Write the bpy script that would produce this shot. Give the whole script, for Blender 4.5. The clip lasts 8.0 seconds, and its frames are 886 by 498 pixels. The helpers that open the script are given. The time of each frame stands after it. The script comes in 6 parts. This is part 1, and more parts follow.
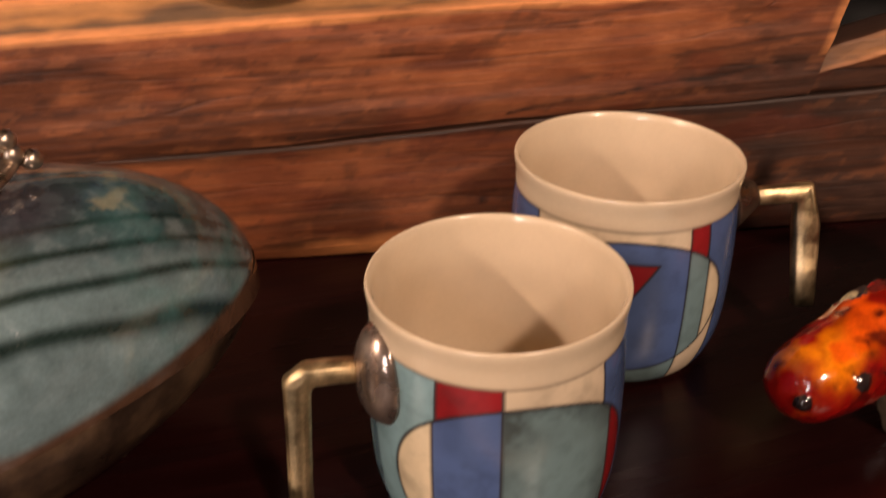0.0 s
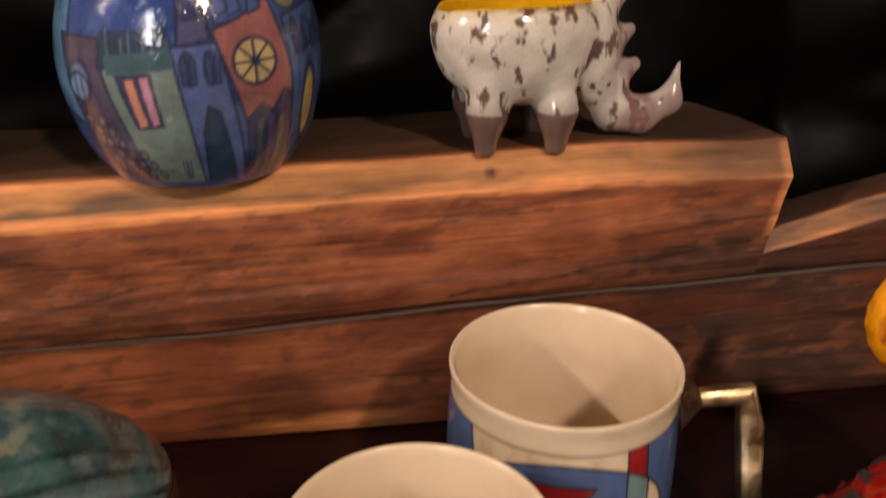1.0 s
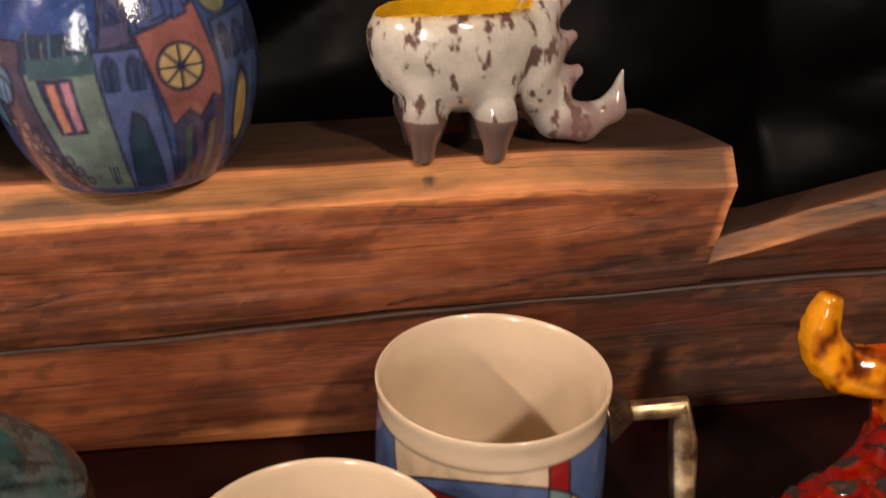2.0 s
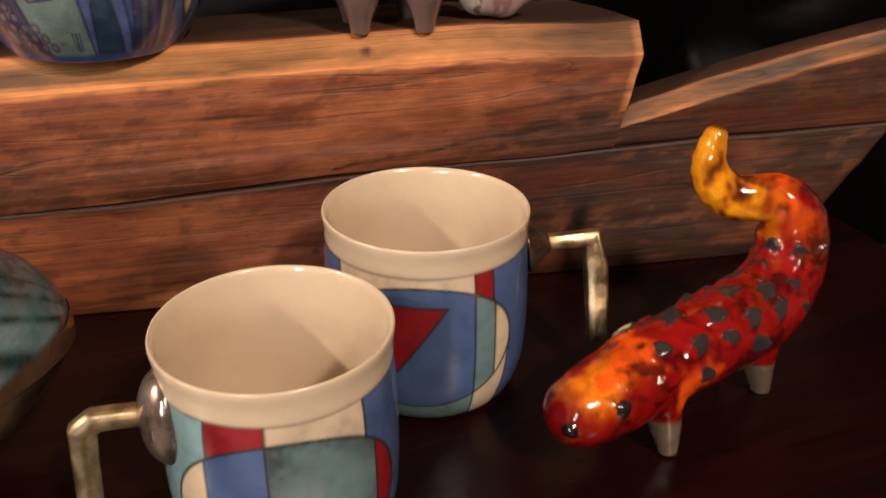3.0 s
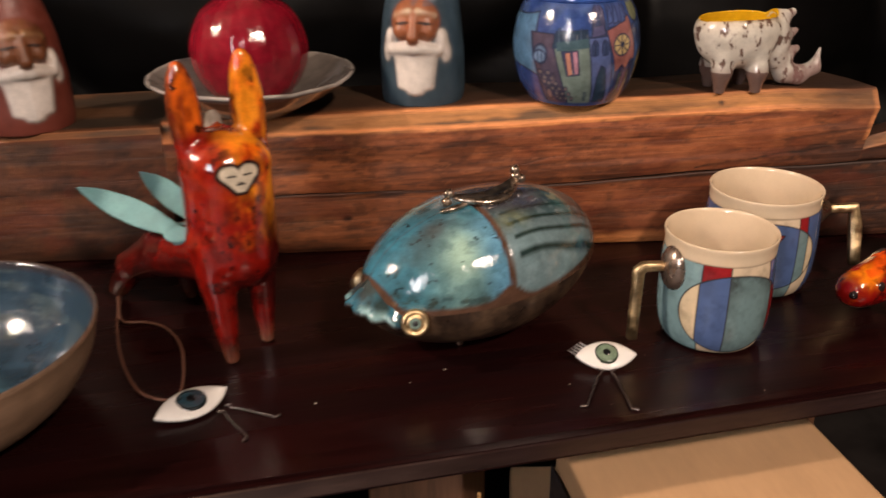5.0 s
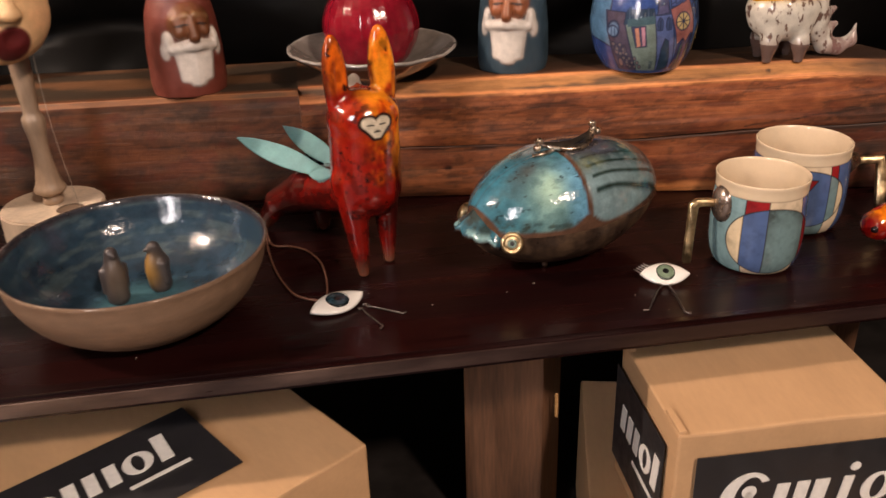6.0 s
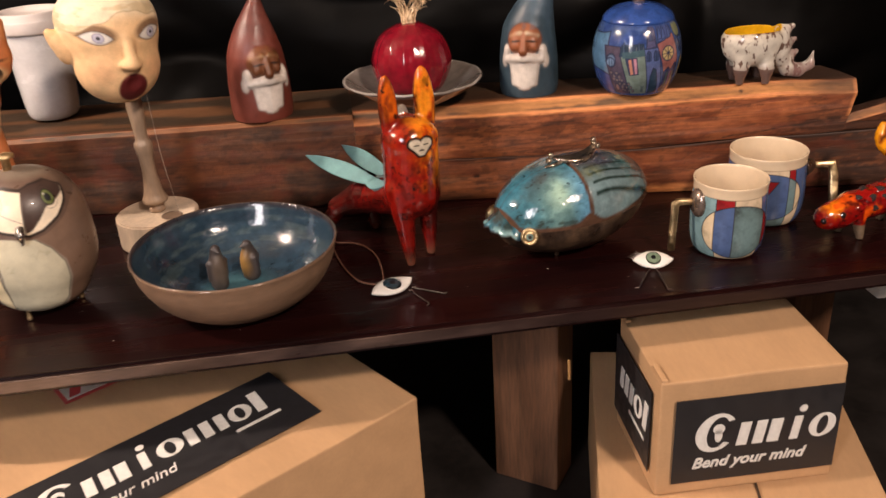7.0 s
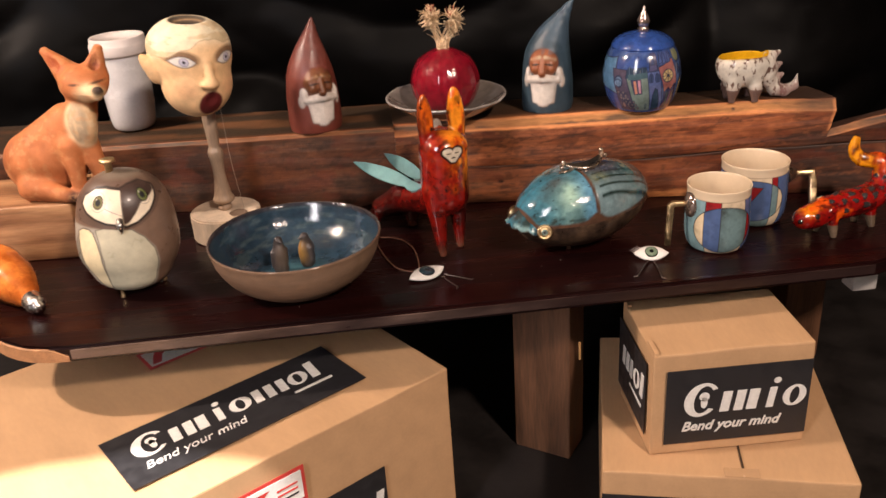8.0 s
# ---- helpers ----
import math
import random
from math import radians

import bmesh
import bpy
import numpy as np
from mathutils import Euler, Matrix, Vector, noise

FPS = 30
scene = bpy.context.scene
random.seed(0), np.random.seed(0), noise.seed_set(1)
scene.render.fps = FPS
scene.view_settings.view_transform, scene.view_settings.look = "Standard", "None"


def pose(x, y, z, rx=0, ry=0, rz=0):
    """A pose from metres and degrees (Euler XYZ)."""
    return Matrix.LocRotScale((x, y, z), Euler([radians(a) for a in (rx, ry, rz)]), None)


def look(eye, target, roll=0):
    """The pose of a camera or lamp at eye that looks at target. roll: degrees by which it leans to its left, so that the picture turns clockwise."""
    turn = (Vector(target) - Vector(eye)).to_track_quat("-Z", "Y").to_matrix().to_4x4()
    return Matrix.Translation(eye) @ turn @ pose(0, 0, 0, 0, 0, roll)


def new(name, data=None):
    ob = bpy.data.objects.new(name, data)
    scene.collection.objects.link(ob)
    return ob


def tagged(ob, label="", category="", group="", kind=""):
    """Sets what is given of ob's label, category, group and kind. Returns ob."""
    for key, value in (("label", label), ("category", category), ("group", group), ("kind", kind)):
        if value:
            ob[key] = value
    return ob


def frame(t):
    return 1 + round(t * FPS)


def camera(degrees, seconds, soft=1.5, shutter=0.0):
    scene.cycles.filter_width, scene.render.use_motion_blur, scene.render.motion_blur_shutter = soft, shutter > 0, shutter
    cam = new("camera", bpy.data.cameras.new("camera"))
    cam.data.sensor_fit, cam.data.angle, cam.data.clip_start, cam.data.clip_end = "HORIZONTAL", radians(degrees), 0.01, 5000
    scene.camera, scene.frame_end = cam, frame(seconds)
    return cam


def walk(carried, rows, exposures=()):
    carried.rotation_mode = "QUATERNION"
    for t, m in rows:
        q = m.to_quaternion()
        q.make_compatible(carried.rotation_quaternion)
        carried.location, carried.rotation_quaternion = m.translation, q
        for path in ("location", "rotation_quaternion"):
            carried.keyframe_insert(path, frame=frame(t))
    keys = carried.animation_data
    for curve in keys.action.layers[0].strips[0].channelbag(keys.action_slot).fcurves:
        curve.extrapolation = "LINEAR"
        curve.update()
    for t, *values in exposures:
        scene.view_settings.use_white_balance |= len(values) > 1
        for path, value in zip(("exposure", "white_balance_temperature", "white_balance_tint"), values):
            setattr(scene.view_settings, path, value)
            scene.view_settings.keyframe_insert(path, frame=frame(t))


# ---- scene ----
cam = camera(54.2, 8.0, 1.5, 0.4)
PATH = [
    (0, (0.225, -0.114, 0.571), (0.708, 1.553, -0.424), -0.7),
    (0.5, (0.237, -0.105, 0.591), (0.766, 1.600, -0.310), -0.4),
    (1, (0.251, -0.089, 0.611), (0.806, 1.639, -0.229), 0.1),
    (1.2, (0.256, -0.082, 0.623), (0.813, 1.649, -0.209), 0.5),
    (2.3, (0.282, -0.104, 0.605), (0.835, 1.612, -0.26), 0.7),
    (2.5, (0.281, -0.116, 0.598), (0.848, 1.584, -0.289), 0.6),
    (3, (0.267, -0.152, 0.585), (0.909, 1.512, -0.32), 0.2),
    (3.5, (0.227, -0.198, 0.587), (0.908, 1.464, -0.293), -0.3),
    (4, (0.15, -0.26, 0.598), (0.785, 1.44, -0.242), -0.3),
    (4.5, (0.054, -0.341, 0.642), (0.57, 1.404, -0.188), -0.7),
    (5, (-0.018, -0.418, 0.686), (0.378, 1.353, -0.155), -0.8),
    (5.2, (-0.035, -0.448, 0.693), (0.323, 1.326, -0.158), -0.6),
    (6.3, (-0.095, -0.613, 0.741), (0.147, 1.166, -0.14), -2.5),
    (6.5, (-0.104, -0.649, 0.764), (0.134, 1.132, -0.113), -3.0),
    (7, (-0.117, -0.737, 0.796), (0.094, 1.048, -0.082), -3.5),
    (7.5, (-0.122, -0.819, 0.821), (0.046, 0.973, -0.051), -3.7),
    (8, (-0.134, -0.893, 0.845), (0.012, 0.912, -0.003), -3.8),
]

walk(cam, [(t, look(eye, target, roll)) for t, eye, target, roll in PATH],
     [(0, -0.2, 6900, 18), (0.6, -0.25, 6500, 13), (1.2, -0.25, 6350, 11), (2.5, -0.08, 6300, 10.5), (3.5, -0.03, 5950, 7.5), (4.0, 0.0, 5800, 7), (4.6, -0.08, 6200, 10), (6.3, 0.03, 6350, 12), (8, 0.06, 6200, 12)])

# ---- world, lamps ----
world = bpy.data.worlds.new("world")
scene.world = world
world.use_nodes = True
bg = world.node_tree.nodes["Background"]
bg.inputs[0].default_value = (1.0, 0.72, 0.5, 1)
bg.inputs[1].default_value = 0.012


def lamp(name, kind, m, watts, colour, size=0.1, size_y=None, spot=None):
    d = bpy.data.lights.new(name, kind)
    d.energy, d.color = watts, colour
    if kind == "AREA":
        d.size = size
        if size_y:
            d.shape, d.size_y = "RECTANGLE", size_y
    else:
        d.shadow_soft_size = size
    if spot:
        d.spot_size, d.spot_blend = radians(spot), 0.04
    ob = new(name, d)
    ob.matrix_world = m
    return tagged(ob, kind="structure")


WARM = (1.0, 0.77, 0.60)
lamp("lamp_side", "POINT", pose(-1.55, 0.05, 1.62), 136, WARM, 0.045)
lamp("lamp_front", "AREA", look((0.75, -1.8, 2.15), (0.05, 0.1, 0.3)), 58, WARM, 0.16)
lamp("lamp_window", "AREA", look((-1.5, -2.0, 1.55), (-0.1, 0.1, 0.4)), 34, (0.95, 0.88, 0.86), 0.3, 1.2)


lamp("lamp_spot", "SPOT", look((-0.75, -1.0, 2.1), (-0.50, -0.555, 0.2535)), 600, (1.0, 0.92, 0.84), 0.012, spot=25.8)


# ---- small helpers ----
def lin(r, g, b):
    return tuple(((c / 255) / 12.92 if c / 255 < 0.04045 else ((c / 255 + 0.055) / 1.055) ** 2.4) for c in (r, g, b))


def hash3(i, j, k, s):
    h = (i * 73856093) ^ (j * 19349663) ^ (k * 83492791) ^ (s * 2654435761)
    h = (h ^ (h >> 13)) * 1274126177
    return ((h ^ (h >> 16)) & 0xFFFF) / 65535.0


def vnoise(P, scale, seed=1):
    """Smooth value noise, 0 to 1, of an (N, 3) array."""
    q = np.asarray(P, float) * scale + 100.0
    c = np.floor(q).astype(np.int64)
    f = q - c
    f = f * f * (3 - 2 * f)
    out = 0
    for a in (0, 1):
        for b in (0, 1):
            for d in (0, 1):
                w = (f[:, 0] if a else 1 - f[:, 0]) * (f[:, 1] if b else 1 - f[:, 1]) * (f[:, 2] if d else 1 - f[:, 2])
                out = out + w * hash3(c[:, 0] + a, c[:, 1] + b, c[:, 2] + d, seed)
    return out


def fbm(P, scale, seed=1):
    return (vnoise(P, scale, seed) * 0.55 + vnoise(P, scale * 2.3, seed + 7) * 0.3 + vnoise(P, scale * 5.1, seed + 13) * 0.15)


def mesh_ob(name, verts, faces, material=None, parent=None, label="", colours=None, smooth=True):
    me = bpy.data.meshes.new(name)
    me.from_pydata(np.asarray(verts, float).tolist(), [], faces if isinstance(faces, list) else faces.tolist())
    me.update()
    if smooth:
        me.polygons.foreach_set("use_smooth", np.ones(len(me.polygons), bool))
    if colours is not None:
        at = me.color_attributes.new("col", "FLOAT_COLOR", "POINT")
        at.data.foreach_set("color", np.c_[np.clip(colours, 0, 1), np.ones(len(colours))].astype(np.float32).ravel())
    if material:
        me.materials.append(material)
    ob = new(name, me)
    if parent:
        ob.parent = parent
    if label:
        tagged(ob, label)
    return ob


def part(name, bm, material, parent, label="", smooth=False):
    me = bpy.data.meshes.new(name)
    bm.to_mesh(me)
    bm.free()
    if smooth:
        me.polygons.foreach_set("use_smooth", np.ones(len(me.polygons), bool))
    me.materials.append(material)
    ob = new(name, me)
    if parent:
        ob.parent = parent
    if label:
        tagged(ob, label)
    return ob


def empty(name, m, label, category, group="", kind=""):
    ob = new(name)
    ob.empty_display_size = 0.02
    ob.matrix_world = m
    return tagged(ob, label, category, group, kind)


def grid_faces(nu, nv, wrap_u=False):
    i, j = np.meshgrid(np.arange(nu if wrap_u else nu - 1), np.arange(nv - 1), indexing="ij")
    a, b = i * nv + j, ((i + 1) % nu) * nv + j
    return np.stack([a, b, b + 1, a + 1], -1).reshape(-1, 4)


def resample(pts, n):
    p = np.asarray(pts, float)
    # rounded with Catmull-Rom first
    q = np.vstack([2 * p[0] - p[1], p, 2 * p[-1] - p[-2]])
    fine = []
    for k in range(1, len(q) - 2):
        t = np.linspace(0, 1, 12, endpoint=False)[:, None]
        a, b, c, d = q[k - 1], q[k], q[k + 1], q[k + 2]
        fine.append(0.5 * (2 * b + (c - a) * t + (2 * a - 5 * b + 4 * c - d) * t * t + (3 * b - a - 3 * c + d) * t ** 3))
    fine = np.vstack(fine + [p[-1:]])
    s = np.r_[0, np.cumsum(np.linalg.norm(np.diff(fine, axis=0), axis=1))]
    u = np.linspace(0, s[-1], n)
    return np.stack([np.interp(u, s, fine[:, k]) for k in range(p.shape[1])], -1)


def lathe(name, profile, material, parent=None, label="", n=96, m=60, paint=None, wobble=0.0, smooth_profile=True):
    """Turns a profile of (radius, height) round z. paint(V, theta, along) gives colours."""
    pr = resample(profile, m) if smooth_profile else np.asarray(profile, float)
    th = np.linspace(0, 2 * np.pi, n, endpoint=False)
    T, R = np.meshgrid(th, np.maximum(pr[:, 0], 1e-5), indexing="ij")
    Z = np.tile(pr[:, 1], (n, 1))
    if wobble:
        R = R * (1 + wobble * np.sin(2 * T + 0.7) + wobble * 0.5 * np.sin(3 * T + 40 * Z))
    V = np.stack([R * np.sin(T), -R * np.cos(T), Z], -1).reshape(-1, 3)
    A = np.tile(np.linspace(0, 1, len(pr)), (n, 1)).ravel()
    cols = paint(V, T.ravel(), A) if paint else None
    return mesh_ob(name, V, grid_faces(n, len(pr), True), material, parent, label, cols)


def tube(name, pts, radii, material, parent=None, label="", n=10, m=40, square=0.0, paint=None, smooth=True):
    p = resample(pts, m) if smooth else np.asarray(pts, float)
    m = len(p)
    rad = np.interp(np.linspace(0, 1, m), np.linspace(0, 1, len(radii)), radii)
    tan = np.gradient(p, axis=0)
    tan /= np.linalg.norm(tan, axis=1)[:, None]
    up = np.array([0.13, 0.2, 1.0]) if abs(tan[:, 2]).max() < 0.9 else np.array([0.1, 1.0, 0.15])
    a = np.cross(tan, up)
    a /= np.linalg.norm(a, axis=1)[:, None]
    b = np.cross(a, tan)
    th = np.linspace(0, 2 * np.pi, n, endpoint=False)
    c, s = np.cos(th), np.sin(th)
    k = 1 + square * (np.abs(np.sin(2 * th)) ** 2)
    V = p[:, None] + rad[:, None, None] * ((c * k)[None, :, None] * a[:, None] + (s * k)[None, :, None] * b[:, None])
    V = V.transpose(1, 0, 2).reshape(-1, 3)
    f = grid_faces(n, m, True).tolist()
    f += [[i * m for i in range(n)][::-1], [i * m + m - 1 for i in range(n)]]
    return mesh_ob(name, V, f, material, parent, label, paint(V) if paint else None)


def bevel_box(sx, sy, sz, bevel=0.002, seg=2, centre=(0, 0, 0)):
    bm = bmesh.new()
    bmesh.ops.create_cube(bm, size=1)
    bmesh.ops.scale(bm, vec=(sx, sy, sz), verts=bm.verts)
    if bevel:
        bmesh.ops.bevel(bm, geom=bm.edges[:], offset=bevel, segments=seg, affect="EDGES", profile=0.6)
    bmesh.ops.translate(bm, vec=centre, verts=bm.verts)
    return bm


# soft solids, joined smoothly and turned into one skin
def ell(c, r, col, rz=0, rx=0, ry=0):
    rot = np.array(Euler([radians(a) for a in (rx, ry, rz)]).to_matrix())
    c, r = np.array(c, np.float32), np.array(r, np.float32)

    def f(P):
        q = ((P - c) @ rot.astype(np.float32)) / r
        k0 = np.sqrt((q * q).sum(1)) + 1e-9
        k1 = np.sqrt(((q / r) ** 2).sum(1)) + 1e-9
        return k0 * (k0 - 1) / k1
    return f, np.array(col)


def cap(a, b, ra, rb, col):
    a, b = np.array(a, np.float32), np.array(b, np.float32)
    d = b - a

    def f(P):
        t = np.clip(((P - a) @ d) / (d @ d), 0, 1)
        q = P - a - t[:, None] * d
        return np.sqrt((q * q).sum(1)) - (ra + t * (rb - ra))
    return f, np.array(col)


def leaf(c, ax, across, nrm, half, wide, thick, col):
    """A thin pointed leaf: two arcs meeting in tips, along ax."""
    c = np.array(c, np.float32)
    M = np.stack([ax, across, nrm], 1).astype(np.float32)
    b = (half * half - wide * wide) / (2 * wide)

    def f(P):
        q = (P - c) @ M
        return np.maximum(np.hypot(q[:, 0], np.abs(q[:, 1]) + b) - (b + wide), np.abs(q[:, 2]) - thick)
    return f, np.array(col)


def flat(f_col, axis, value, side):
    """Cuts a solid off at a plane."""
    f, col = f_col
    return (lambda P: np.maximum(f(P), side * (P[:, axis] - value))), col


def smin(a, b, k):
    h = np.clip(0.5 + 0.5 * (b - a) / k, 0, 1)
    return b + (a - b) * h - k * h * (1 - h)


def skin(name, comps, lo, hi, h, material, parent=None, label="", k=0.004, carve=(), paint=None, rough=0.0, floor=None, blur=0.0015):
    """One closed mesh round the joined solids, coloured by the solid that lies nearest. carve: solids taken away."""
    lo, hi = np.array(lo, float), np.array(hi, float)
    n = np.ceil((hi - lo) / h).astype(int) + 1
    ax = [lo[i] + h * np.arange(n[i]) for i in range(3)]
    P = np.stack(np.meshgrid(*ax, indexing="ij"), -1).reshape(-1, 3).astype(np.float32)
    D = None
    for f, _ in comps:
        d = f(P)
        D = d if D is None else smin(D, d, k)
    for f, _ in carve:
        D = -smin(-D, f(P), k * 0.3)
    if floor is not None:
        D = np.maximum(D, floor - P[:, 2])
    if rough:
        D = D + rough * (fbm(P, 60, 5) - 0.5)
    D = D.reshape(n)
    S = D < 0
    # one vertex for each cell that the surface crosses
    cs = np.zeros(tuple(n - 1), int)
    for a in (0, 1):
        for b in (0, 1):
            for c in (0, 1):
                cs += S[a:n[0] - 1 + a, b:n[1] - 1 + b, c:n[2] - 1 + c]
    act = (cs > 0) & (cs < 8)
    idx = -np.ones(act.shape, int)
    cells = np.argwhere(act)
    idx[act] = np.arange(len(cells))
    acc, cnt = np.zeros((len(cells), 3)), np.zeros(len(cells))
    corner = [(a, b, c) for a in (0, 1) for b in (0, 1) for c in (0, 1)]
    for p in corner:
        for q in corner:
            if sum(q) - sum(p) == 1 and all(y >= x for x, y in zip(p, q)):
                dp = D[cells[:, 0] + p[0], cells[:, 1] + p[1], cells[:, 2] + p[2]]
                dq = D[cells[:, 0] + q[0], cells[:, 1] + q[1], cells[:, 2] + q[2]]
                hit = (dp < 0) != (dq < 0)
                t = np.where(hit, dp / np.where(hit, dp - dq, 1), 0)
                acc += np.where(hit[:, None], np.array(p) + t[:, None] * (np.array(q) - np.array(p)), 0)
                cnt += hit
    V = lo + h * (cells + acc / cnt[:, None])
    quads = []
    for axis in range(3):
        o1, o2 = [(1, 2), (2, 0), (0, 1)][axis]
        sl = [slice(1, n[i] - 1) for i in range(3)]
        sl[axis] = slice(0, n[axis] - 1)
        s2 = list(sl)
        s2[axis] = slice(1, n[axis])
        a, b = S[tuple(sl)], S[tuple(s2)]
        for first, flip in ((True, False), (False, True)):
            e = np.argwhere((a == first) & (b != first))
            if not len(e):
                continue
            e = e + np.array([0 if i == axis else 1 for i in range(3)])
            d1, d2 = np.zeros(3, int), np.zeros(3, int)
            d1[o1], d2[o2] = 1, 1
            q = [idx[tuple((e - x).T)] for x in (d1 + d2, d2, 0 * d1, d1)]
            quads.append(np.stack(q[::-1] if flip else q, -1))
    F = np.vstack(quads)
    dist = np.stack([f(V.astype(np.float32)) for f, _ in comps + list(carve)], 1)
    w = np.exp(-(np.abs(dist) - np.abs(dist).min(1, keepdims=True)) / blur) if not len(carve) else None
    if w is None:
        dd = dist.copy()
        dd[:, len(comps):] = np.abs(dd[:, len(comps):])
        dd[:, :len(comps)] = np.abs(dd[:, :len(comps)]) + 0.0004
        w = np.exp(-(dd - dd.min(1, keepdims=True)) / blur)
    w /= w.sum(1, keepdims=True)
    cols = w @ np.stack([c for _, c in comps + list(carve)])
    if paint:
        cols = paint(V, cols)
    return mesh_ob(name, V, F, material, parent, label, cols)


def blend(cols, mask, colour):
    m = np.clip(mask, 0, 1)[:, None]
    return cols * (1 - m) + np.array(colour) * m


def soft(d, w):
    """1 inside (d < 0), 0 outside, over the width w."""
    return np.clip(0.5 - d / w, 0, 1)


def poly_dist(x, y, pts):
    """Signed distance to a closed outline, minus inside."""
    p = np.asarray(pts, float)
    q = np.roll(p, -1, 0)
    inside = np.zeros(len(x), bool)
    best = np.full(len(x), 1e9)
    for (ax, ay), (bx, by) in zip(p, q):
        dx, dy = bx - ax, by - ay
        t = np.clip(((x - ax) * dx + (y - ay) * dy) / (dx * dx + dy * dy + 1e-12), 0, 1)
        best = np.minimum(best, np.hypot(x - ax - t * dx, y - ay - t * dy))
        if ay != by:
            inside ^= ((ay > y) != (by > y)) & (x < dx * (y - ay) / (by - ay) + ax)
    return np.where(inside, -best, best)


def fill(cols, d, colour, line=(0.02, 0.018, 0.02), w=1.0, lw=1.6):
    """Lays a painted field with a dark outline over colours."""
    cols = blend(cols, soft(d, w), colour)
    return blend(cols, soft(np.abs(d) - lw * 0.5, w), line) if lw else cols


# ---- materials ----
def nodes_of(name):
    m = bpy.data.materials.new(name)
    m.use_nodes = True
    nt = m.node_tree
    return m, nt, nt.nodes["Principled BSDF"]


def surface(name, colour=None, rough=0.5, metal=0.0, var=0.15, scale=60.0, bump=0.1, bump_scale=300.0, coat=0.0, stretch=(1, 1, 1), rough_var=0.1, specular=0.5, second=None):
    """Colour (or the painted colour of the mesh where colour is None), varied at two scales, with fine relief."""
    m, nt, p = nodes_of(name)
    L = nt.links.new
    tc = nt.nodes.new("ShaderNodeTexCoord")
    mp = nt.nodes.new("ShaderNodeMapping")
    mp.inputs["Scale"].default_value = stretch
    L(tc.outputs["Object"], mp.inputs[0])
    n1, n2, n3 = (nt.nodes.new("ShaderNodeTexNoise") for _ in range(3))
    for n, s, d in ((n1, scale, 4), (n2, scale * 7, 3), (n3, bump_scale, 4)):
        n.inputs["Scale"].default_value, n.inputs["Detail"].default_value = s, d
        L(mp.outputs[0], n.inputs["Vector"])
    add = nt.nodes.new("ShaderNodeMath")
    add.operation = "MULTIPLY_ADD"
    add.inputs[1].default_value = 0.45
    L(n2.outputs[0], add.inputs[0])
    L(n1.outputs[0], add.inputs[2])
    mr = nt.nodes.new("ShaderNodeMapRange")
    mr.inputs[1].default_value, mr.inputs[2].default_value = 0.42, 1.05
    mr.inputs[3].default_value, mr.inputs[4].default_value = 1 - var * 1.6, 1 + var * 1.2
    L(add.outputs[0], mr.inputs[0])
    mul = nt.nodes.new("ShaderNodeMix")
    mul.data_type, mul.blend_type = "RGBA", "MULTIPLY"
    mul.inputs[0].default_value = 1
    if colour is None:
        at = nt.nodes.new("ShaderNodeVertexColor")
        at.layer_name = "col"
        L(at.outputs[0], mul.inputs[6])
    elif second:
        mx = nt.nodes.new("ShaderNodeMix")
        mx.data_type = "RGBA"
        mx.inputs[6].default_value, mx.inputs[7].default_value = (*colour, 1), (*second, 1)
        st = nt.nodes.new("ShaderNodeMapRange")
        st.inputs[1].default_value, st.inputs[2].default_value = 0.42, 0.62
        L(n1.outputs[0], st.inputs[0])
        L(st.outputs[0], mx.inputs[0])
        L(mx.outputs[2], mul.inputs[6])
    else:
        mul.inputs[6].default_value = (*colour, 1)
    L(mr.outputs[0], mul.inputs[7])
    L(mul.outputs[2], p.inputs["Base Color"])
    rr = nt.nodes.new("ShaderNodeMapRange")
    rr.inputs[1].default_value, rr.inputs[2].default_value = 0.3, 0.7
    rr.inputs[3].default_value, rr.inputs[4].default_value = max(0.02, rough - rough_var), min(1, rough + rough_var)
    L(n1.outputs[0], rr.inputs[0])
    L(rr.outputs[0], p.inputs["Roughness"])
    p.inputs["Metallic"].default_value = metal
    p.inputs["Specular IOR Level"].default_value = specular
    if coat:
        p.inputs["Coat Weight"].default_value, p.inputs["Coat Roughness"].default_value = coat, 0.06
    if bump:
        b = nt.nodes.new("ShaderNodeBump")
        b.inputs["Strength"].default_value, b.inputs["Distance"].default_value = bump, 0.002
        L(n3.outputs[0], b.inputs["Height"])
        L(b.outputs[0], p.inputs["Normal"])
    return m


GLAZE = surface("glaze_painted", None, 0.14, var=0.14, scale=90, bump=0.05, bump_scale=120, coat=0.6, rough_var=0.05)
MUGGLAZE = surface("mug_glaze", None, 0.2, var=0.035, scale=90, bump=0.03, bump_scale=120, coat=0.45, rough_var=0.05)
POOLED = surface("pooled_glaze", None, 0.14, var=0.2, scale=110, bump=0.3, bump_scale=150, coat=0.6, rough_var=0.06)
MATTE = surface("matte_painted", None, 0.62, var=0.1, scale=90, bump=0.18, bump_scale=260, specular=0.3)
SATIN = surface("satin_painted", None, 0.42, var=0.12, scale=120, bump=0.12, bump_scale=500)
CREAM = surface("cream_glaze", lin(202, 180, 154), 0.18, var=0.05, scale=50, bump=0.03, bump_scale=90, coat=0.4, rough_var=0.05)
BRASS = surface("worn_brass", (0.70, 0.53, 0.30), 0.42, 1.0, var=0.35, scale=120, bump=0.15, bump_scale=250, rough_var=0.12)
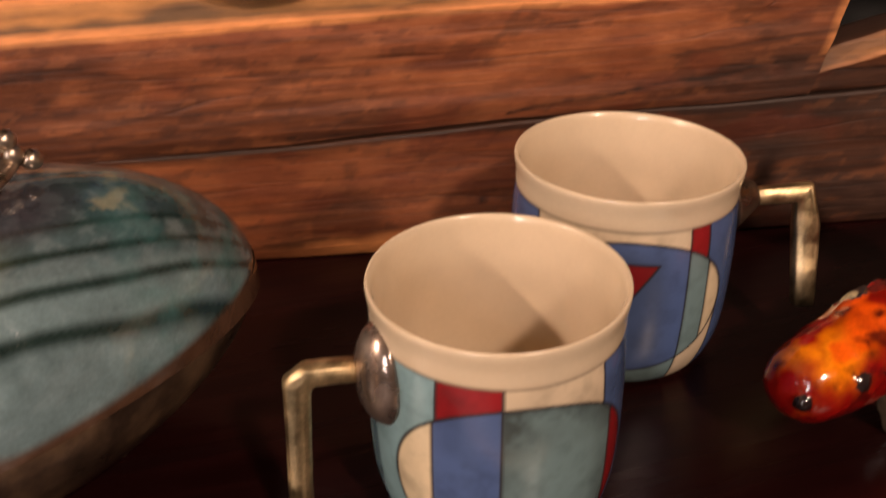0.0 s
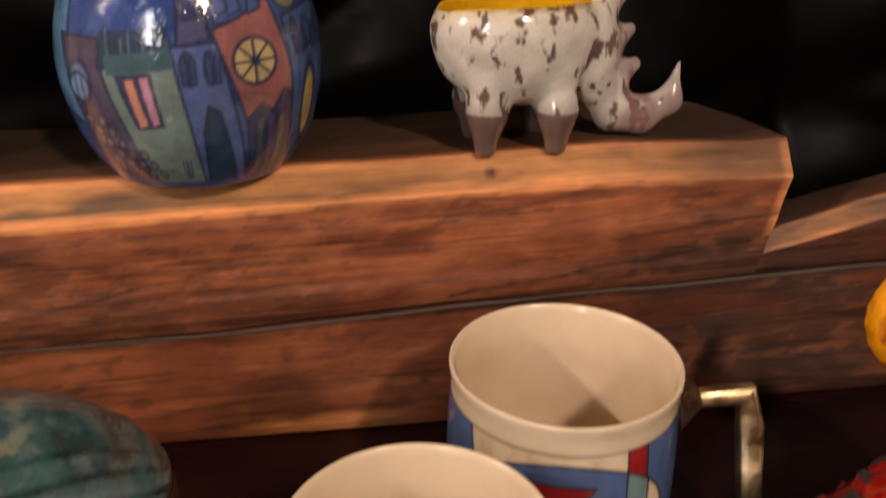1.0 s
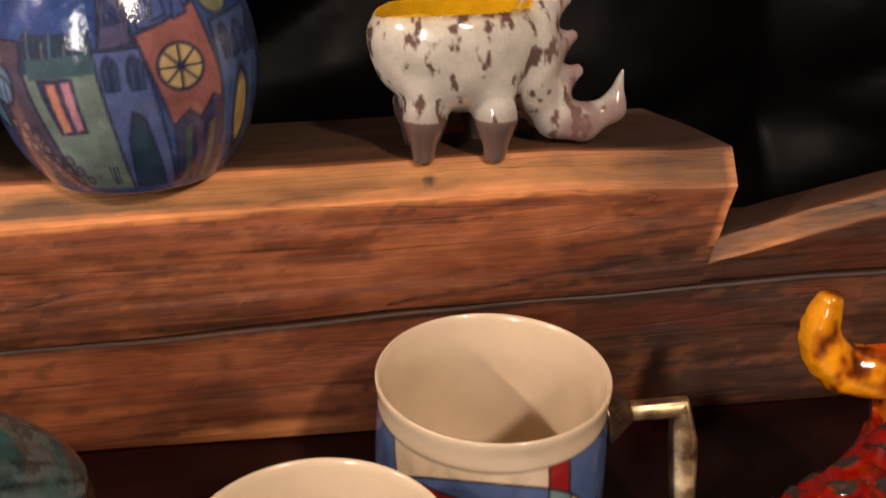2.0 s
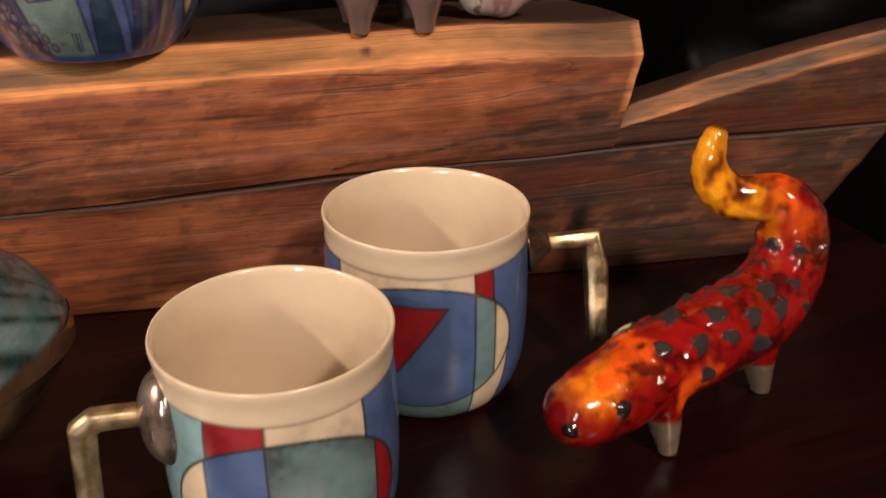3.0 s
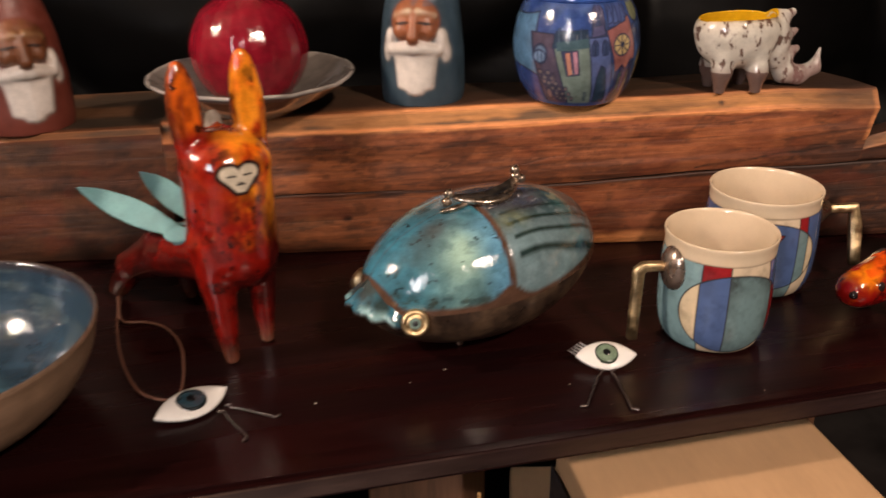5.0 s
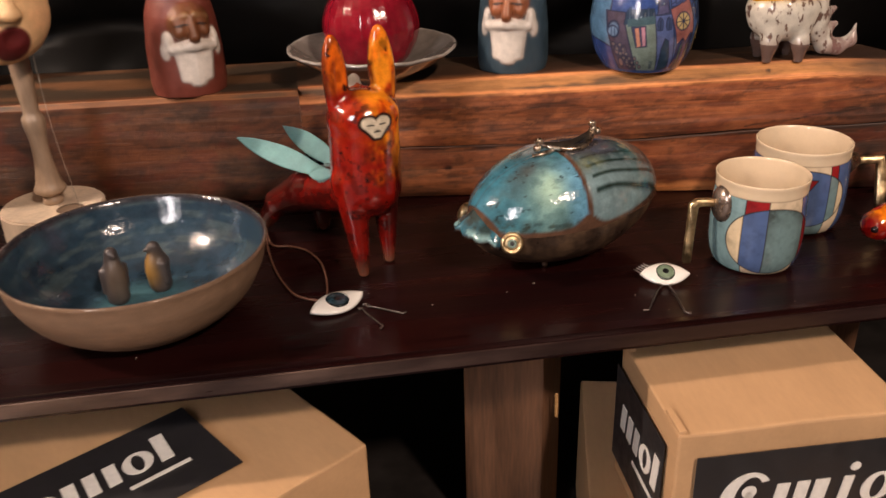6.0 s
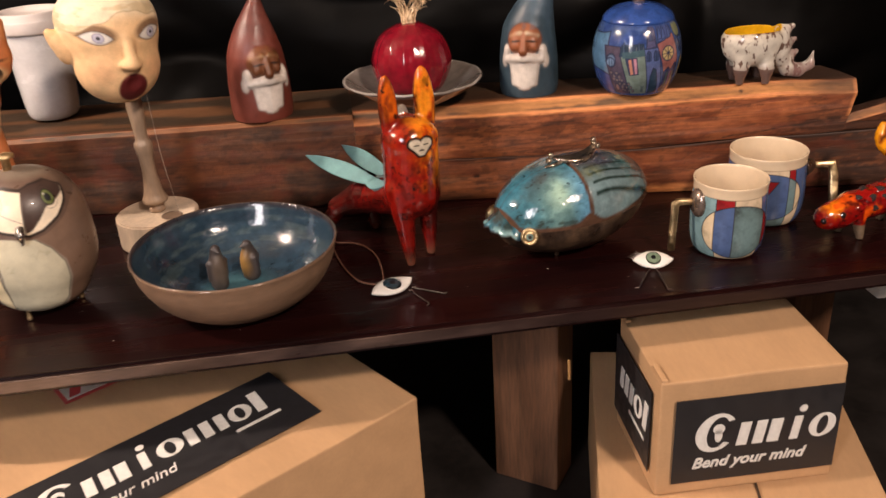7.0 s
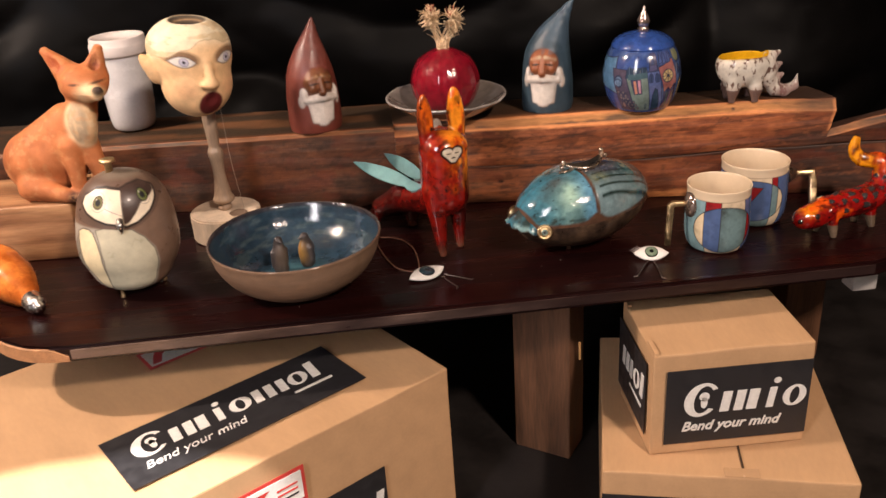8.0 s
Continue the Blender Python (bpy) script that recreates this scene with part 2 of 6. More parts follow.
BRONZE = surface("dark_bronze", (0.2, 0.13, 0.09), 0.34, 0.85, var=0.4, scale=90, bump=0.2, bump_scale=220, rough_var=0.12)
STEEL = surface("steel_wire", (0.45, 0.42, 0.4), 0.3, 1.0, var=0.2, bump=0.05)
BENCH = surface("dark_stained_wood", (0.016, 0.0032, 0.0030), 0.27, var=0.45, scale=26, bump=0.12, bump_scale=90, stretch=(0.12, 1.6, 1.6), rough_var=0.1, second=(0.006, 0.0015, 0.0016), specular=0.27)


def grained(name, rough, fine, coarse, axis):
    """Painted colour crossed by fine grain lines and coarser bands along one axis, with open pores."""
    m, nt, p = nodes_of(name)
    L = nt.links.new
    tc = nt.nodes.new("ShaderNodeTexCoord")
    outs = []
    for sc, st, det in ((coarse, 0.06, 5), (fine, 0.022, 6), (fine * 1.2, 0.018, 4), (coarse * 1.3, 0.035, 2.5), (coarse * 8, 0.3, 4)):
        turn = nt.nodes.new("ShaderNodeMapping")
        turn.inputs["Rotation"].default_value = (0, radians(1.7), radians(9.93))
        L(tc.outputs["Object"], turn.inputs[0])
        mp = nt.nodes.new("ShaderNodeMapping")
        mp.inputs["Scale"].default_value = tuple(st if k == axis else 1.0 for k in range(3))
        L(turn.outputs[0], mp.inputs[0])
        n = nt.nodes.new("ShaderNodeTexNoise")
        n.inputs["Scale"].default_value, n.inputs["Detail"].default_value, n.inputs["Roughness"].default_value, n.inputs["Distortion"].default_value = sc, det, 0.62, 0.12
        L(mp.outputs[0], n.inputs["Vector"])
        outs.append(n.outputs[0])
    vals = []
    for o, lo, hi, a, b in ((outs[0], 0.3, 0.7, 0.88, 1.10), (outs[1], 0.36, 0.64, 0.86, 1.08), (outs[2], 0.33, 0.40, 0.74, 1.0)):
        mr = nt.nodes.new("ShaderNodeMapRange")
        for k, v in enumerate((lo, hi, a, b)):
            mr.inputs[k + 1].default_value = v
        L(o, mr.inputs[0])
        vals.append(mr.outputs[0])
    # thin dark lines where the slow noise crosses fixed levels: drying cracks that wander along the grain
    for level, width in ((0.47, 0.005), (0.57, 0.0035)):
        off, ab, mr = nt.nodes.new("ShaderNodeMath"), nt.nodes.new("ShaderNodeMath"), nt.nodes.new("ShaderNodeMapRange")
        off.operation, ab.operation = "SUBTRACT", "ABSOLUTE"
        off.inputs[1].default_value = level
        for k, v in enumerate((0.0, width, 0.66, 1.0)):
            mr.inputs[k + 1].default_value = v
        L(outs[3], off.inputs[0]), L(off.outputs[0], ab.inputs[0]), L(ab.outputs[0], mr.inputs[0])
        vals.append(mr.outputs[0])
    mr = nt.nodes.new("ShaderNodeMapRange")
    for k, v in enumerate((0.3, 0.7, 0.80, 1.16)):
        mr.inputs[k + 1].default_value = v
    L(outs[4], mr.inputs[0])
    vals.append(mr.outputs[0])
    last = vals[0]
    for v in vals[1:]:
        m2 = nt.nodes.new("ShaderNodeMath")
        m2.operation = "MULTIPLY"
        L(last, m2.inputs[0]), L(v, m2.inputs[1])
        last = m2.outputs[0]
    at = nt.nodes.new("ShaderNodeVertexColor")
    at.layer_name = "col"
    mul = nt.nodes.new("ShaderNodeMix")
    mul.data_type, mul.blend_type = "RGBA", "MULTIPLY"
    mul.inputs[0].default_value = 1
    L(at.outputs[0], mul.inputs[6]), L(m2.outputs[0], mul.inputs[7])
    L(mul.outputs[2], p.inputs["Base Color"])
    p.inputs["Roughness"].default_value, p.inputs["Specular IOR Level"].default_value = rough, 0.4
    b = nt.nodes.new("ShaderNodeBump")
    b.inputs["Strength"].default_value, b.inputs["Distance"].default_value = 0.4, 0.0018
    L(m2.outputs[0], b.inputs["Height"])
    L(b.outputs[0], p.inputs["Normal"])
    return m


BEAM = grained("old_beam_wood", 0.55, 330, 26, 0)
CARD = surface("cardboard", (0.50, 0.305, 0.16), 0.7, var=0.07, scale=35, bump=0.06, bump_scale=420, stretch=(1, 0.3, 1), specular=0.25)
BLACKP = surface("black_print", (0.02, 0.019, 0.021), 0.45, var=0.15, scale=80, bump=0.03)
WHITEP = surface("white_print", (0.74, 0.72, 0.68), 0.5, var=0.08, scale=200, bump=0.02)
REDP = surface("red_print", (0.55, 0.05, 0.04), 0.5, var=0.1, bump=0.02)
SHEET = surface("black_sheeting", (0.0016, 0.0014, 0.0014), 0.48, var=0.2, scale=12, bump=0.25, bump_scale=22, rough_var=0.08, specular=0.07)
FLOOR = surface("dark_floor", (0.013, 0.010, 0.009), 0.6, var=0.4, scale=14, bump=0.3, bump_scale=60)
PLASTER = surface("dim_plaster", (0.2, 0.16, 0.12), 0.8, var=0.15, scale=3, bump=0.1, bump_scale=30)
PALEWOOD = surface("pale_turned_wood", (0.56, 0.45, 0.34), 0.5, var=0.22, scale=40, bump=0.2, bump_scale=140, stretch=(1, 1, 0.25))
LEGWOOD = surface("brown_leg_wood", (0.15, 0.070, 0.035), 0.6, var=0.4, scale=30, bump=0.4, bump_scale=100, stretch=(1.6, 1.6, 0.15))
LEATHER = surface("brown_cord", (0.12, 0.05, 0.03), 0.6, var=0.2, bump=0.2)

# ---- structure ----
def slab(name, sx, sy, sz, m, material, bevel=0.0):
    ob = part(name, bevel_box(sx, sy, sz, bevel), material, None)
    ob.matrix_world = m
    return tagged(ob, kind="structure")


slab("floor", 6, 6, 0.1, pose(0, 0, -0.05), FLOOR)
slab("ceiling", 6, 6, 0.1, pose(0, 0, 2.75), PLASTER)
slab("wall_north", 6, 0.1, 2.7, pose(0, 1.35, 1.35), PLASTER)
slab("wall_south", 6, 0.1, 2.7, pose(0, -3.05, 1.35), PLASTER)
slab("wall_east", 0.1, 4.3, 2.7, pose(3.05, -0.85, 1.35), PLASTER)
slab("wall_west", 0.1, 4.3, 2.7, pose(-3.05, -0.85, 1.35), PLASTER)


def backdrop():
    """Black sheeting that hangs behind the shelf in loose folds."""
    nx, nz = 260, 120
    X, Z = np.meshgrid(np.linspace(-1.7, 1.8, nx), np.linspace(0.0, 1.5, nz), indexing="ij")
    P = np.stack([X.ravel() * 1.0, Z.ravel() * 0.6 + X.ravel() * 0.25, 0 * X.ravel()], -1)
    Q = np.stack([X.ravel() * 0.5 + Z.ravel() * 1.2, Z.ravel() * 1.6 - X.ravel() * 0.9, 0 * X.ravel()], -1)
    fold = np.abs(vnoise(P, 2.6, 3) - 0.5) * 0.16 + np.abs(vnoise(Q, 4.0, 9) - 0.5) * 0.10 + fbm(Q, 14, 2) * 0.008
    Y = 0.80 - fold - 0.02 * X.ravel()
    V = np.stack([X.ravel(), Y, Z.ravel()], -1)
    ob = mesh_ob("backdrop", V, grid_faces(nx, nz)[:, ::-1], SHEET)
    return tagged(ob, "creased black plastic sheeting hanging behind the shelf", "sheeting", kind="structure")


backdrop()

ZB = 0.35   # height of the bench top


def bench():
    top = empty("bench", pose(0, 0, 0), "low dark-stained glossy wooden bench with rounded worn ends", "bench")
    out = [(-0.50, 0.0), (-0.528, 0.003), (-0.555, 0.012), (-0.586, 0.034), (-0.612, 0.066), (-0.630, 0.11), (-0.638, 0.18), (-0.64, 0.62),
           (0.70, 0.62), (0.69, 0.20), (0.672, 0.14), (0.64, 0.092), (0.60, 0.06), (0.545, 0.03), (0.50, 0.009), (0.47, 0.0)]
    bm = bmesh.new()
    f = bm.faces.new([bm.verts.new((x, y, ZB - 0.021)) for x, y in out])
    up = bmesh.ops.extrude_face_region(bm, geom=[f])
    bmesh.ops.translate(bm, vec=(0, 0, 0.021), verts=[v for v in up["geom"] if isinstance(v, bmesh.types.BMVert)])
    bmesh.ops.recalc_face_normals(bm, faces=bm.faces[:])
    bmesh.ops.bevel(bm, geom=[e for e in bm.edges if abs(e.verts[0].co.z - e.verts[1].co.z) < 1e-5], offset=0.003, segments=2, affect="EDGES")
    part("top", bm, BENCH, top)
    # worn lighter strip round the end of the top
    arc = [(-0.50, 0.0), (-0.528, 0.003), (-0.555, 0.012), (-0.586, 0.034), (-0.612, 0.066), (-0.630, 0.11)]
    arc = resample(arc, 24)
    bm = bmesh.new()
    rows = []
    for k, (x, y) in enumerate(arc):
        t = arc[min(k + 1, 23)] - arc[max(k - 1, 0)]
        n = np.array([t[1], -t[0]]) / np.hypot(*t)
        n = n if n[1] < 0 or n[0] < 0 else -n
        hgt = 0.016 * min(1, (k + 1.5) / 4)
        rows.append([bm.verts.new((x + n[0] * d, y + n[1] * d, z)) for d, z in ((-0.001, ZB - 0.019), (0.0015, ZB - 0.019), (0.0015, ZB - 0.019 + hgt), (-0.001, ZB - 0.018 + hgt))])
    for a, b in zip(rows, rows[1:]):
        for i in range(4):
            bm.faces.new((a[i], b[i], b[(i + 1) % 4], a[(i + 1) % 4]))
    bm.faces.new(rows[0])
    bm.faces.new(rows[-1][::-1])
    bmesh.ops.recalc_face_normals(bm, faces=bm.faces[:])
    part("worn_edge", bm, surface("bare_edge_wood", (0.4, 0.2, 0.09), 0.6, var=0.25, scale=60, bump=0.2), top, "bare pale wood where the stain is worn off")
    # rubbed front edge; reflected light is painted into its colour, strongest at the end
    xs = np.linspace(-0.497, 0.468, 220)
    ring = ((0.0, 0.0045), (-0.0012, 0.005), (-0.0012, 0.0165), (0.0, 0.017))
    V = np.array([(x, y, ZB - 0.021 + z) for x in xs for y, z in ring])
    F = [[4 * i + j, 4 * i + (j + 1) % 4, 4 * i + 4 + (j + 1) % 4, 4 * i + 4 + j] for i in range(219) for j in range(4)] + [[3, 2, 1, 0], [876, 877, 878, 879]]
    wear_sheen = np.clip(1.05 - (V[:, 0] + 0.5) / 0.62, 0.05, 1) * np.clip(2.6 * fbm(V * np.array([0.35, 1, 1]), 34, 4) - 0.45, 0.1, 1.2)
    cols = blend(np.tile(np.array((0.014, 0.005, 0.005)), (len(V), 1)), wear_sheen, (0.165, 0.108, 0.085))
    part_edge = mesh_ob("front_edge", V, F, surface("rubbed_sheen_edge", None, 0.35, var=0.3, scale=70, bump=0.2, stretch=(0.2, 1, 1)), top, "rubbed greyish front edge with painted sheen", cols, smooth=False)
    # legs, turned a little, and a rail under the top
    for (x, y, r) in ((0.097, 0.172, -35), (-0.47, 0.36, -20), (0.55, 0.33, 20)):
        leg = part("leg", bevel_box(0.088, 0.058, 0.329, 0.004, 2), LEGWOOD, top, "rough brown wooden leg")
        leg.matrix_world = pose(x, y, 0.1645, 0, 0, r)
    rail = part("rail", bevel_box(1.0, 0.03, 0.06, 0.004), LEGWOOD, top)
    rail.matrix_world = pose(0.03, 0.28, 0.298)
    stub = part("bracket", bevel_box(0.034, 0.03, 0.075, 0.002), surface("pale_bracket", (0.4, 0.38, 0.36), 0.6, var=0.15), top, "short pale block under the bench top")
    stub.matrix_world = pose(0.522, 0.11, 0.2915)
    chip = part("chip", bevel_box(0.0035, 0.0025, 0.03, 0.001), surface("fresh_split_wood", (0.5, 0.27, 0.1), 0.6), top, "pale split in the leg's edge")
    chip.matrix_world = pose(0.1325, 0.1295, 0.185, 3, 0, -35)


bench()


# ---- old beams on the bench ----
def face_y(x):
    return 0.217 - 0.175 * (x - 0.52)


def top_z(x):
    return 0.493 - 0.03 * (0.52 - x)


BROWN, RUST, PALE, GREY, DARK = lin(127, 71, 43), lin(148, 84, 48), lin(214, 140, 84), lin(82, 66, 50), lin(40, 23, 16)

TONE = {3: 1.08, 8: 0.8, 14: 0.5, 21: 0.42}   # factor on each timber's base colour


def timber(name, parent, xs, low, high, depth, chamfer, seed, label="", worn=1.0, end_slant=0.0):
    """A hewn timber whose front follows the face line; low(x), high(x) are its lower and upper edge, depth(x) its thickness."""
    x = np.linspace(*xs, int((xs[1] - xs[0]) / 0.0022) + 2)
    nf, nc, ntp = 36, 8, 12
    rows = []
    for k, xx in enumerate(x):
        lo, hi, dp = low(xx), high(xx), depth(xx)
        ch = chamfer * (0.85 + 0.22 * vnoise(np.array([[xx, 0.3, 0.1]]), 9, seed)[0] + 0.05 * vnoise(np.array([[xx, 0.7, 0.4]]), 120, seed)[0])
        c2 = ch * 0.9
        sl, foot = end_slant, 0.0012 if seed in (3, 14) else 0.006   # rounded only at the foot
        ring = [(xx, face_y(xx) + foot * (1 - i / nf) ** 8, lo + (hi - ch - lo) * i / nf) for i in range(nf)]
        ring += [(xx, face_y(xx) + c2 * (i / nc), hi - ch + ch * (i / nc)) for i in range(nc)]
        ring += [(xx, face_y(xx) + c2 + (dp - c2) * i / ntp, hi - 0.004 * (i / ntp) ** 2) for i in range(ntp + 1)]
        ring += [(xx, face_y(xx) + dp, lo + (hi - lo) * 0.5), (xx, face_y(xx) + dp, lo)]
        ring = np.array(ring)
        if sl:   # the right end leans: higher points reach further right
            g = max(0, (xx - (xs[1] - 0.05)) / 0.05)
            ring[:, 0] += g * sl * (ring[:, 2] - lo)
        rows.append(ring)
    R = np.array(rows)
    n, m = R.shape[:2]
    V = R.reshape(-1, 3)
    W = V - np.stack([0 * V[:, 0], face_y(V[:, 0]), top_z(V[:, 0])], -1)   # along, into and up the timber
    g = W * np.array([0.25, 1, 1.6])
    V[:, 1] += (fbm(g * np.array([0.4, 1, 1]), 28, seed) - 0.5) * 0.0035 + (fbm(g, 90, seed + 3) - 0.5) * 0.0007
    V[:, 2] += (fbm(V * np.array([0.5, 1, 0.4]), 24, seed + 5) - 0.5) * 0.0012
    i, j = np.meshgrid(np.arange(n - 1), np.arange(m), indexing="ij")
    a, b = i * m + j, (i + 1) * m + j
    a2, b2 = i * m + (j + 1) % m, (i + 1) * m + (j + 1) % m
    F = np.stack([a, b, b2, a2], -1).reshape(-1, 4).tolist()
    F += [list(range(m))[::-1], [(n - 1) * m + q for q in range(m)]]
    J = np.tile(np.arange(m), n)
    grain = fbm(W * np.array([0.10, 1.2, 1.6]), 45, seed + 11)
    streak = fbm(W * np.array([0.04, 0.5, 2.6]), 70, seed + 17)
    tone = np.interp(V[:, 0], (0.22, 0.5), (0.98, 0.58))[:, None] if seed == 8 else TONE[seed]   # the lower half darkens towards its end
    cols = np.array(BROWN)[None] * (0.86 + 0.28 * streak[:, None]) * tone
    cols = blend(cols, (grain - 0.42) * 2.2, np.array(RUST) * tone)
    # bare pale arris and stained top
    edge = (J >= nf + 1) & (J <= nf + nc - 1)
    patch = fbm(W * np.array([0.25, 1, 1.2]), 55, seed + 2)
    tan = np.array(lin(172, 118, 66)) * (0.75 + 0.5 * streak[:, None])
    amount = (edge * worn * np.clip(0.6 + V[:, 0] / 0.25, 0.3, 1) * 0.9)[:, None]
    cols = cols * (1 - amount) + tan * amount
    cols = blend(cols, edge * np.clip((patch - 0.53) * 9, 0, 0.85), np.array(GREY) * 0.75)
    cols = blend(cols, ((J >= nf - 1) & (J <= nf + 1)) * worn * np.clip(3.4 * fbm(W * np.array([0.2, 1, 1]), 40, seed + 6) - (0.6 if seed == 3 else 1.2), 0.1, 0.95) * np.clip(0.8 + V[:, 0] / 0.3, 0.3, 1), PALE)
    cols = blend(cols, ((J == nf + nc) | (J == nf + nc - 1)) * worn * np.clip(2.6 * fbm(W * np.array([0.2, 1, 1]), 50, seed + 7) - 0.55, 0, 0.85) * np.clip(0.6 + V[:, 0] / 0.3, 0.2, 1), PALE)
    # long drying cracks, and a duller, weathered stretch at the left
    for cz, cx, w0 in ((-0.016, 0.05, 0.16), (-0.031, 0.30, 0.12), (-0.047, -0.02, 0.1), (-0.052, 0.22, 0.2), (-0.097, 0.12, 0.14), (-0.110, 0.45, 0.16), (-0.036, -0.35, 0.2), (-0.075, -0.5, 0.2), (-0.12, 0.3, 0.2), (-0.092, 0.56, 0.1)):
        gap = np.abs(W[:, 2] - cz - 0.02 * (V[:, 0] - cx) - 0.0022 * (vnoise(np.stack([V[:, 0], 0 * cz + 0 * V[:, 0], 0 * V[:, 0] + cz], -1), 30, seed) - 0.5))
        cols = blend(cols, soft(gap - 0.0004, 0.0024) * np.clip((w0 - np.abs(V[:, 0] - cx)) / 0.05, 0, 1) * (J < nf) * 0.5, np.array(DARK) * 0.5)
    dull = np.clip((0.14 - V[:, 0]) / 0.12, 0, 1) * np.clip(0.5 + 1.5 * (fbm(W * np.array([0.3, 1, 1]), 22, seed + 9) - 0.42), 0.15, 0.85) 
    cols = blend(cols, dull * (J < nf), np.array(lin(74, 53, 39) if seed == 21 else lin(98, 68, 47)))
    if seed == 8:   # shade of the split, painted dark on the ledge
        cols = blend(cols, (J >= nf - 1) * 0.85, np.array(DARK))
    top = (J > nf + nc) * (0.35 if seed == 14 else 1.0)
    cols = blend(cols, top * np.clip(0.8 + 0.02 * (J - nf - nc) + 0.6 * (streak - 0.4), 0, 0.96), np.array(GREY) * 0.5)
    cols = blend(cols, top * np.clip((grain - 0.6) * 4, 0, 0.15), PALE)
    # grey weathering towards the cut end, dark sap streaks and a few nail holes
    cols = blend(cols, np.clip((V[:, 0] - 0.42) / 0.07, 0, 1) * np.clip(0.5 + (fbm(W * np.array([0.3, 1, 1]), 30, seed + 4) - 0.4) * 2, 0.1, 0.85) * (1 if seed != 3 else 0.9), np.array(lin(60, 43, 35)))
    K = np.repeat(np.arange(n), m)
    if end_slant:   # bare wood along the sawn end
        cols = blend(cols, np.clip((K - n + 3) / 2, 0, 0.8) * (V[:, 2] > 0.444) * (J < nf + nc) * np.clip(2.2 * fbm(V, 60, 2) - 0.4, 0, 1), PALE)
    cols = blend(cols, np.clip((streak - 0.66) * 5, 0, 0.4), DARK)
    # a shake above the split, a pale bruise at the foot, knots and nail holes
    shake = np.abs(V[:, 2] - 0.439 - 0.14 * (V[:, 0] - 0.463) - 0.0008 * np.sin(V[:, 0] * 120))
    cols = blend(cols, soft(shake - 0.0007, 0.0012) * (V[:, 0] > 0.36) * (V[:, 0] < 0.515) * (J < nf), np.array(DARK) * 0.4)
    cols = blend(cols, np.clip((0.366 - V[:, 2]) / 0.006, 0, 1) * np.exp(-((V[:, 0] - 0.30) / 0.035) ** 2) * 1.2 * (J < nf), np.array(PALE) * 0.8)
    for hx, hz, hr in ((0.381, 0.4815, 0.0016), (0.288, 0.4115, 0.0016), (0.262, 0.4165, 0.0018), (0.315, 0.4445, 0.0013), (0.47, 0.463, 0.0016), (0.155, 0.386, 0.002), (0.055, 0.386, 0.003), (-0.22, 0.40, 0.002), (0.35, 0.38, 0.0016)):
        cols = blend(cols, soft(np.hypot((V[:, 0] - hx) * 0.7, V[:, 2] - hz) - hr, 0.002) * (J < nf + nc), np.array(DARK) * 0.35)
    # figure of the growth rings: dark lines that wander and close round slow swells
    swell = fbm(W * np.array([0.10, 0.6, 1.0]), 16, seed + 31) * 9 + W[:, 2] * 60
    ring = np.abs(swell - np.round(swell))
    cols = blend(cols, soft(ring - 0.07, 0.12) * np.clip(3 * fbm(W * np.array([0.3, 1, 1]), 24, seed + 33) - 0.9, 0, 0.55) * (J < nf), np.array(DARK) * 1.1)
    sooty = np.clip((fbm(W * np.array([0.45, 1, 0.9]), 17, seed + 37) - 0.56) * 5, 0, 0.5)
    cols = blend(cols, sooty * (J < nf), np.array(DARK) * 0.9)
    cols = blend(cols, np.clip((fbm(W * np.array([0.3, 1, 1.4]), 34, seed + 41) - 0.6) * 6, 0, 0.35) * (J < nf), np.array(lin(176, 104, 62)) * TONE[seed])
    fleck = fbm(W * np.array([0.55, 1, 1.2]), 140, seed + 43)
    cols = blend(cols, np.clip((fleck - 0.64) * 9, 0, 0.4) * (J < nf), np.array(DARK))
    cols = blend(cols, np.clip((0.36 - fleck) * 8, 0, 0.25) * (J < nf), np.array(lin(170, 104, 64)) * TONE[seed])
    # broad uneven darkening and small rust-red stains
    cols = cols * (0.62 + 0.76 * fbm(W * np.array([0.35, 1, 1]), 13, seed + 21))[:, None]
    cols = blend(cols, np.clip((fbm(W * np.array([0.5, 1, 1]), 48, seed + 23) - 0.58) * 4, 0, 0.45) * (J < nf), lin(96, 42, 24))
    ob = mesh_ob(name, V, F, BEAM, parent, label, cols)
    ob.data.set_sharp_from_angle(angle=radians(28))
    return ob


def crack_z(x):
    return float(np.interp(x, (-0.1, 0.03, 0.22, 0.28, 0.36, 0.43, 0.55, 0.7), (0.408, 0.4095, 0.4115, 0.4150, 0.4195, 0.4225, 0.4270, 0.431))) + 0.0004 * math.sin(x * 37) + 0.0002 * math.sin(x * 91)


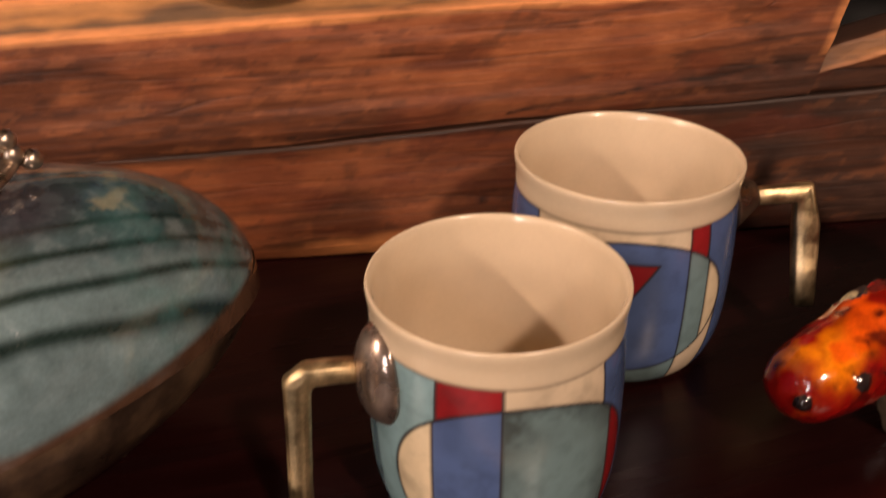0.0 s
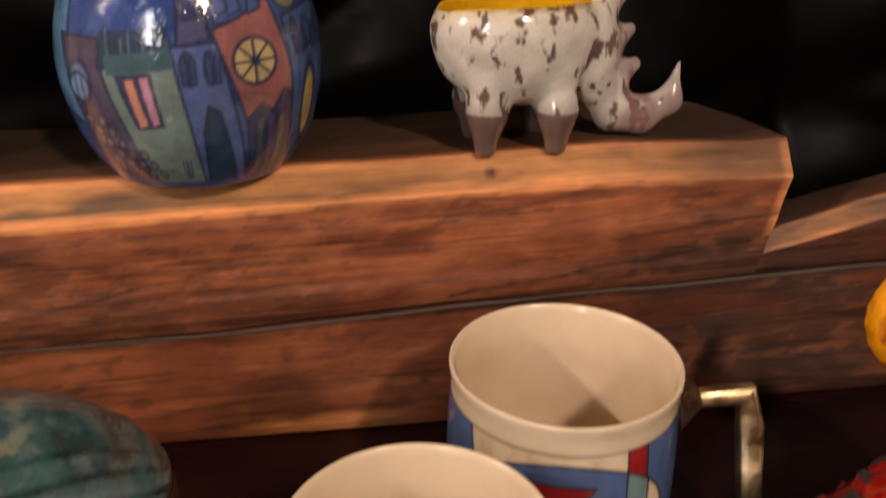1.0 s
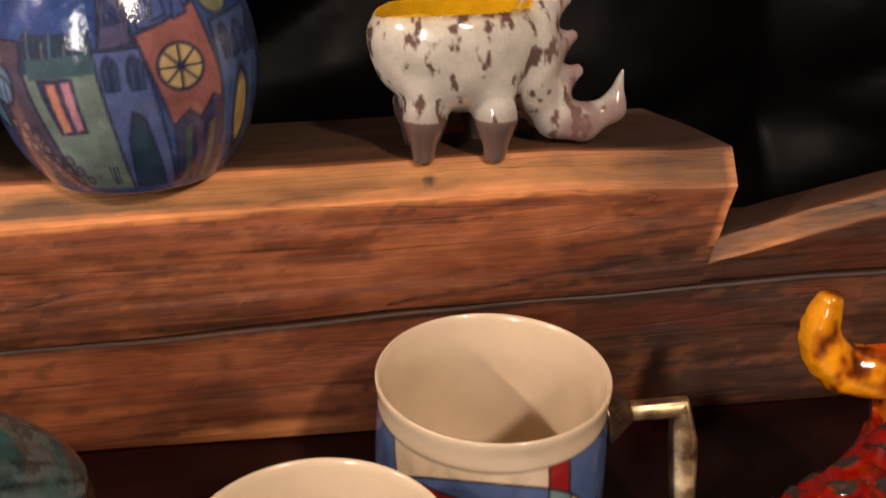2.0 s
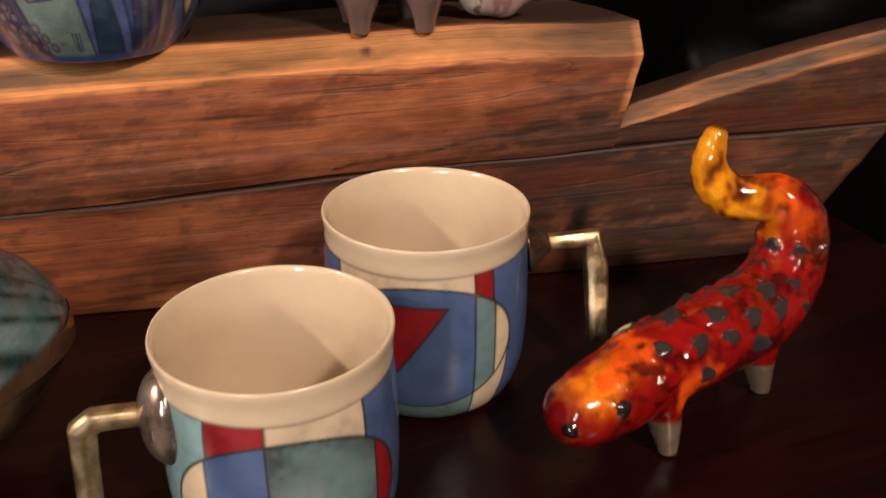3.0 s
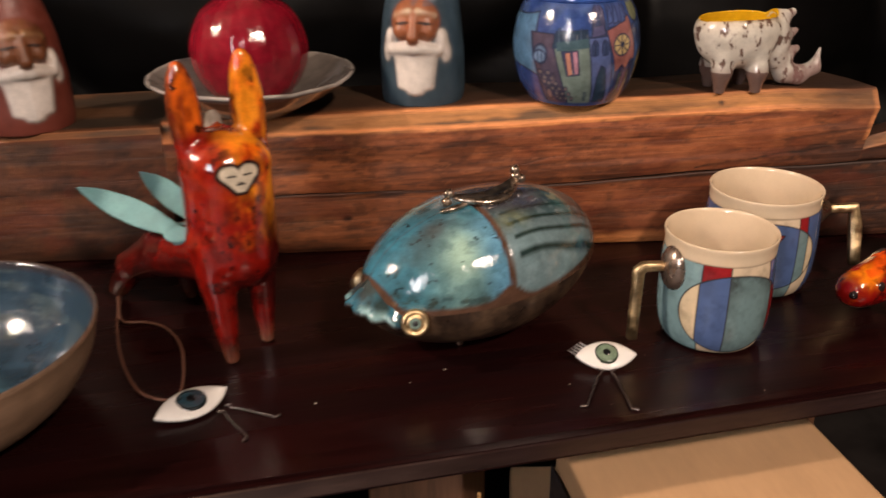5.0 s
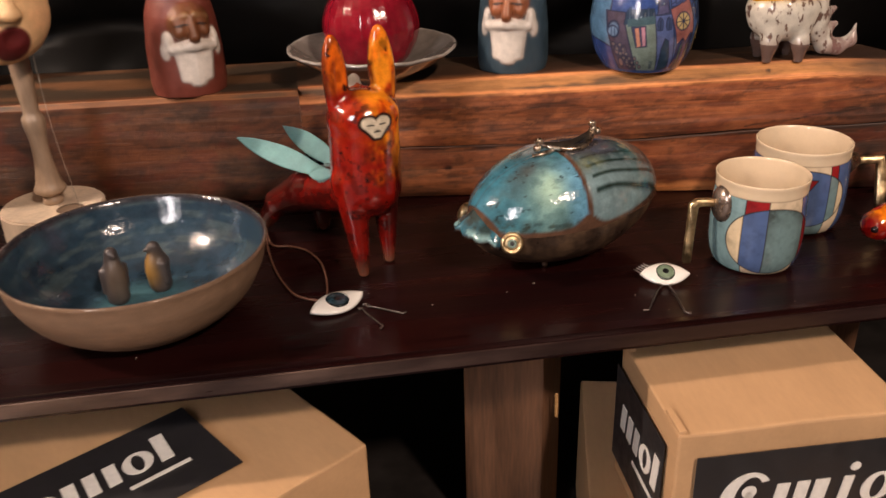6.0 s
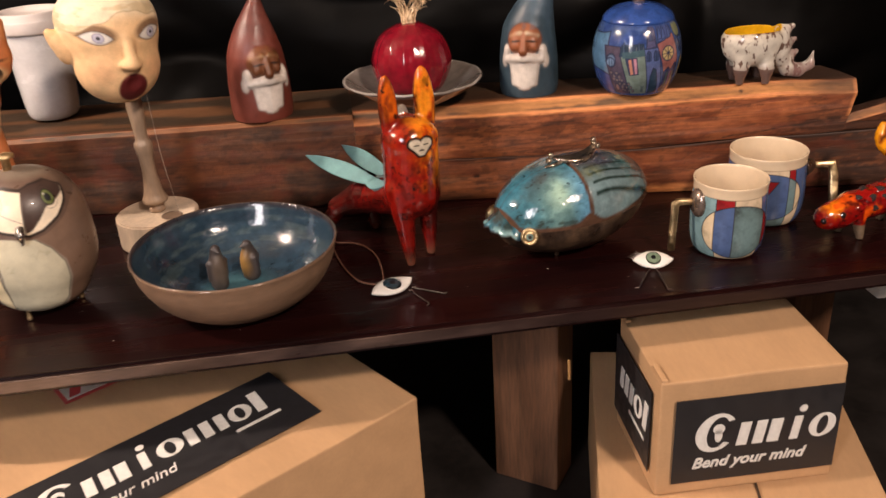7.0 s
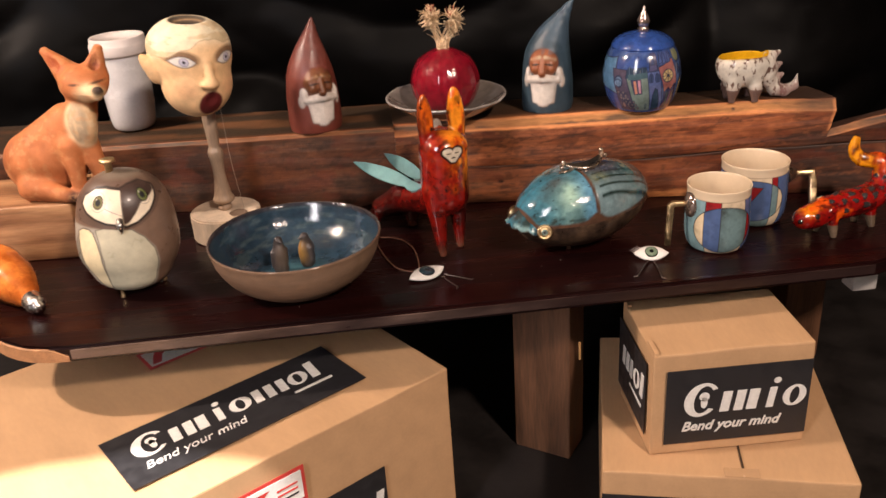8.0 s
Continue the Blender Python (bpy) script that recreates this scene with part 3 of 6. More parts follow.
def beams():
    right = empty("old_beam", pose(0.3, 0.3, 0), "weathered reddish brown hewn beam, split lengthwise, with a notched end", "beam")
    right.matrix_world = pose(0, 0, 0)
    wide = lambda x: 0.095 + 0.05 * max(0, 0.3 - x) / 0.4
    timber("upper_half", right, (-0.0953, 0.507), lambda x: crack_z(x) + 0.0007 + 0.0012 * max(0, 1 - abs(x - 0.33) / 0.07), lambda x: top_z(x) - 0.0038 * min(1, max(0, (x - 0.44) / 0.05)), wide, 0.0145, 3, end_slant=0.25)
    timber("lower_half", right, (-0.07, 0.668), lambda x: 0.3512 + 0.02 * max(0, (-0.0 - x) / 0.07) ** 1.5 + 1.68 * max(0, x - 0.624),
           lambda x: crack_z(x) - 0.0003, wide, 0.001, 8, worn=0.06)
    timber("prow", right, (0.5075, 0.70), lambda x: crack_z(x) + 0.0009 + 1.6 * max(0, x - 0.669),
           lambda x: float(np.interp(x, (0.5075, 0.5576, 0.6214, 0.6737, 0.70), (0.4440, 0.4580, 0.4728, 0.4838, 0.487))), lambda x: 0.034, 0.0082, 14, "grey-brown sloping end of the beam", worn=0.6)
    left = empty("old_beam", pose(0, 0, 0), "weathered brown hewn beam with a rough pale front edge", "beam")
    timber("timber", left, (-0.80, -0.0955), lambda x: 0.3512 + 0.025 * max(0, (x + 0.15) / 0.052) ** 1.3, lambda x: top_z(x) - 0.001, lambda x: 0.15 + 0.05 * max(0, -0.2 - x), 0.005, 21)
    block = empty("wood_block", pose(0, 0, 0), "orange-brown timber block with worn edges under a figurine", "wood block")
    b = bevel_box(0.30, 0.125, 0.0815, 0.004, 3, (-0.15, 0.0625, 0.04075))
    bmesh.ops.subdivide_edges(b, edges=b.edges[:], cuts=6, use_grid_fill=True)
    for v in b.verts:
        q = np.array([[v.co.x * 0.3, v.co.y, v.co.z]])
        v.co.y += (fbm(q, 40, 2)[0] - 0.5) * 0.004
        v.co.z += (fbm(q, 30, 5)[0] - 0.5) * 0.003 * (v.co.z > 0.01)
    o = part("timber", b, surface("orange_block_wood", (0.33, 0.15, 0.065), 0.55, var=0.35, scale=26, bump=0.4, bump_scale=80, stretch=(0.2, 1.5, 1.8), second=(0.42, 0.22, 0.1)), block, "", True)
    block.matrix_world = pose(-0.546, 0.252, ZB, 0, 0, -3)


beams()


# ---- cardboard boxes ----
def outline_shape(kind, w, h):
    """Outlines of one plain mark, as lists of (x, y): an arc, a ring, upright bars, a dot."""
    turn = lambda cx, cy, rx, ry, a, b, n: [(cx + rx * math.cos(radians(a + (b - a) * k / n)), cy + ry * math.sin(radians(a + (b - a) * k / n))) for k in range(n + 1)]
    if kind == "arc":
        return [turn(w * 0.5, h * 0.5, w * 0.5, h * 0.52, 38, 322, 40) + turn(w * 0.55, h * 0.5, w * 0.27, h * 0.43, 318, 42, 30)]
    if kind == "ring":
        a, b = turn(w / 2, h / 2, w / 2, h * 0.52, 0, 360, 36), turn(w / 2, h / 2, w * 0.2, h * 0.42, 360, 0, 36)
        return [a[:19] + b[18:][::1], a[18:] + b[:19]]
    n = {"bar": 1, "tall": 1, "dotted": 1, "two": 2, "three": 3}[kind]
    gap = 0.0 if n == 1 else 0.42 * w / n
    bw = (w - gap * (n - 1)) / n if n > 1 else w * 0.62
    hh = h * (1.35 if kind == "tall" else 1.0)
    out = []
    for k in range(n):
        x = k * (bw + gap)
        out.append([(x, 0), (x + bw, 0), (x + bw, hh), (x, hh)])
    if kind == "dotted":
        out.append(turn(bw / 2 + 0.002, h * 1.34, bw * 0.5, bw * 0.46, 0, 342, 19))
    return out


def word_bars(parent, marks, x, y, h, m, depth=0.0008):
    """Plain white marks in place of a brand's lettering: (kind, width) one after another, sloping a little."""
    for kind, w in marks:
        hh = h * (1.6 if kind == "arc" else 1.0)
        bm = bmesh.new()
        for pts in outline_shape(kind, w, hh):
            bm.faces.new([bm.verts.new((px + 0.14 * py, py, 0)) for px, py in pts])
        bmesh.ops.recalc_face_normals(bm, faces=bm.faces[:])
        for f in bm.faces:
            if f.normal.z < 0:
                f.normal_flip()
        e = bmesh.ops.extrude_face_region(bm, geom=bm.faces[:])
        bmesh.ops.translate(bm, vec=(0, 0, depth), verts=[v for v in e["geom"] if isinstance(v, bmesh.types.BMVert)])
        o = part("print_shape", bm, WHITEP, parent)
        o.matrix_basis = m @ pose(x, y - (h * 0.12 if kind == "arc" else 0), 0)
        if kind == "arc":   # keyhole mark inside
            for r, dy, tall in ((0.15, 0.60, 1.0), (0.10, 0.42, 2.0)):
                b2 = bmesh.new()
                bmesh.ops.create_circle(b2, cap_ends=True, segments=20, radius=w * r)
                bmesh.ops.scale(b2, vec=(1, tall, 1), verts=b2.verts)
                o = part("keyhole", b2, WHITEP, parent)
                o.matrix_basis = m @ pose(x + w * 0.64, y - h * 0.12 + hh * dy, depth)
        x += w + h * 0.15


def words(text, size, m, parent, material, shear=0.3, bold=0.0):
    cu = bpy.data.curves.new("words", "FONT")
    cu.body, cu.size, cu.shear, cu.extrude, cu.offset = text, size, shear, 0.0003, bold
    tmp = bpy.data.objects.new("words", cu)
    me = bpy.data.meshes.new_from_object(tmp)
    bpy.data.objects.remove(tmp)
    me.materials.clear()
    me.materials.append(material)
    o = new("slogan", me)
    o.parent = parent
    o.matrix_basis = m
    return tagged(o, "white slanted words " + text)


def sheet_part(name, w, h, material, parent, m, label=""):
    o = part(name, bevel_box(w, h, 0.0008, 0), material, parent, label)
    o.matrix_basis = m @ pose(w / 2, h / 2, 0.0004)
    return o


def carton(label, w, d, h, m, flaps=True):
    """Box with its own origin at the front left lower corner; the lid's fold and side flaps stand a little proud."""
    top = empty("cardboard_box", m, label, "box", "cardboard boxes under the bench")
    bm = bevel_box(w, d, h, 0.0025, 2, (w / 2, d / 2, h / 2))
    bmesh.ops.subdivide_edges(bm, edges=[e for e in bm.edges if e.calc_length() > 0.05], cuts=5, use_grid_fill=True)
    for v in bm.verts:
        q = np.array([[v.co.x, v.co.y, v.co.z]])
        n = (fbm(q, 9, int(w * 1000))[0] - 0.5) * 0.006
        if 0.01 < v.co.x < w - 0.01 and v.co.z > h - 0.004:
            v.co.z += n
        if v.co.y < 0.003 and 0.01 < v.co.z < h - 0.01:
            v.co.y += n * 0.6
    part("carton", bm, CARD, top)
    return top


LONG_MARK = (("arc", 0.042), ("two", 0.028), ("bar", 0.020), ("dotted", 0.014), ("ring", 0.028), ("three", 0.044), ("ring", 0.026), ("tall", 0.018))


def boxes():
    # wide box with a printed lid
    a = carton("large brown cardboard box with black printed labels, pushed under the bench", 0.52, 0.40, 0.25, pose(-0.4975, -0.264, 0, 0, 0, 33.6))
    lid = pose(0.134, 0.050, 0.2535)
    lab = sheet_part("printed_label", 0.297, 0.104, BLACKP, a, lid, "black label with white lettering")
    m = lid @ pose(0, 0, 0.0012)
    word_bars(a, LONG_MARK, 0.020, 0.046, 0.026, m)
    words("Bend your mind", 0.0188, m @ pose(0.024, 0.022, 0.0002), a, WHITEP)
    sheet_part("print_bar", 0.052, 0.0038, WHITEP, a, m @ pose(0.216, 0.031, 0))
    front = pose(0, 0, 0, 90, 0, 0) @ pose(0, 0, 0.0025)
    lb2 = sheet_part("printed_label", 0.27, 0.108, BLACKP, a, front @ pose(0.14, 0.052, 0), "black label with white lettering")
    m2 = front @ pose(0.14, 0.052, 0.0012)
    word_bars(a, LONG_MARK, 0.020, 0.042, 0.026, m2)
    words("Bend your mind", 0.0195, m2 @ pose(0.024, 0.018, 0.0002), a, WHITEP)
    for fm, w, h in ((front @ pose(0.215, 0.176, 0), 0.088, 0.048), (lid @ pose(0.108, 0.214, 0, 0, 0, 0), 0.088, 0.048)):
        s = sheet_part("sticker", w, h, REDP, a, fm, "red and white shipping sticker")
        o = sheet_part("sticker_field", w * 0.9, h * 0.8, WHITEP, a, fm @ pose(w * 0.05, h * 0.1, 0.0006))
        for k in range(3):
            sheet_part("print_bar", w * 0.3, 0.0022, BLACKP if k == 0 else REDP, a, fm @ pose(w * 0.58, h * (0.3 + 0.15 * k), 0.0012))
        bm = bmesh.new()
        bm.faces.new([bm.verts.new(c) for c in ((0, 0, 0), (0.012, 0, 0), (0.02, 0.018, 0), (0.036, 0.03, 0), (0.014, 0.03, 0), (0.006, 0.016, 0))])
        o = part("print_shape", bm, REDP, a)
        o.matrix_basis = fm @ pose(w * 0.08, h * 0.15, 0.0017)
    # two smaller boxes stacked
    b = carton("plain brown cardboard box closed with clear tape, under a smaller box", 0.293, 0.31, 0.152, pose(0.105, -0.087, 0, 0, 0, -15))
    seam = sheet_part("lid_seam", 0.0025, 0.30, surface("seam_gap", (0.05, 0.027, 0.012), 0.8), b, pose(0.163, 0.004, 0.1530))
    tape = sheet_part("tape", 0.040, 0.016, surface("clear_tape", (0.47, 0.285, 0.15), 0.2, var=0.05, bump=0.3, bump_scale=60), b, pose(0.142, 0.0, 0.1532), "clear glossy tape")
    lb = sheet_part("printed_label", 0.15, 0.06, BLACKP, b, front @ pose(0.0, 0.06, 0), "black label")
    c = carton("small brown cardboard box with black printed labels, stacked on another box", 0.192, 0.134, 0.1415, pose(0.168, -0.070, 0.1535, 0, 0, -1.8))
    fr = front @ pose(0.016, 0.016, 0)
    sheet_part("printed_label", 0.1745, 0.104, BLACKP, c, fr, "black label with white lettering")
    m = fr @ pose(0, 0, 0.0012)
    word_bars(c, LONG_MARK[:5], 0.019, 0.042, 0.028, m)
    words("Bend your mind", 0.0184, m @ pose(0.020, 0.018, 0.0002), c, WHITEP, 0.3, 0.0004)
    side = pose(0, 0.134, 0, 90, 0, -90) @ pose(0, 0, 0.0025)
    sd = side @ pose(0.0, 0.020, 0)
    sheet_part("printed_label", 0.118, 0.100, BLACKP, c, sd, "black label with white lettering")
    word_bars(c, LONG_MARK[5:], 0.02, 0.045, 0.026, sd @ pose(0, 0, 0.0012))
    sheet_part("print_bar", 0.05, 0.0038, WHITEP, c, sd @ pose(0.055, 0.030, 0.0012))
    for y in (0.004, 0.124):
        tab = part("flap_tab", bevel_box(0.006, 0.03 if y < 0.1 else 0.012, 0.004, 0.001), CARD, c)
        tab.matrix_basis = pose(0.004, y + 0.012 if y < 0.1 else y, 0.1425)


boxes()


# ---- mugs ----
def mug(c, r, h, painter, handle, label):
    top = empty("mug", pose(c[0], c[1], ZB), label, "mug", "pair of painted mugs")
    prof = [(0.0, 0.0045), (r * 0.5, 0.003), (r * 0.76, 0.0008), (r * 0.885, 0.0042), (r * 0.98, 0.0155), (r * 1.012, 0.031), (r * 1.012, 0.05), (r * 0.995, 0.066),
            (r * 0.978, 0.0722), (r * 0.982, 0.0745), (r * 0.985, 0.079), (r * 1.0, h - 0.002), (r * 0.995, h), (r * 0.97, h - 0.0005), (r * 0.945, h - 0.004), (r * 0.92, 0.07),
            (r * 0.945, 0.05), (r * 0.925, 0.025), (r * 0.8, 0.011), (r * 0.5, 0.008), (0.0, 0.0075)]

    def paint(V, th, al):
        cream = np.tile(np.array(lin(212, 191, 162)), (len(V), 1))
        t = np.degrees((th + np.pi) % (2 * np.pi) - np.pi)
        out = (al < 0.5)
        cols = painter(t, V[:, 2] * 1000, cream.copy())
        band = soft(V[:, 2] * 1000 - 73.0, 0.8)
        cols = cream + (cols - cream) * (band * out)[:, None]
        line = soft(np.abs(V[:, 2] * 1000 - 73.0) - 0.3, 0.9) * out * np.clip(0.25 + 1.6 * (fbm(V, 45, 2) - 0.25), 0.1, 0.9)
        cols = blend(cols, line, (0.08, 0.06, 0.05))
        # crazing and brushed stains
        n = fbm(V, 160, 4)
        n2 = fbm(V * np.array([1, 1, 0.6]), 55, 7)
        return cols * (1 - out * (0.22 * band * np.clip((n - 0.45) * 3, 0, 1) + 0.22 * band * np.clip((n2 - 0.52) * 4, 0, 1)))[:, None]
    lathe("cup", prof, MUGGLAZE, top, "", 400, 340, paint, 0.004)
    handle(top)
    return top


BLUE, TEAL, RED, CRM, SLATE = lin(78, 98, 140), lin(128, 160, 166), lin(142, 32, 36), lin(220, 200, 166), lin(112, 136, 138)
INK = (0.025, 0.022, 0.025)


def paint_one(t, z, cols):
    k = 1.0
    zz = z * 1.0
    s = t * 0.715       # millimetres round the wall
    put = lambda c, d, col: fill(c, d, col, INK, 0.7, 0.9)
    cols = put(cols, np.abs(s + 62) - 30.5, TEAL)
    cols = put(cols, poly_dist(s, zz, [(-32, 73.5), (-12, 73.5), (-12, 40), (-32, 40)]), RED)
    cols = put(cols, np.abs(s - 62) - 40.0, BLUE)
    circ = (np.hypot((s + 5.5) / 41.5, (zz - 35) / 31.5) - 1) * 32
    inside = circ < 0
    ins = np.tile(np.array(CRM), (len(s), 1))
    ins = put(ins, poly_dist(s, zz, [(-33, 90), (-12, 90), (-12, -10), (-33, -10)]), BLUE)
    ins = put(ins, poly_dist(s, zz, [(-12, 90), (26, 90), (26, -10), (-12, -10)]), SLATE)
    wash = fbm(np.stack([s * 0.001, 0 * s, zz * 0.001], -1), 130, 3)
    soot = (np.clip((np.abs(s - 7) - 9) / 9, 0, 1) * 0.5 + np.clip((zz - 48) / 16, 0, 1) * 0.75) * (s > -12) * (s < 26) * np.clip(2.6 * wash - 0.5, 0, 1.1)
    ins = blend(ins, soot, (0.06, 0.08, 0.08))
    ins = put(ins, poly_dist(s, zz, [(26, 90), (60, 90), (60, -10), (26, -10)]), RED)
    cols = blend(cols, soft(circ, 0.7), 0) + ins * soft(circ, 0.7)[:, None]
    cols = blend(cols, soft(np.abs(circ) - 0.45, 0.7), INK)
    return np.where((np.abs(t) > 150)[:, None], np.array(TEAL), cols)


def paint_two(t, z, cols):
    s = t * 0.785
    put = lambda c, d, col: fill(c, d, col, INK, 0.7, 0.9)
    cols = put(cols, poly_dist(s, z, [(-76, 80), (-60, 80), (-50, 40), (-60, -10), (-100, -10), (-100, 80)]), BLUE)
    cols = put(cols, poly_dist(s, z, [(-60, 20), (5, 20), (5, -10), (-60, -10)]), SLATE)
    cols = put(cols, poly_dist(s, z, [(5, 73.5), (14, 73.5), (14, 50), (5, 50)]), RED)
    cols = put(cols, poly_dist(s, z, [(14, 80), (14, 60), (24, 40), (22, 22), (16, -10), (140, -10), (140, 80)]), BLUE)
    circ = (np.hypot((s + 19) / 43, (z - 40.5) / 28.5) - 1) * 30
    ins = np.tile(np.array(BLUE), (len(s), 1))
    ins = put(ins, poly_dist(s, z, [(-7, 60), (-42, 62), (-44, 52), (-34, 33), (-28, 30)]), RED)
    ins = put(ins, poly_dist(s, z, [(5, 90), (15, 90), (15, -10), (5, -10)]), SLATE)
    ins = put(ins, poly_dist(s, z, [(15, 90), (40, 90), (40, -10), (15, -10)]), CRM)
    m = soft(circ, 0.7)[:, None]
    cols = cols * (1 - m) + ins * m
    cols = blend(cols, soft(np.abs(circ) - 0.45, 0.7), INK)
    return cols


def bar_handle(top, pts, wide, deep, side):
    """A flat metal bar bent at sharp corners; wide lies in the plane of the bend, deep across it."""
    p = np.array(pts, float)
    side = np.array(side, float) / np.linalg.norm(side)
    seg = np.diff(p, axis=0)
    seg /= np.linalg.norm(seg, axis=1)[:, None]
    V = []
    for k in range(len(p)):
        a, b = seg[max(k - 1, 0)], seg[min(k, len(seg) - 1)]
        t = (a + b) / np.linalg.norm(a + b)
        n = np.cross(side, t)
        n *= wide[k] / max(0.5, math.sqrt((1 + a @ b) / 2)) / np.linalg.norm(n)
        c = 0.62
        for u, v in ((1, c), (c, 1), (-c, 1), (-1, c), (-1, -c), (-c, -1), (c, -1), (1, -c)):
            V.append(p[k] + n * u + side * deep[k] * v)
    m = len(p)
    F = [[8 * k + q, 8 * k + (q + 1) % 8, 8 * k + 8 + (q + 1) % 8, 8 * k + 8 + q] for k in range(m - 1) for q in range(8)]
    F += [list(range(8))[::-1], [8 * (m - 1) + q for q in range(8)]]
    bm = bmesh.new()
    vs = [bm.verts.new(v) for v in V]
    for f in F:
        bm.faces.new([vs[q] for q in f])
    bmesh.ops.recalc_face_normals(bm, faces=bm.faces[:])
    bmesh.ops.bevel(bm, geom=bm.edges[:], offset=0.0005, segments=2, affect="EDGES")
    return part("handle", bm, BRASS, top, "angular worn brass handle", True)


def handle_one(top):
    boss = [(0.0, 0.0072), (0.006, 0.0068), (0.0115, 0.004), (0.0145, 0.0), (0.0135, -0.003), (0.0, -0.004)]
    o = lathe("boss", boss, surface("silvery_lustre", (0.4, 0.31, 0.26), 0.26, 0.9, var=0.3, scale=120, bump=0.08), top, "domed tarnished silver boss", 40, 24)
    o.matrix_basis = pose(-0.0385, -0.005, 0.0610, 90, 0, -88) @ Matrix.Diagonal((0.92, 1.18, 1, 1))
    bar_handle(top, [(-0.042, -0.003, 0.0622), (-0.052, -0.002, 0.0628), (-0.0590, -0.0015, 0.0630), (-0.0628, -0.0015, 0.0600), (-0.0638, -0.003, 0.046), (-0.0652, -0.0045, 0.026), (-0.0662, -0.006, 0.0075)],
               [0.0034, 0.0034, 0.0036, 0.0042, 0.0039, 0.0038, 0.0038], [0.0035] * 7, (0.1, 1, 0))


def handle_two(top):
    tube("boss", [(0.0425, -0.009, 0.063), (0.053, -0.011, 0.065)], [0.0125, 0.0055], BRONZE, top, "dark metal boss", 20, 8)
    bar_handle(top, [(0.048, -0.0092, 0.0632), (0.060, -0.0118, 0.0636), (0.0735, -0.0146, 0.0640), (0.0752, -0.018, 0.050), (0.0735, -0.024, 0.034), (0.0715, -0.030, 0.0195)],
               [0.0036, 0.0036, 0.0040, 0.0054, 0.0050, 0.0044], [0.0038] * 6, (0.35, 1, -0.3))


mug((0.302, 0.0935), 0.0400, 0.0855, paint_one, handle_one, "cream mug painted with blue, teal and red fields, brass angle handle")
mug((0.381, 0.164), 0.0442, 0.0855, paint_two, handle_two, "wider cream mug painted with blue and red shapes, brass angle handle")


# ---- bowl with two small birds ----
def bowl():
    top = empty("bowl", pose(-0.2375, 0.108, ZB), "wide ceramic bowl, bare brown outside and glossy blue glaze inside", "bowl")
    prof = [(0.0, 0.002), (0.035, 0.0012), (0.050, 0.0005), (0.064, 0.0035), (0.088, 0.021), (0.1015, 0.042), (0.1065, 0.060), (0.1082, 0.0655), (0.1065, 0.0668), (0.1035, 0.063),
            (0.0950, 0.042), (0.079, 0.024), (0.058, 0.013), (0.03, 0.0095), (0.0, 0.0088)]

    def paint(V, th, al):
        out = np.array(lin(120, 96, 77)) * (0.8 + 0.4 * fbm(V * np.array([1, 1, 6]), 60, 3))[:, None]
        turn = np.stack([np.sin(th) * 0.035, np.cos(th) * 0.035, V[:, 2] * 2.2], -1)   # brushed round the wall
        n = fbm(turn, 45, 6)[:, None]
        blue = np.array(lin(50, 72, 88)) * (1 - n) + np.array(lin(24, 37, 50)) * n
        blue = blend(blue, np.clip((fbm(turn, 90, 8) - 0.52) * 4, 0, 0.35) * (V[:, 2] > 0.02), lin(84, 98, 98))
        blue = blend(blue, np.clip(1 - np.hypot(V[:, 0], V[:, 1]) / 0.05, 0, 0.5), lin(84, 132, 142))
        c = np.where((al > 0.535)[:, None], blue, out)
        return blend(c, soft(np.abs(al - 0.532) - 0.012, 0.008), lin(44, 44, 50))
    wall = lathe("bowl_wall", prof, POOLED, top, "", 160, 130, paint, 0.006)
    wall.data.materials.append(MATTE)   # unglazed outside
    for f in wall.data.polygons:
        c = f.center
        f.material_index = int(c.z < 0.0655 and math.hypot(c.x, c.y) > 0.036 + 0.9 * c.z and f.normal.x * c.x + f.normal.y * c.y > 0)
    g = lin(58, 52, 52)
    for x, y, h, r, lean in ((-0.020, -0.004, 0.052, 30, 4), (0.013, 0.012, 0.046, -60, -3)):
        fig = skin("bird_figurine", [cap((0, 0, 0.006), (0, 0.001, h * 0.55), 0.0095, 0.0085, g), cap((0, 0.001, h * 0.55), (0, -0.001, h * 0.88), 0.0085, 0.0052, g),
                                     cap((0, -0.003, h * 0.88), (0, -0.0095, h * 0.86), 0.0028, 0.001, lin(60, 54, 52)), ell((0, -0.0045, h * 0.42), (0.0072, 0.0068, h * 0.36), lin(92, 78, 66) if lean > 0 else lin(150, 112, 52)),
                                     cap((0.009, 0.001, h * 0.58), (0.0098, 0.002, h * 0.22), 0.003, 0.0018, lin(66, 60, 60)), cap((-0.009, 0.001, h * 0.58), (-0.0098, 0.002, h * 0.22), 0.003, 0.0018, lin(66, 60, 60))],
                   (-0.017, -0.017, -0.002), (0.017, 0.017, h + 0.006), 0.001, SATIN, None, k=0.003)
        fig.matrix_world = pose(-0.24 + x, 0.122 + y, ZB + 0.0098, 0, 0, r)
        tagged(fig, "small grey-brown bird figurine standing inside the blue bowl", "figurine", "birds in the bowl")


bowl()


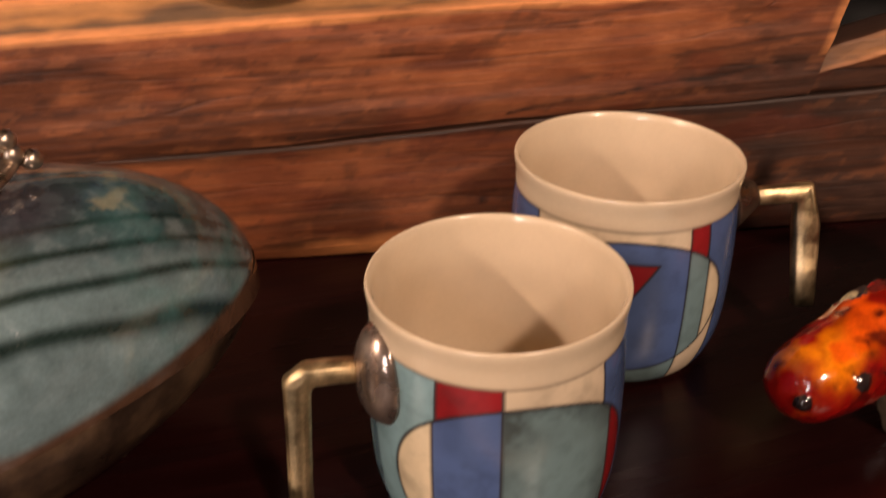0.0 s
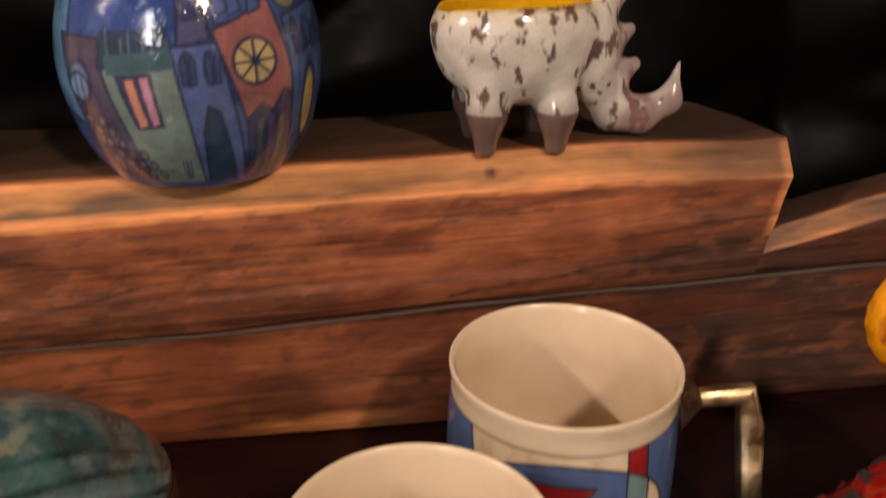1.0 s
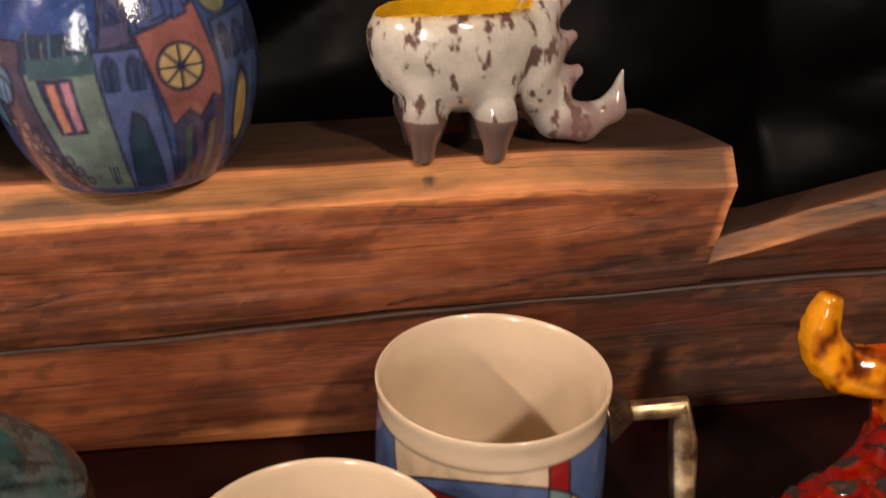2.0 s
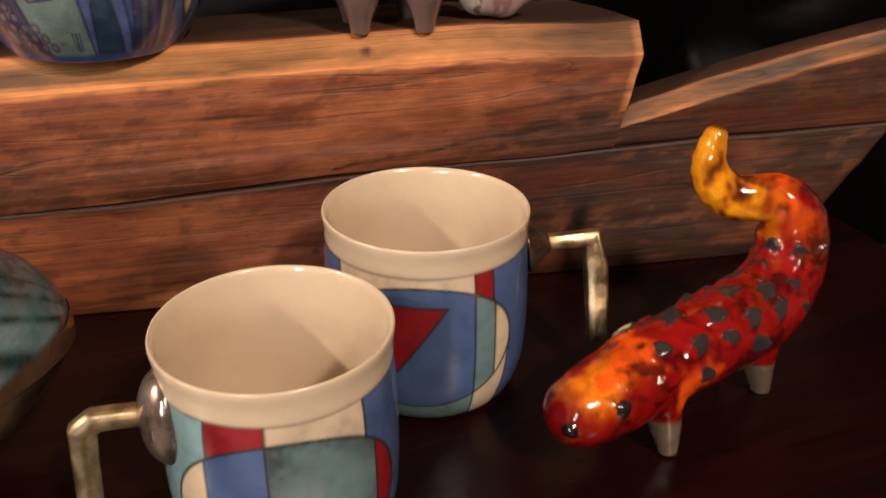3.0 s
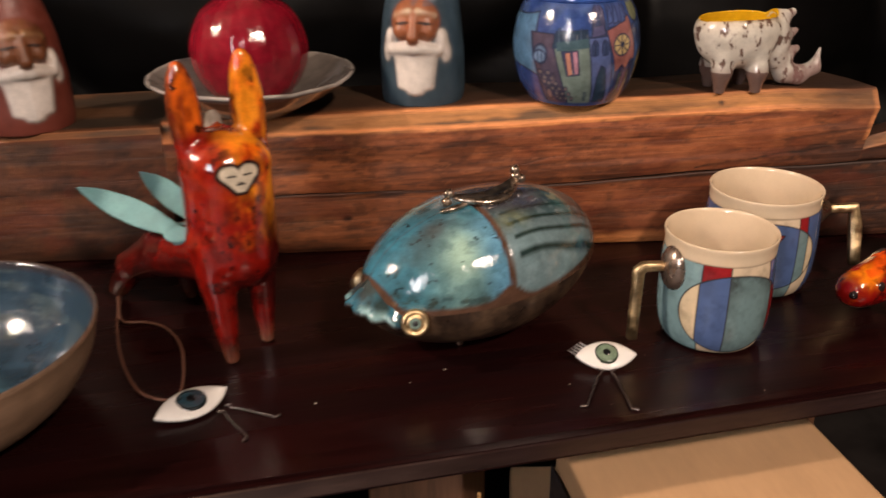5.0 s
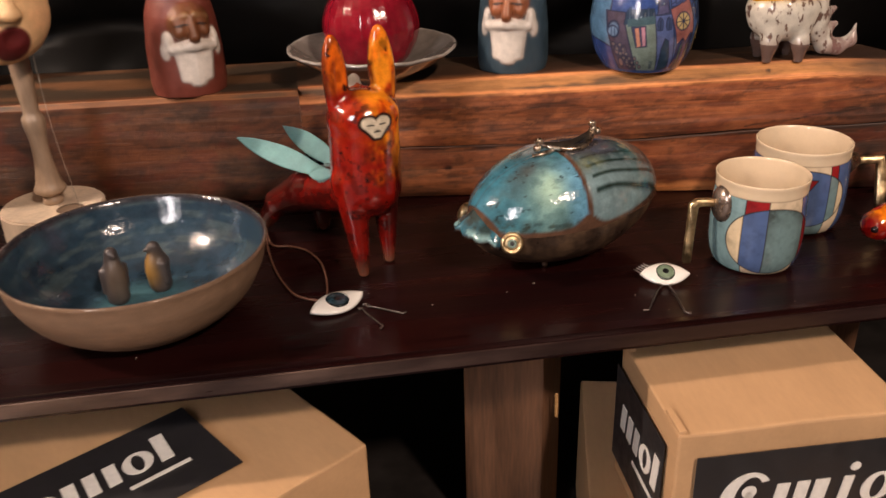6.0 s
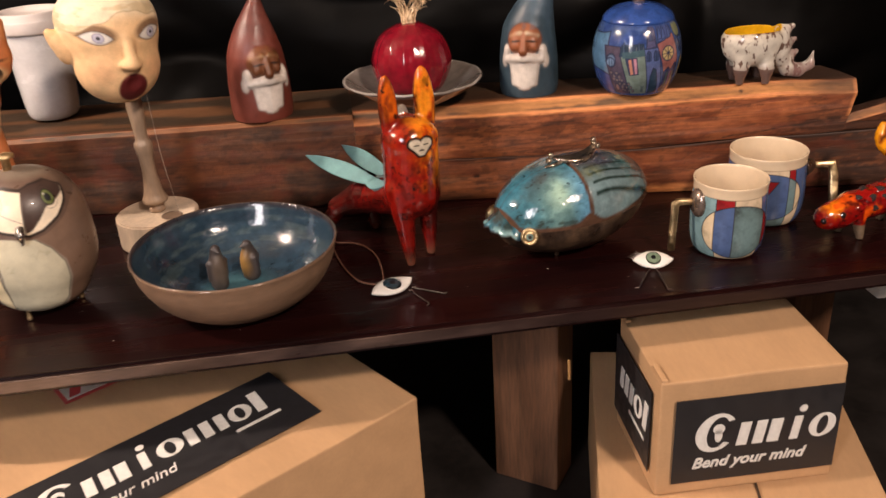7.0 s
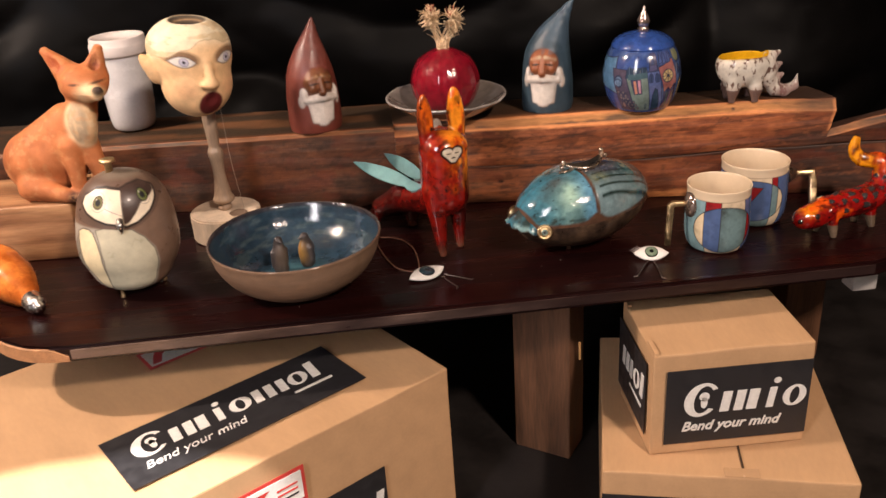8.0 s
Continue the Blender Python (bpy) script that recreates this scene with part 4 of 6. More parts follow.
# ---- painted town jar ----
def jar():
    cx, cy, z0 = 0.2625, 0.2955, 0.4846
    top = empty("lidded_jar", pose(cx, cy, z0), "round blue glazed jar painted with town houses, blue lid", "jar")
    prof = [(0.0, 0.002), (0.02, 0.001), (0.034, 0.0), (0.038, 0.003), (0.0455, 0.018), (0.0500, 0.038), (0.0510, 0.052), (0.0490, 0.070), (0.0440, 0.086), (0.0395, 0.0935), (0.0375, 0.0945), (0.0345, 0.0925), (0.035, 0.08), (0.02, 0.06), (0.0, 0.05)]

    def paint(V, th, al):
        t = (th + np.pi) % (2 * np.pi) - np.pi
        t = np.where(np.abs(t) > np.pi / 2, np.pi * np.sign(t) - t, t)
        x = 320 + 242 * np.sin(t)
        y = 182 - (V[:, 2] + z0 - 0.538) / 0.000226
        cols = np.tile(np.array(lin(52, 76, 140)), (len(V), 1))
        cols = blend(cols, np.clip((fbm(V, 70, 3) - 0.45) * 3, 0, 0.6), lin(86, 110, 150))

        def f(c, pts, col, lw=5):
            return fill(c, poly_dist(x, y, pts), lin(*col), INK, 4, lw)

        def o(c, ox, oy, rx, ry, col, lw=5):
            return fill(c, (np.hypot((x - ox) / rx, (y - oy) / ry) - 1) * min(rx, ry), lin(*col), INK, 4, lw)
        cols = f(cols, [(70, 90), (108, 70), (118, 300), (60, 260)], (96, 138, 170))
        cols = f(cols, [(100, 140), (160, 140), (215, 420), (130, 420)], (92, 74, 74))
        cols = o(cols, 126, 214, 17, 34, (110, 134, 160))
        for k in range(4):
            cols = o(cols, 134 + 26 * (k % 2) + 10 * (k // 2), 308 + 56 * (k // 2), 9, 22, (150, 120, 104), 3)
        cols = f(cols, [(160, 176), (280, 170), (318, 420), (210, 420)], (134, 150, 128))
        cols = f(cols, [(158, 190), (166, 130), (272, 122), (284, 180)], (44, 62, 66), 3)
        cols = f(cols, [(186, 198), (240, 194), (250, 284), (206, 290)], (60, 58, 80), 4)
        cols = f(cols, [(198, 204), (214, 202), (226, 284), (210, 288)], (222, 150, 108), 2)
        cols = f(cols, [(222, 200), (238, 196), (246, 280), (232, 284)], (212, 150, 160), 2)
        cols = f(cols, [(276, 150), (352, 146), (402, 420), (312, 420)], (98, 112, 160))
        cols = f(cols, [(288, 150), (292, 60), (312, 14), (338, 60), (344, 146)], (104, 92, 116))
        cols = f(cols, [(318, 420), (316, 300), (328, 250), (346, 262), (384, 420)], (44, 62, 62))
        for k in range(2):
            cols = o(cols, 300 + 38 * k, 186, 11, 26, (60, 66, 100), 3)
        cols = f(cols, [(352, 120), (352, 20), (372, -30), (392, 40), (416, -20), (440, 30), (452, 110)], (76, 88, 140))
        cols = f(cols, [(392, 270), (400, 256), (424, 262), (470, 250), (486, 262), (474, 420), (404, 420)], (58, 56, 86))
        for k in range(3):
            cols = f(cols, [(410 + 22 * k, 290), (424 + 22 * k, 280), (430 + 18 * k, 420), (416 + 18 * k, 420)], ((74, 92, 66), (96, 70, 90), (112, 110, 70))[k], 3)
        cols = f(cols, [(346, 128), (396, 112), (456, 84), (486, 252), (462, 240), (440, 276), (420, 258), (392, 284)], (172, 104, 76))
        d = np.hypot(x - 413, y - 183)
        cols = o(cols, 413, 183, 37, 38, (226, 196, 120), 6)
        ang = np.arctan2(y - 183, x - 413)
        cols = blend(cols, soft(np.abs(np.sin(ang * 4)) * d / 4 - 2.2, 2) * (d < 36), INK)
        cols = blend(cols, soft(d - 7, 2), INK)
        cols = f(cols, [(474, 120), (546, 104), (560, 300), (520, 400), (484, 400)], (82, 106, 150))
        for k in range(3):
            cols = o(cols, 494 + 26 * k, 152, 8, 24, (58, 66, 96), 3)
        cols = o(cols, 515, 282, 13, 72, (220, 190, 100))
        cols = o(cols, 494, 66, 30, 44, (138, 140, 84), 4)
        # skyline strokes, brick marks, small windows, spires
        for k in range(9):
            sx = 172 + 12 * k
            cols = f(cols, [(sx, 122 + 9 * (k % 3)), (sx + 5, 118 + 9 * (k % 3)), (sx + 8, 168), (sx + 2, 170)], ((96, 118, 136), (58, 78, 80), (120, 126, 120))[k % 3], 2)
        cols = f(cols, [(170, 168), (276, 150), (280, 184), (172, 200)], (72, 98, 92), 0)
        for a in range(6):
            for b in range(2 + a // 3):
                cols = o(cols, 124 + 11 * a + 22 * b, 282 + 20 * a, 7, 9, (134, 116, 100), 3)
        cols = o(cols, 124, 225, 16, 24, (130, 158, 190), 4)
        for dx in (-5, 5):
            cols = f(cols, [(124 + dx - 1, 204), (124 + dx + 1, 204), (124 + dx + 1, 246), (124 + dx - 1, 246)], (40, 40, 50), 0)
        cols = f(cols, [(286, 150), (308, 24), (316, 24), (342, 140)], (92, 84, 112), 4)
        cols = f(cols, [(300, 112), (306, 70), (316, 70), (326, 108)], (58, 66, 104), 3)
        for wx in (290, 304, 330, 344):
            cols = f(cols, [(wx, 214), (wx, 176), (wx + 5, 164), (wx + 10, 176), (wx + 10, 212)], (64, 78, 110), 3)
        for sx, tip in ((366, 18), (392, 8), (428, 30)):
            cols = f(cols, [(sx - 13, 108), (sx, tip), (sx + 12, 100)], (82, 98, 150), 4)
        for wx in (490, 506, 526, 542):
            cols = f(cols, [(wx, 186), (wx, 152), (wx + 5, 142), (wx + 10, 152), (wx + 10, 184)], (54, 62, 92), 3)
        for k in range(3):
            cols = f(cols, [(268 + 7 * k, 352), (271 + 7 * k, 350), (274 + 5 * k, 392), (271 + 5 * k, 392)], (40, 52, 50), 0)
        cols = blend(cols, soft(V[:, 2] - 0.004, 0.002), lin(60, 84, 140))
        cols = blend(cols, np.clip((V[:, 2] - 0.0835) / 0.003, 0, 1), lin(54, 80, 140))
        cols = cols * 0.66 + np.array(lin(58, 80, 130)) * 0.26
        return cols * (0.7 + 0.5 * fbm(V, 120, 9))[:, None]
    prof = [(r * 1.07, z * 0.925) for r, z in prof]
    lathe("jar_body", prof, POOLED, top, "", 420, 240, paint, 0.003)
    lid = lathe("lid", [(r * 1.05, z * 0.925) for r, z in [(0.0375, 0.0925), (0.041, 0.093), (0.0412, 0.096), (0.037, 0.103), (0.027, 0.110), (0.012, 0.1145), (0.0, 0.1155)]],
                surface("blue_lid_glaze", lin(52, 84, 158), 0.16, var=0.25, scale=60, bump=0.06, coat=0.5, second=lin(38, 62, 120)), top, "deep blue domed lid", 64, 36)
    lathe("finial", [(r, z * 0.935) for r, z in [(0.0075, 0.114), (0.0078, 0.118), (0.0062, 0.120), (0.0088, 0.127), (0.0072, 0.134), (0.0035, 0.142), (0.0018, 0.149), (0.0, 0.151)]],
          surface("silver_lustre_tip", (0.5, 0.4, 0.36), 0.25, 0.9, var=0.25, bump=0.05), lid, "pointed silvery finial", 28, 30)


jar()


# ---- figures: each one plain skin ----
def thing(ob, m, label, category, group=""):
    ob.matrix_world = m
    return tagged(ob, label, category, group)


def rhino():
    W, Br, Y = lin(206, 200, 188), lin(104, 84, 78), lin(206, 158, 20)
    comps = [ell((-0.008, 0, 0.049), (0.041, 0.0305, 0.030), W), ell((-0.008, 0, 0.056), (0.0425, 0.032, 0.022), W), ell((0.030, 0, 0.044), (0.014, 0.019, 0.026), W), cap((0.03, 0, 0.034), (0.044, -0.003, 0.016), 0.012, 0.0095, W), cap((0.044, -0.003, 0.014), (0.058, -0.005, 0.0115), 0.010, 0.0085, W),
             cap((0.058, -0.005, 0.0115), (0.0735, -0.006, 0.018), 0.008, 0.006, W), cap((0.0735, -0.006, 0.018), (0.077, -0.006, 0.036), 0.0058, 0.0012, W)]
    for x, y in ((-0.026, -0.014), (0.008, -0.018), (-0.026, 0.014), (0.008, 0.018)):
        comps += [cap((x, y * 0.9, 0.036), (x, y, 0.02), 0.0095, 0.0092, W), cap((x, y, 0.019), (x * 1.02, y, 0.001), 0.0095, 0.0052, Br)]
    for x, z in ((0.043, 0.068), (0.048, 0.051), (0.052, 0.0345)):
        comps.append(cap((x - 0.012, -0.001, z - 0.006), (x + 0.002, -0.002, z + 0.0015), 0.0105, 0.0032, W))
    cut = [flat(ell((-0.009, 0, 0.062), (0.037, 0.0265, 0.034), Y), 2, 0.03, -1), ell((-0.009, 0, 0.09), (0.043, 0.034, 0.022), Y)]

    def paint(V, c):
        body = (V[:, 2] > 0.0205) | (V[:, 0] > 0.024)
        n, n2 = fbm(V * np.array([1.5, 1.5, 0.8]), 130, 4), fbm(V, 40, 8)
        yellow = (c[:, 0] - c[:, 2]) > 0.3
        c = np.where(body[:, None], c, np.array(Br) * (0.8 + 0.4 * n2[:, None]))
        c = blend(c, np.clip((n - 0.615) * 14, 0, 1) * body * 0.9, lin(84, 52, 42))
        c = blend(c, np.clip((V[:, 0] - 0.03) / 0.02, 0, 1) * np.clip((n2 - 0.42) * 6, 0, 0.8) * body, lin(132, 100, 96))
        c = blend(c, np.clip((V[:, 2] - 0.0655) / 0.002, 0, 1) * (V[:, 0] < 0.025) * np.clip(2.4 * n - 0.6, 0, 0.9), lin(96, 62, 40))
        return np.where(yellow[:, None], np.array(Y) * (0.75 + 0.4 * n2[:, None]), c)
    ob = skin("rhino_planter", comps, (-0.056, -0.038, -0.003), (0.084, 0.038, 0.08), 0.0009, GLAZE, k=0.006, carve=cut, paint=paint, rough=0.0012, floor=0.0)
    thing(ob, pose(0.4045, 0.262, 0.489, 0, 0, -5) @ Matrix.Diagonal((0.89, 0.88, 0.94, 1)), "small white speckled rhino planter, yellow glazed inside, on the beam", "planter")


rhino()


def gnome(m, coat, coat2, skin_col, label, tip, h, r, brow, fx=0.84):
    beard = lin(216, 206, 196)
    B = -r
    zs = np.linspace(0.0, 1, 15)
    rad = np.interp(zs, (0, 0.05, 0.3, 0.5, 0.62, 0.75, 0.88, 1), (0.93, 0.97, 0.95, 0.86, 0.7, 0.47, 0.24, 0.07)) * r
    cx = tip[0] * np.clip((zs - 0.45) / 0.55, 0, 1) ** 1.6
    comps = [cap((cx[i], 0, h * 0.985 * zs[i]), (cx[i + 1], 0, h * 0.985 * zs[i + 1]), rad[i], rad[i + 1], coat if i < 8 else coat2) for i in range(14)]
    w = r * fx   # the face is narrower than the body
    comps += [ell((0, B * 0.72, h * 0.46), (w * 0.62, r * 0.36, h * 0.13), skin_col), cap((0, B * 1.02, h * 0.5), (0, B * 1.18, h * 0.395), r * 0.09, r * 0.15, skin_col)]
    for q in (-1, 1):
        comps += [ell((q * w * 0.36, B * 0.93, h * 0.420), (w * 0.2, r * 0.17, h * 0.045), skin_col),
                  cap((q * w * 0.12, B * 1.0, h * 0.525), (q * w * 0.5, B * 0.84, h * 0.497), r * 0.06, r * 0.05, brow),
                  ell((q * w * 0.30, B * 0.93, h * 0.468), (w * 0.17, r * 0.1, h * 0.018), skin_col),
                  cap((q * w * 0.1, B * 1.07, h * 0.335), (q * w * 0.62, B * 0.84, h * 0.315), r * 0.15, r * 0.12, beard),
                  ell((q * w * 0.70, B * 0.74, h * 0.36), (w * 0.14, r * 0.16, h * 0.06), beard),
                  ell((q * w * 0.78, B * 0.66, h * 0.30), (w * 0.12, r * 0.14, h * 0.05), beard)]
    for k in range(7):
        x = (k - 3) * w * 0.145
        comps.append(cap((x * 1.05, B * (0.98 - 0.035 * abs(k - 3)), h * 0.29), (x * 0.9, B * (1.0 - 0.03 * abs(k - 3)), h * (0.085 + 0.014 * abs(k - 3) + 0.008 * (k % 2))), w * 0.12, w * 0.085, beard))

    def paint(V, c):
        for s in (-1, 1):
            d = np.hypot((V[:, 0] - s * w * 0.3) / (w * 0.2), (V[:, 2] - h * 0.466 - 0.12 * (w * 0.3 - V[:, 0] * s)) / (h * 0.008)) - 1
            c = blend(c, soft(d, 0.6) * (V[:, 1] < B * 0.6), lin(50, 30, 22))
        n = fbm(V * np.array([1, 1, 0.6]), 60, 4)
        # the hat is rubbed paler in streaks
        c = blend(c, np.clip((fbm(V * np.array([1.6, 1.6, 0.3]), 48, 12) - 0.5) * 4, 0, 0.4) * (V[:, 2] > h * 0.55), np.array(coat2) * 1.6)
        return c * (0.66 + 0.6 * n)[:, None]
    ob = skin("gnome_figurine", comps, (-r * 1.3, -r * 1.5, -0.002), (max(r * 1.3, tip[0] + 0.008), r * 1.25, h + 0.006), 0.0011, SATIN, k=0.0035, paint=paint, rough=0.0012, floor=0.0, blur=0.0007)
    thing(ob, m, label, "figurine", "gnomes on the beam")


gnome(pose(0.135, 0.339, 0.4805, 0, 0, -22), lin(52, 69, 80), lin(58, 75, 88), lin(148, 88, 56), "blue-grey pointed gnome figurine with white beard on the beam", (0.036, 0, 0), 0.157, 0.0375, lin(200, 176, 146))
gnome(pose(-0.209, 0.379, 0.4705, 0, 0, 22), lin(110, 54, 43), lin(100, 54, 46), lin(112, 68, 42), "reddish brown gnome figurine with white beard on the beam", (0.012, 0, 0), 0.160, 0.0395, lin(150, 112, 76))


def pomegranate():
    dish = empty("dish", pose(-0.015, 0.339, 0.477), "shallow grey ceramic dish with a wavy rim on the beam", "dish")

    def paint(V, th, al):
        n = fbm(V, 70, 3)[:, None]
        c = np.array(lin(122, 114, 108)) * (0.75 + 0.5 * n)
        # the underside's near-black colour holds the deep shade below the dish
        return np.where((al < 0.46)[:, None], np.array(lin(38, 31, 27)) * (0.7 + 0.6 * n), blend(c, soft(np.abs(al - 0.515) - 0.006, 0.006) * np.clip(0.4 + 2 * (n[:, 0] - 0.3), 0, 1), lin(220, 212, 204)))
    ob = lathe("dish_wall", [(0.0, 0.001), (0.025, 0.0005), (0.034, 0.003), (0.062, 0.017), (0.084, 0.0315), (0.089, 0.0355), (0.0865, 0.0372), (0.079, 0.0325), (0.058, 0.0205), (0.03, 0.010), (0.0, 0.009)], GLAZE, dish, "", 140, 70, paint, 0.012)
    for v in ob.data.vertices:   # uneven rim
        r, a = math.hypot(v.co.x, v.co.y), math.atan2(v.co.y, v.co.x)
        v.co.z += max(0.0, r - 0.05) / 0.038 * (0.0006 * math.sin(3 * a + 1) + 0.0004 * math.sin(11 * a) + 0.0002 * math.sin(23 * a + 2))
    fr = empty("ceramic_pomegranate", pose(-0.015, 0.339, 0.4865), "glossy dark red ceramic fruit with a frayed dry straw crown", "ceramic fruit")
    red, red2 = lin(150, 20, 40), lin(96, 12, 26)

    def paint2(V, th, al):
        n = fbm(V * np.array([1.6, 1.6, 0.5]), 40, 5)[:, None]
        return np.array(red) * (1 - n) + np.array(red2) * n
    body = lathe("fruit", [(0.0, 0.0), (0.022, 0.003), (0.040, 0.017), (0.0495, 0.041), (0.0475, 0.061), (0.037, 0.080), (0.018, 0.0915), (0.009, 0.0945), (0.0, 0.0948)], POOLED, fr, "", 160, 60, paint2, 0.01)
    for v in body.data.vertices:
        a = math.atan2(v.co.y, v.co.x)
        k = 1 + 0.006 * math.sin(15 * a + 2.5 * math.sin(4 * a)) + 0.003 * math.sin(31 * a + 40 * v.co.z)
        v.co.x, v.co.y = v.co.x * k, v.co.y * k
    straw = surface("dry_straw", (0.70, 0.49, 0.28), 0.7, var=0.3, scale=150, bump=0.2, second=(0.84, 0.66, 0.44))
    rs = surface("red_straw", (0.42, 0.1, 0.06), 0.7, var=0.3, scale=150)
    rnd = random.Random(4)
    allV, allF = [], []
    tips = []

    def blade(a, b, c, w):
        n0 = len(allV)
        for k in range(5):
            t = k / 4
            p = np.array(a) * (1 - t) ** 2 + 2 * np.array(b) * t * (1 - t) + np.array(c) * t * t
            ww = w * (1 - 0.75 * t)
            o = np.array([rnd.uniform(-1, 1), rnd.uniform(-1, 1), rnd.uniform(-0.3, 0.3)]) if k == 0 else o
            o = o / np.linalg.norm(o)
            for q in (-1, 1):
                allV.append(p + o * ww * q)
            allV.append(p + np.cross(o, [0.3, 0.2, 1]) * ww * 0.7)
        for k in range(4):
            i = n0 + 3 * k
            for q in range(3):
                allF.append([i + q, i + 3 + q, i + 3 + (q + 1) % 3, i + (q + 1) % 3])
    for _ in range(46):
        a = (rnd.uniform(-0.009, 0.009), rnd.uniform(-0.008, 0.008), 0.092)
        s = rnd.choice((-1, 1))
        c = (s * 0.015 + rnd.uniform(-0.008, 0.008), rnd.uniform(-0.010, 0.010), rnd.uniform(0.112, 0.138))
        blade(a, (a[0] * 0.8, a[1] * 0.8, 0.108), c, rnd.uniform(0.0012, 0.0024))
    for _ in range(330):
        s = rnd.choice((-1, 1))
        hub = np.array((s * 0.0155, 0.0, 0.134 + 0.004 * (s < 0)))
        d = np.array([rnd.gauss(0, 1), rnd.gauss(0, 1), rnd.gauss(-0.15, 0.9)])
        d /= np.linalg.norm(d)
        a = hub + d * rnd.uniform(0.0, 0.008) * np.array([1, 1, 1.4])
        b = hub + d * rnd.uniform(0.009, 0.014) * np.array([1, 1, 1.5])
        c = b + np.array([rnd.uniform(-0.008, 0.008), rnd.uniform(-0.008, 0.008), rnd.uniform(-0.009, 0.006)])
        blade(a, b, c, rnd.uniform(0.0012, 0.0032))
    mesh_ob("straw_crown", allV, allF, straw, fr, "frayed pale straw")
    allV, allF = [], []
    for _ in range(26):
        s = rnd.choice((-1, 1))
        b = (s * 0.014 + rnd.uniform(-0.006, 0.006), rnd.uniform(-0.006, 0.006), 0.148 + rnd.uniform(-0.006, 0.0) - 0.006 * (s > 0))
        blade(b, (b[0], b[1], b[2] + 0.006), (b[0] + rnd.uniform(-0.008, 0.008), b[1] + rnd.uniform(-0.006, 0.006), b[2] + rnd.uniform(0.006, 0.014)), 0.0013)
    mesh_ob("straw_tips", allV, allF, rs, fr, "dark red straw tips")


pomegranate()


def travel_cup():
    top = empty("travel_cup", pose(-0.503, 0.500, 0.462) @ Matrix.Diagonal((0.96, 0.96, 0.935, 1)), "white ceramic travel cup with a pale soft lid on the beam", "cup")
    white = surface("grey_white_glaze", (0.62, 0.61, 0.61), 0.2, var=0.08, scale=30, bump=0.05, bump_scale=60, coat=0.4)
    lathe("cup", [(0.0, 0.002), (0.027, 0.0), (0.0325, 0.003), (0.0362, 0.014), (0.0390, 0.05), (0.0405, 0.085), (0.041, 0.135), (0.0405, 0.138), (0.038, 0.137), (0.036, 0.06), (0.0, 0.01)], white, top, "", 64, 60, None, 0.008)
    lathe("lid", [(0.0405, 0.127), (0.0448, 0.127), (0.0455, 0.130), (0.0455, 0.143), (0.0448, 0.1445), (0.0435, 0.146), (0.0432, 0.153), (0.042, 0.1555), (0.038, 0.1545), (0.037, 0.151), (0.0, 0.1505)],
          surface("pale_silicone", (0.62, 0.56, 0.53), 0.5, var=0.05, bump=0.05), top, "pale pinkish soft lid", 64, 50, None, 0.0, False)


travel_cup()


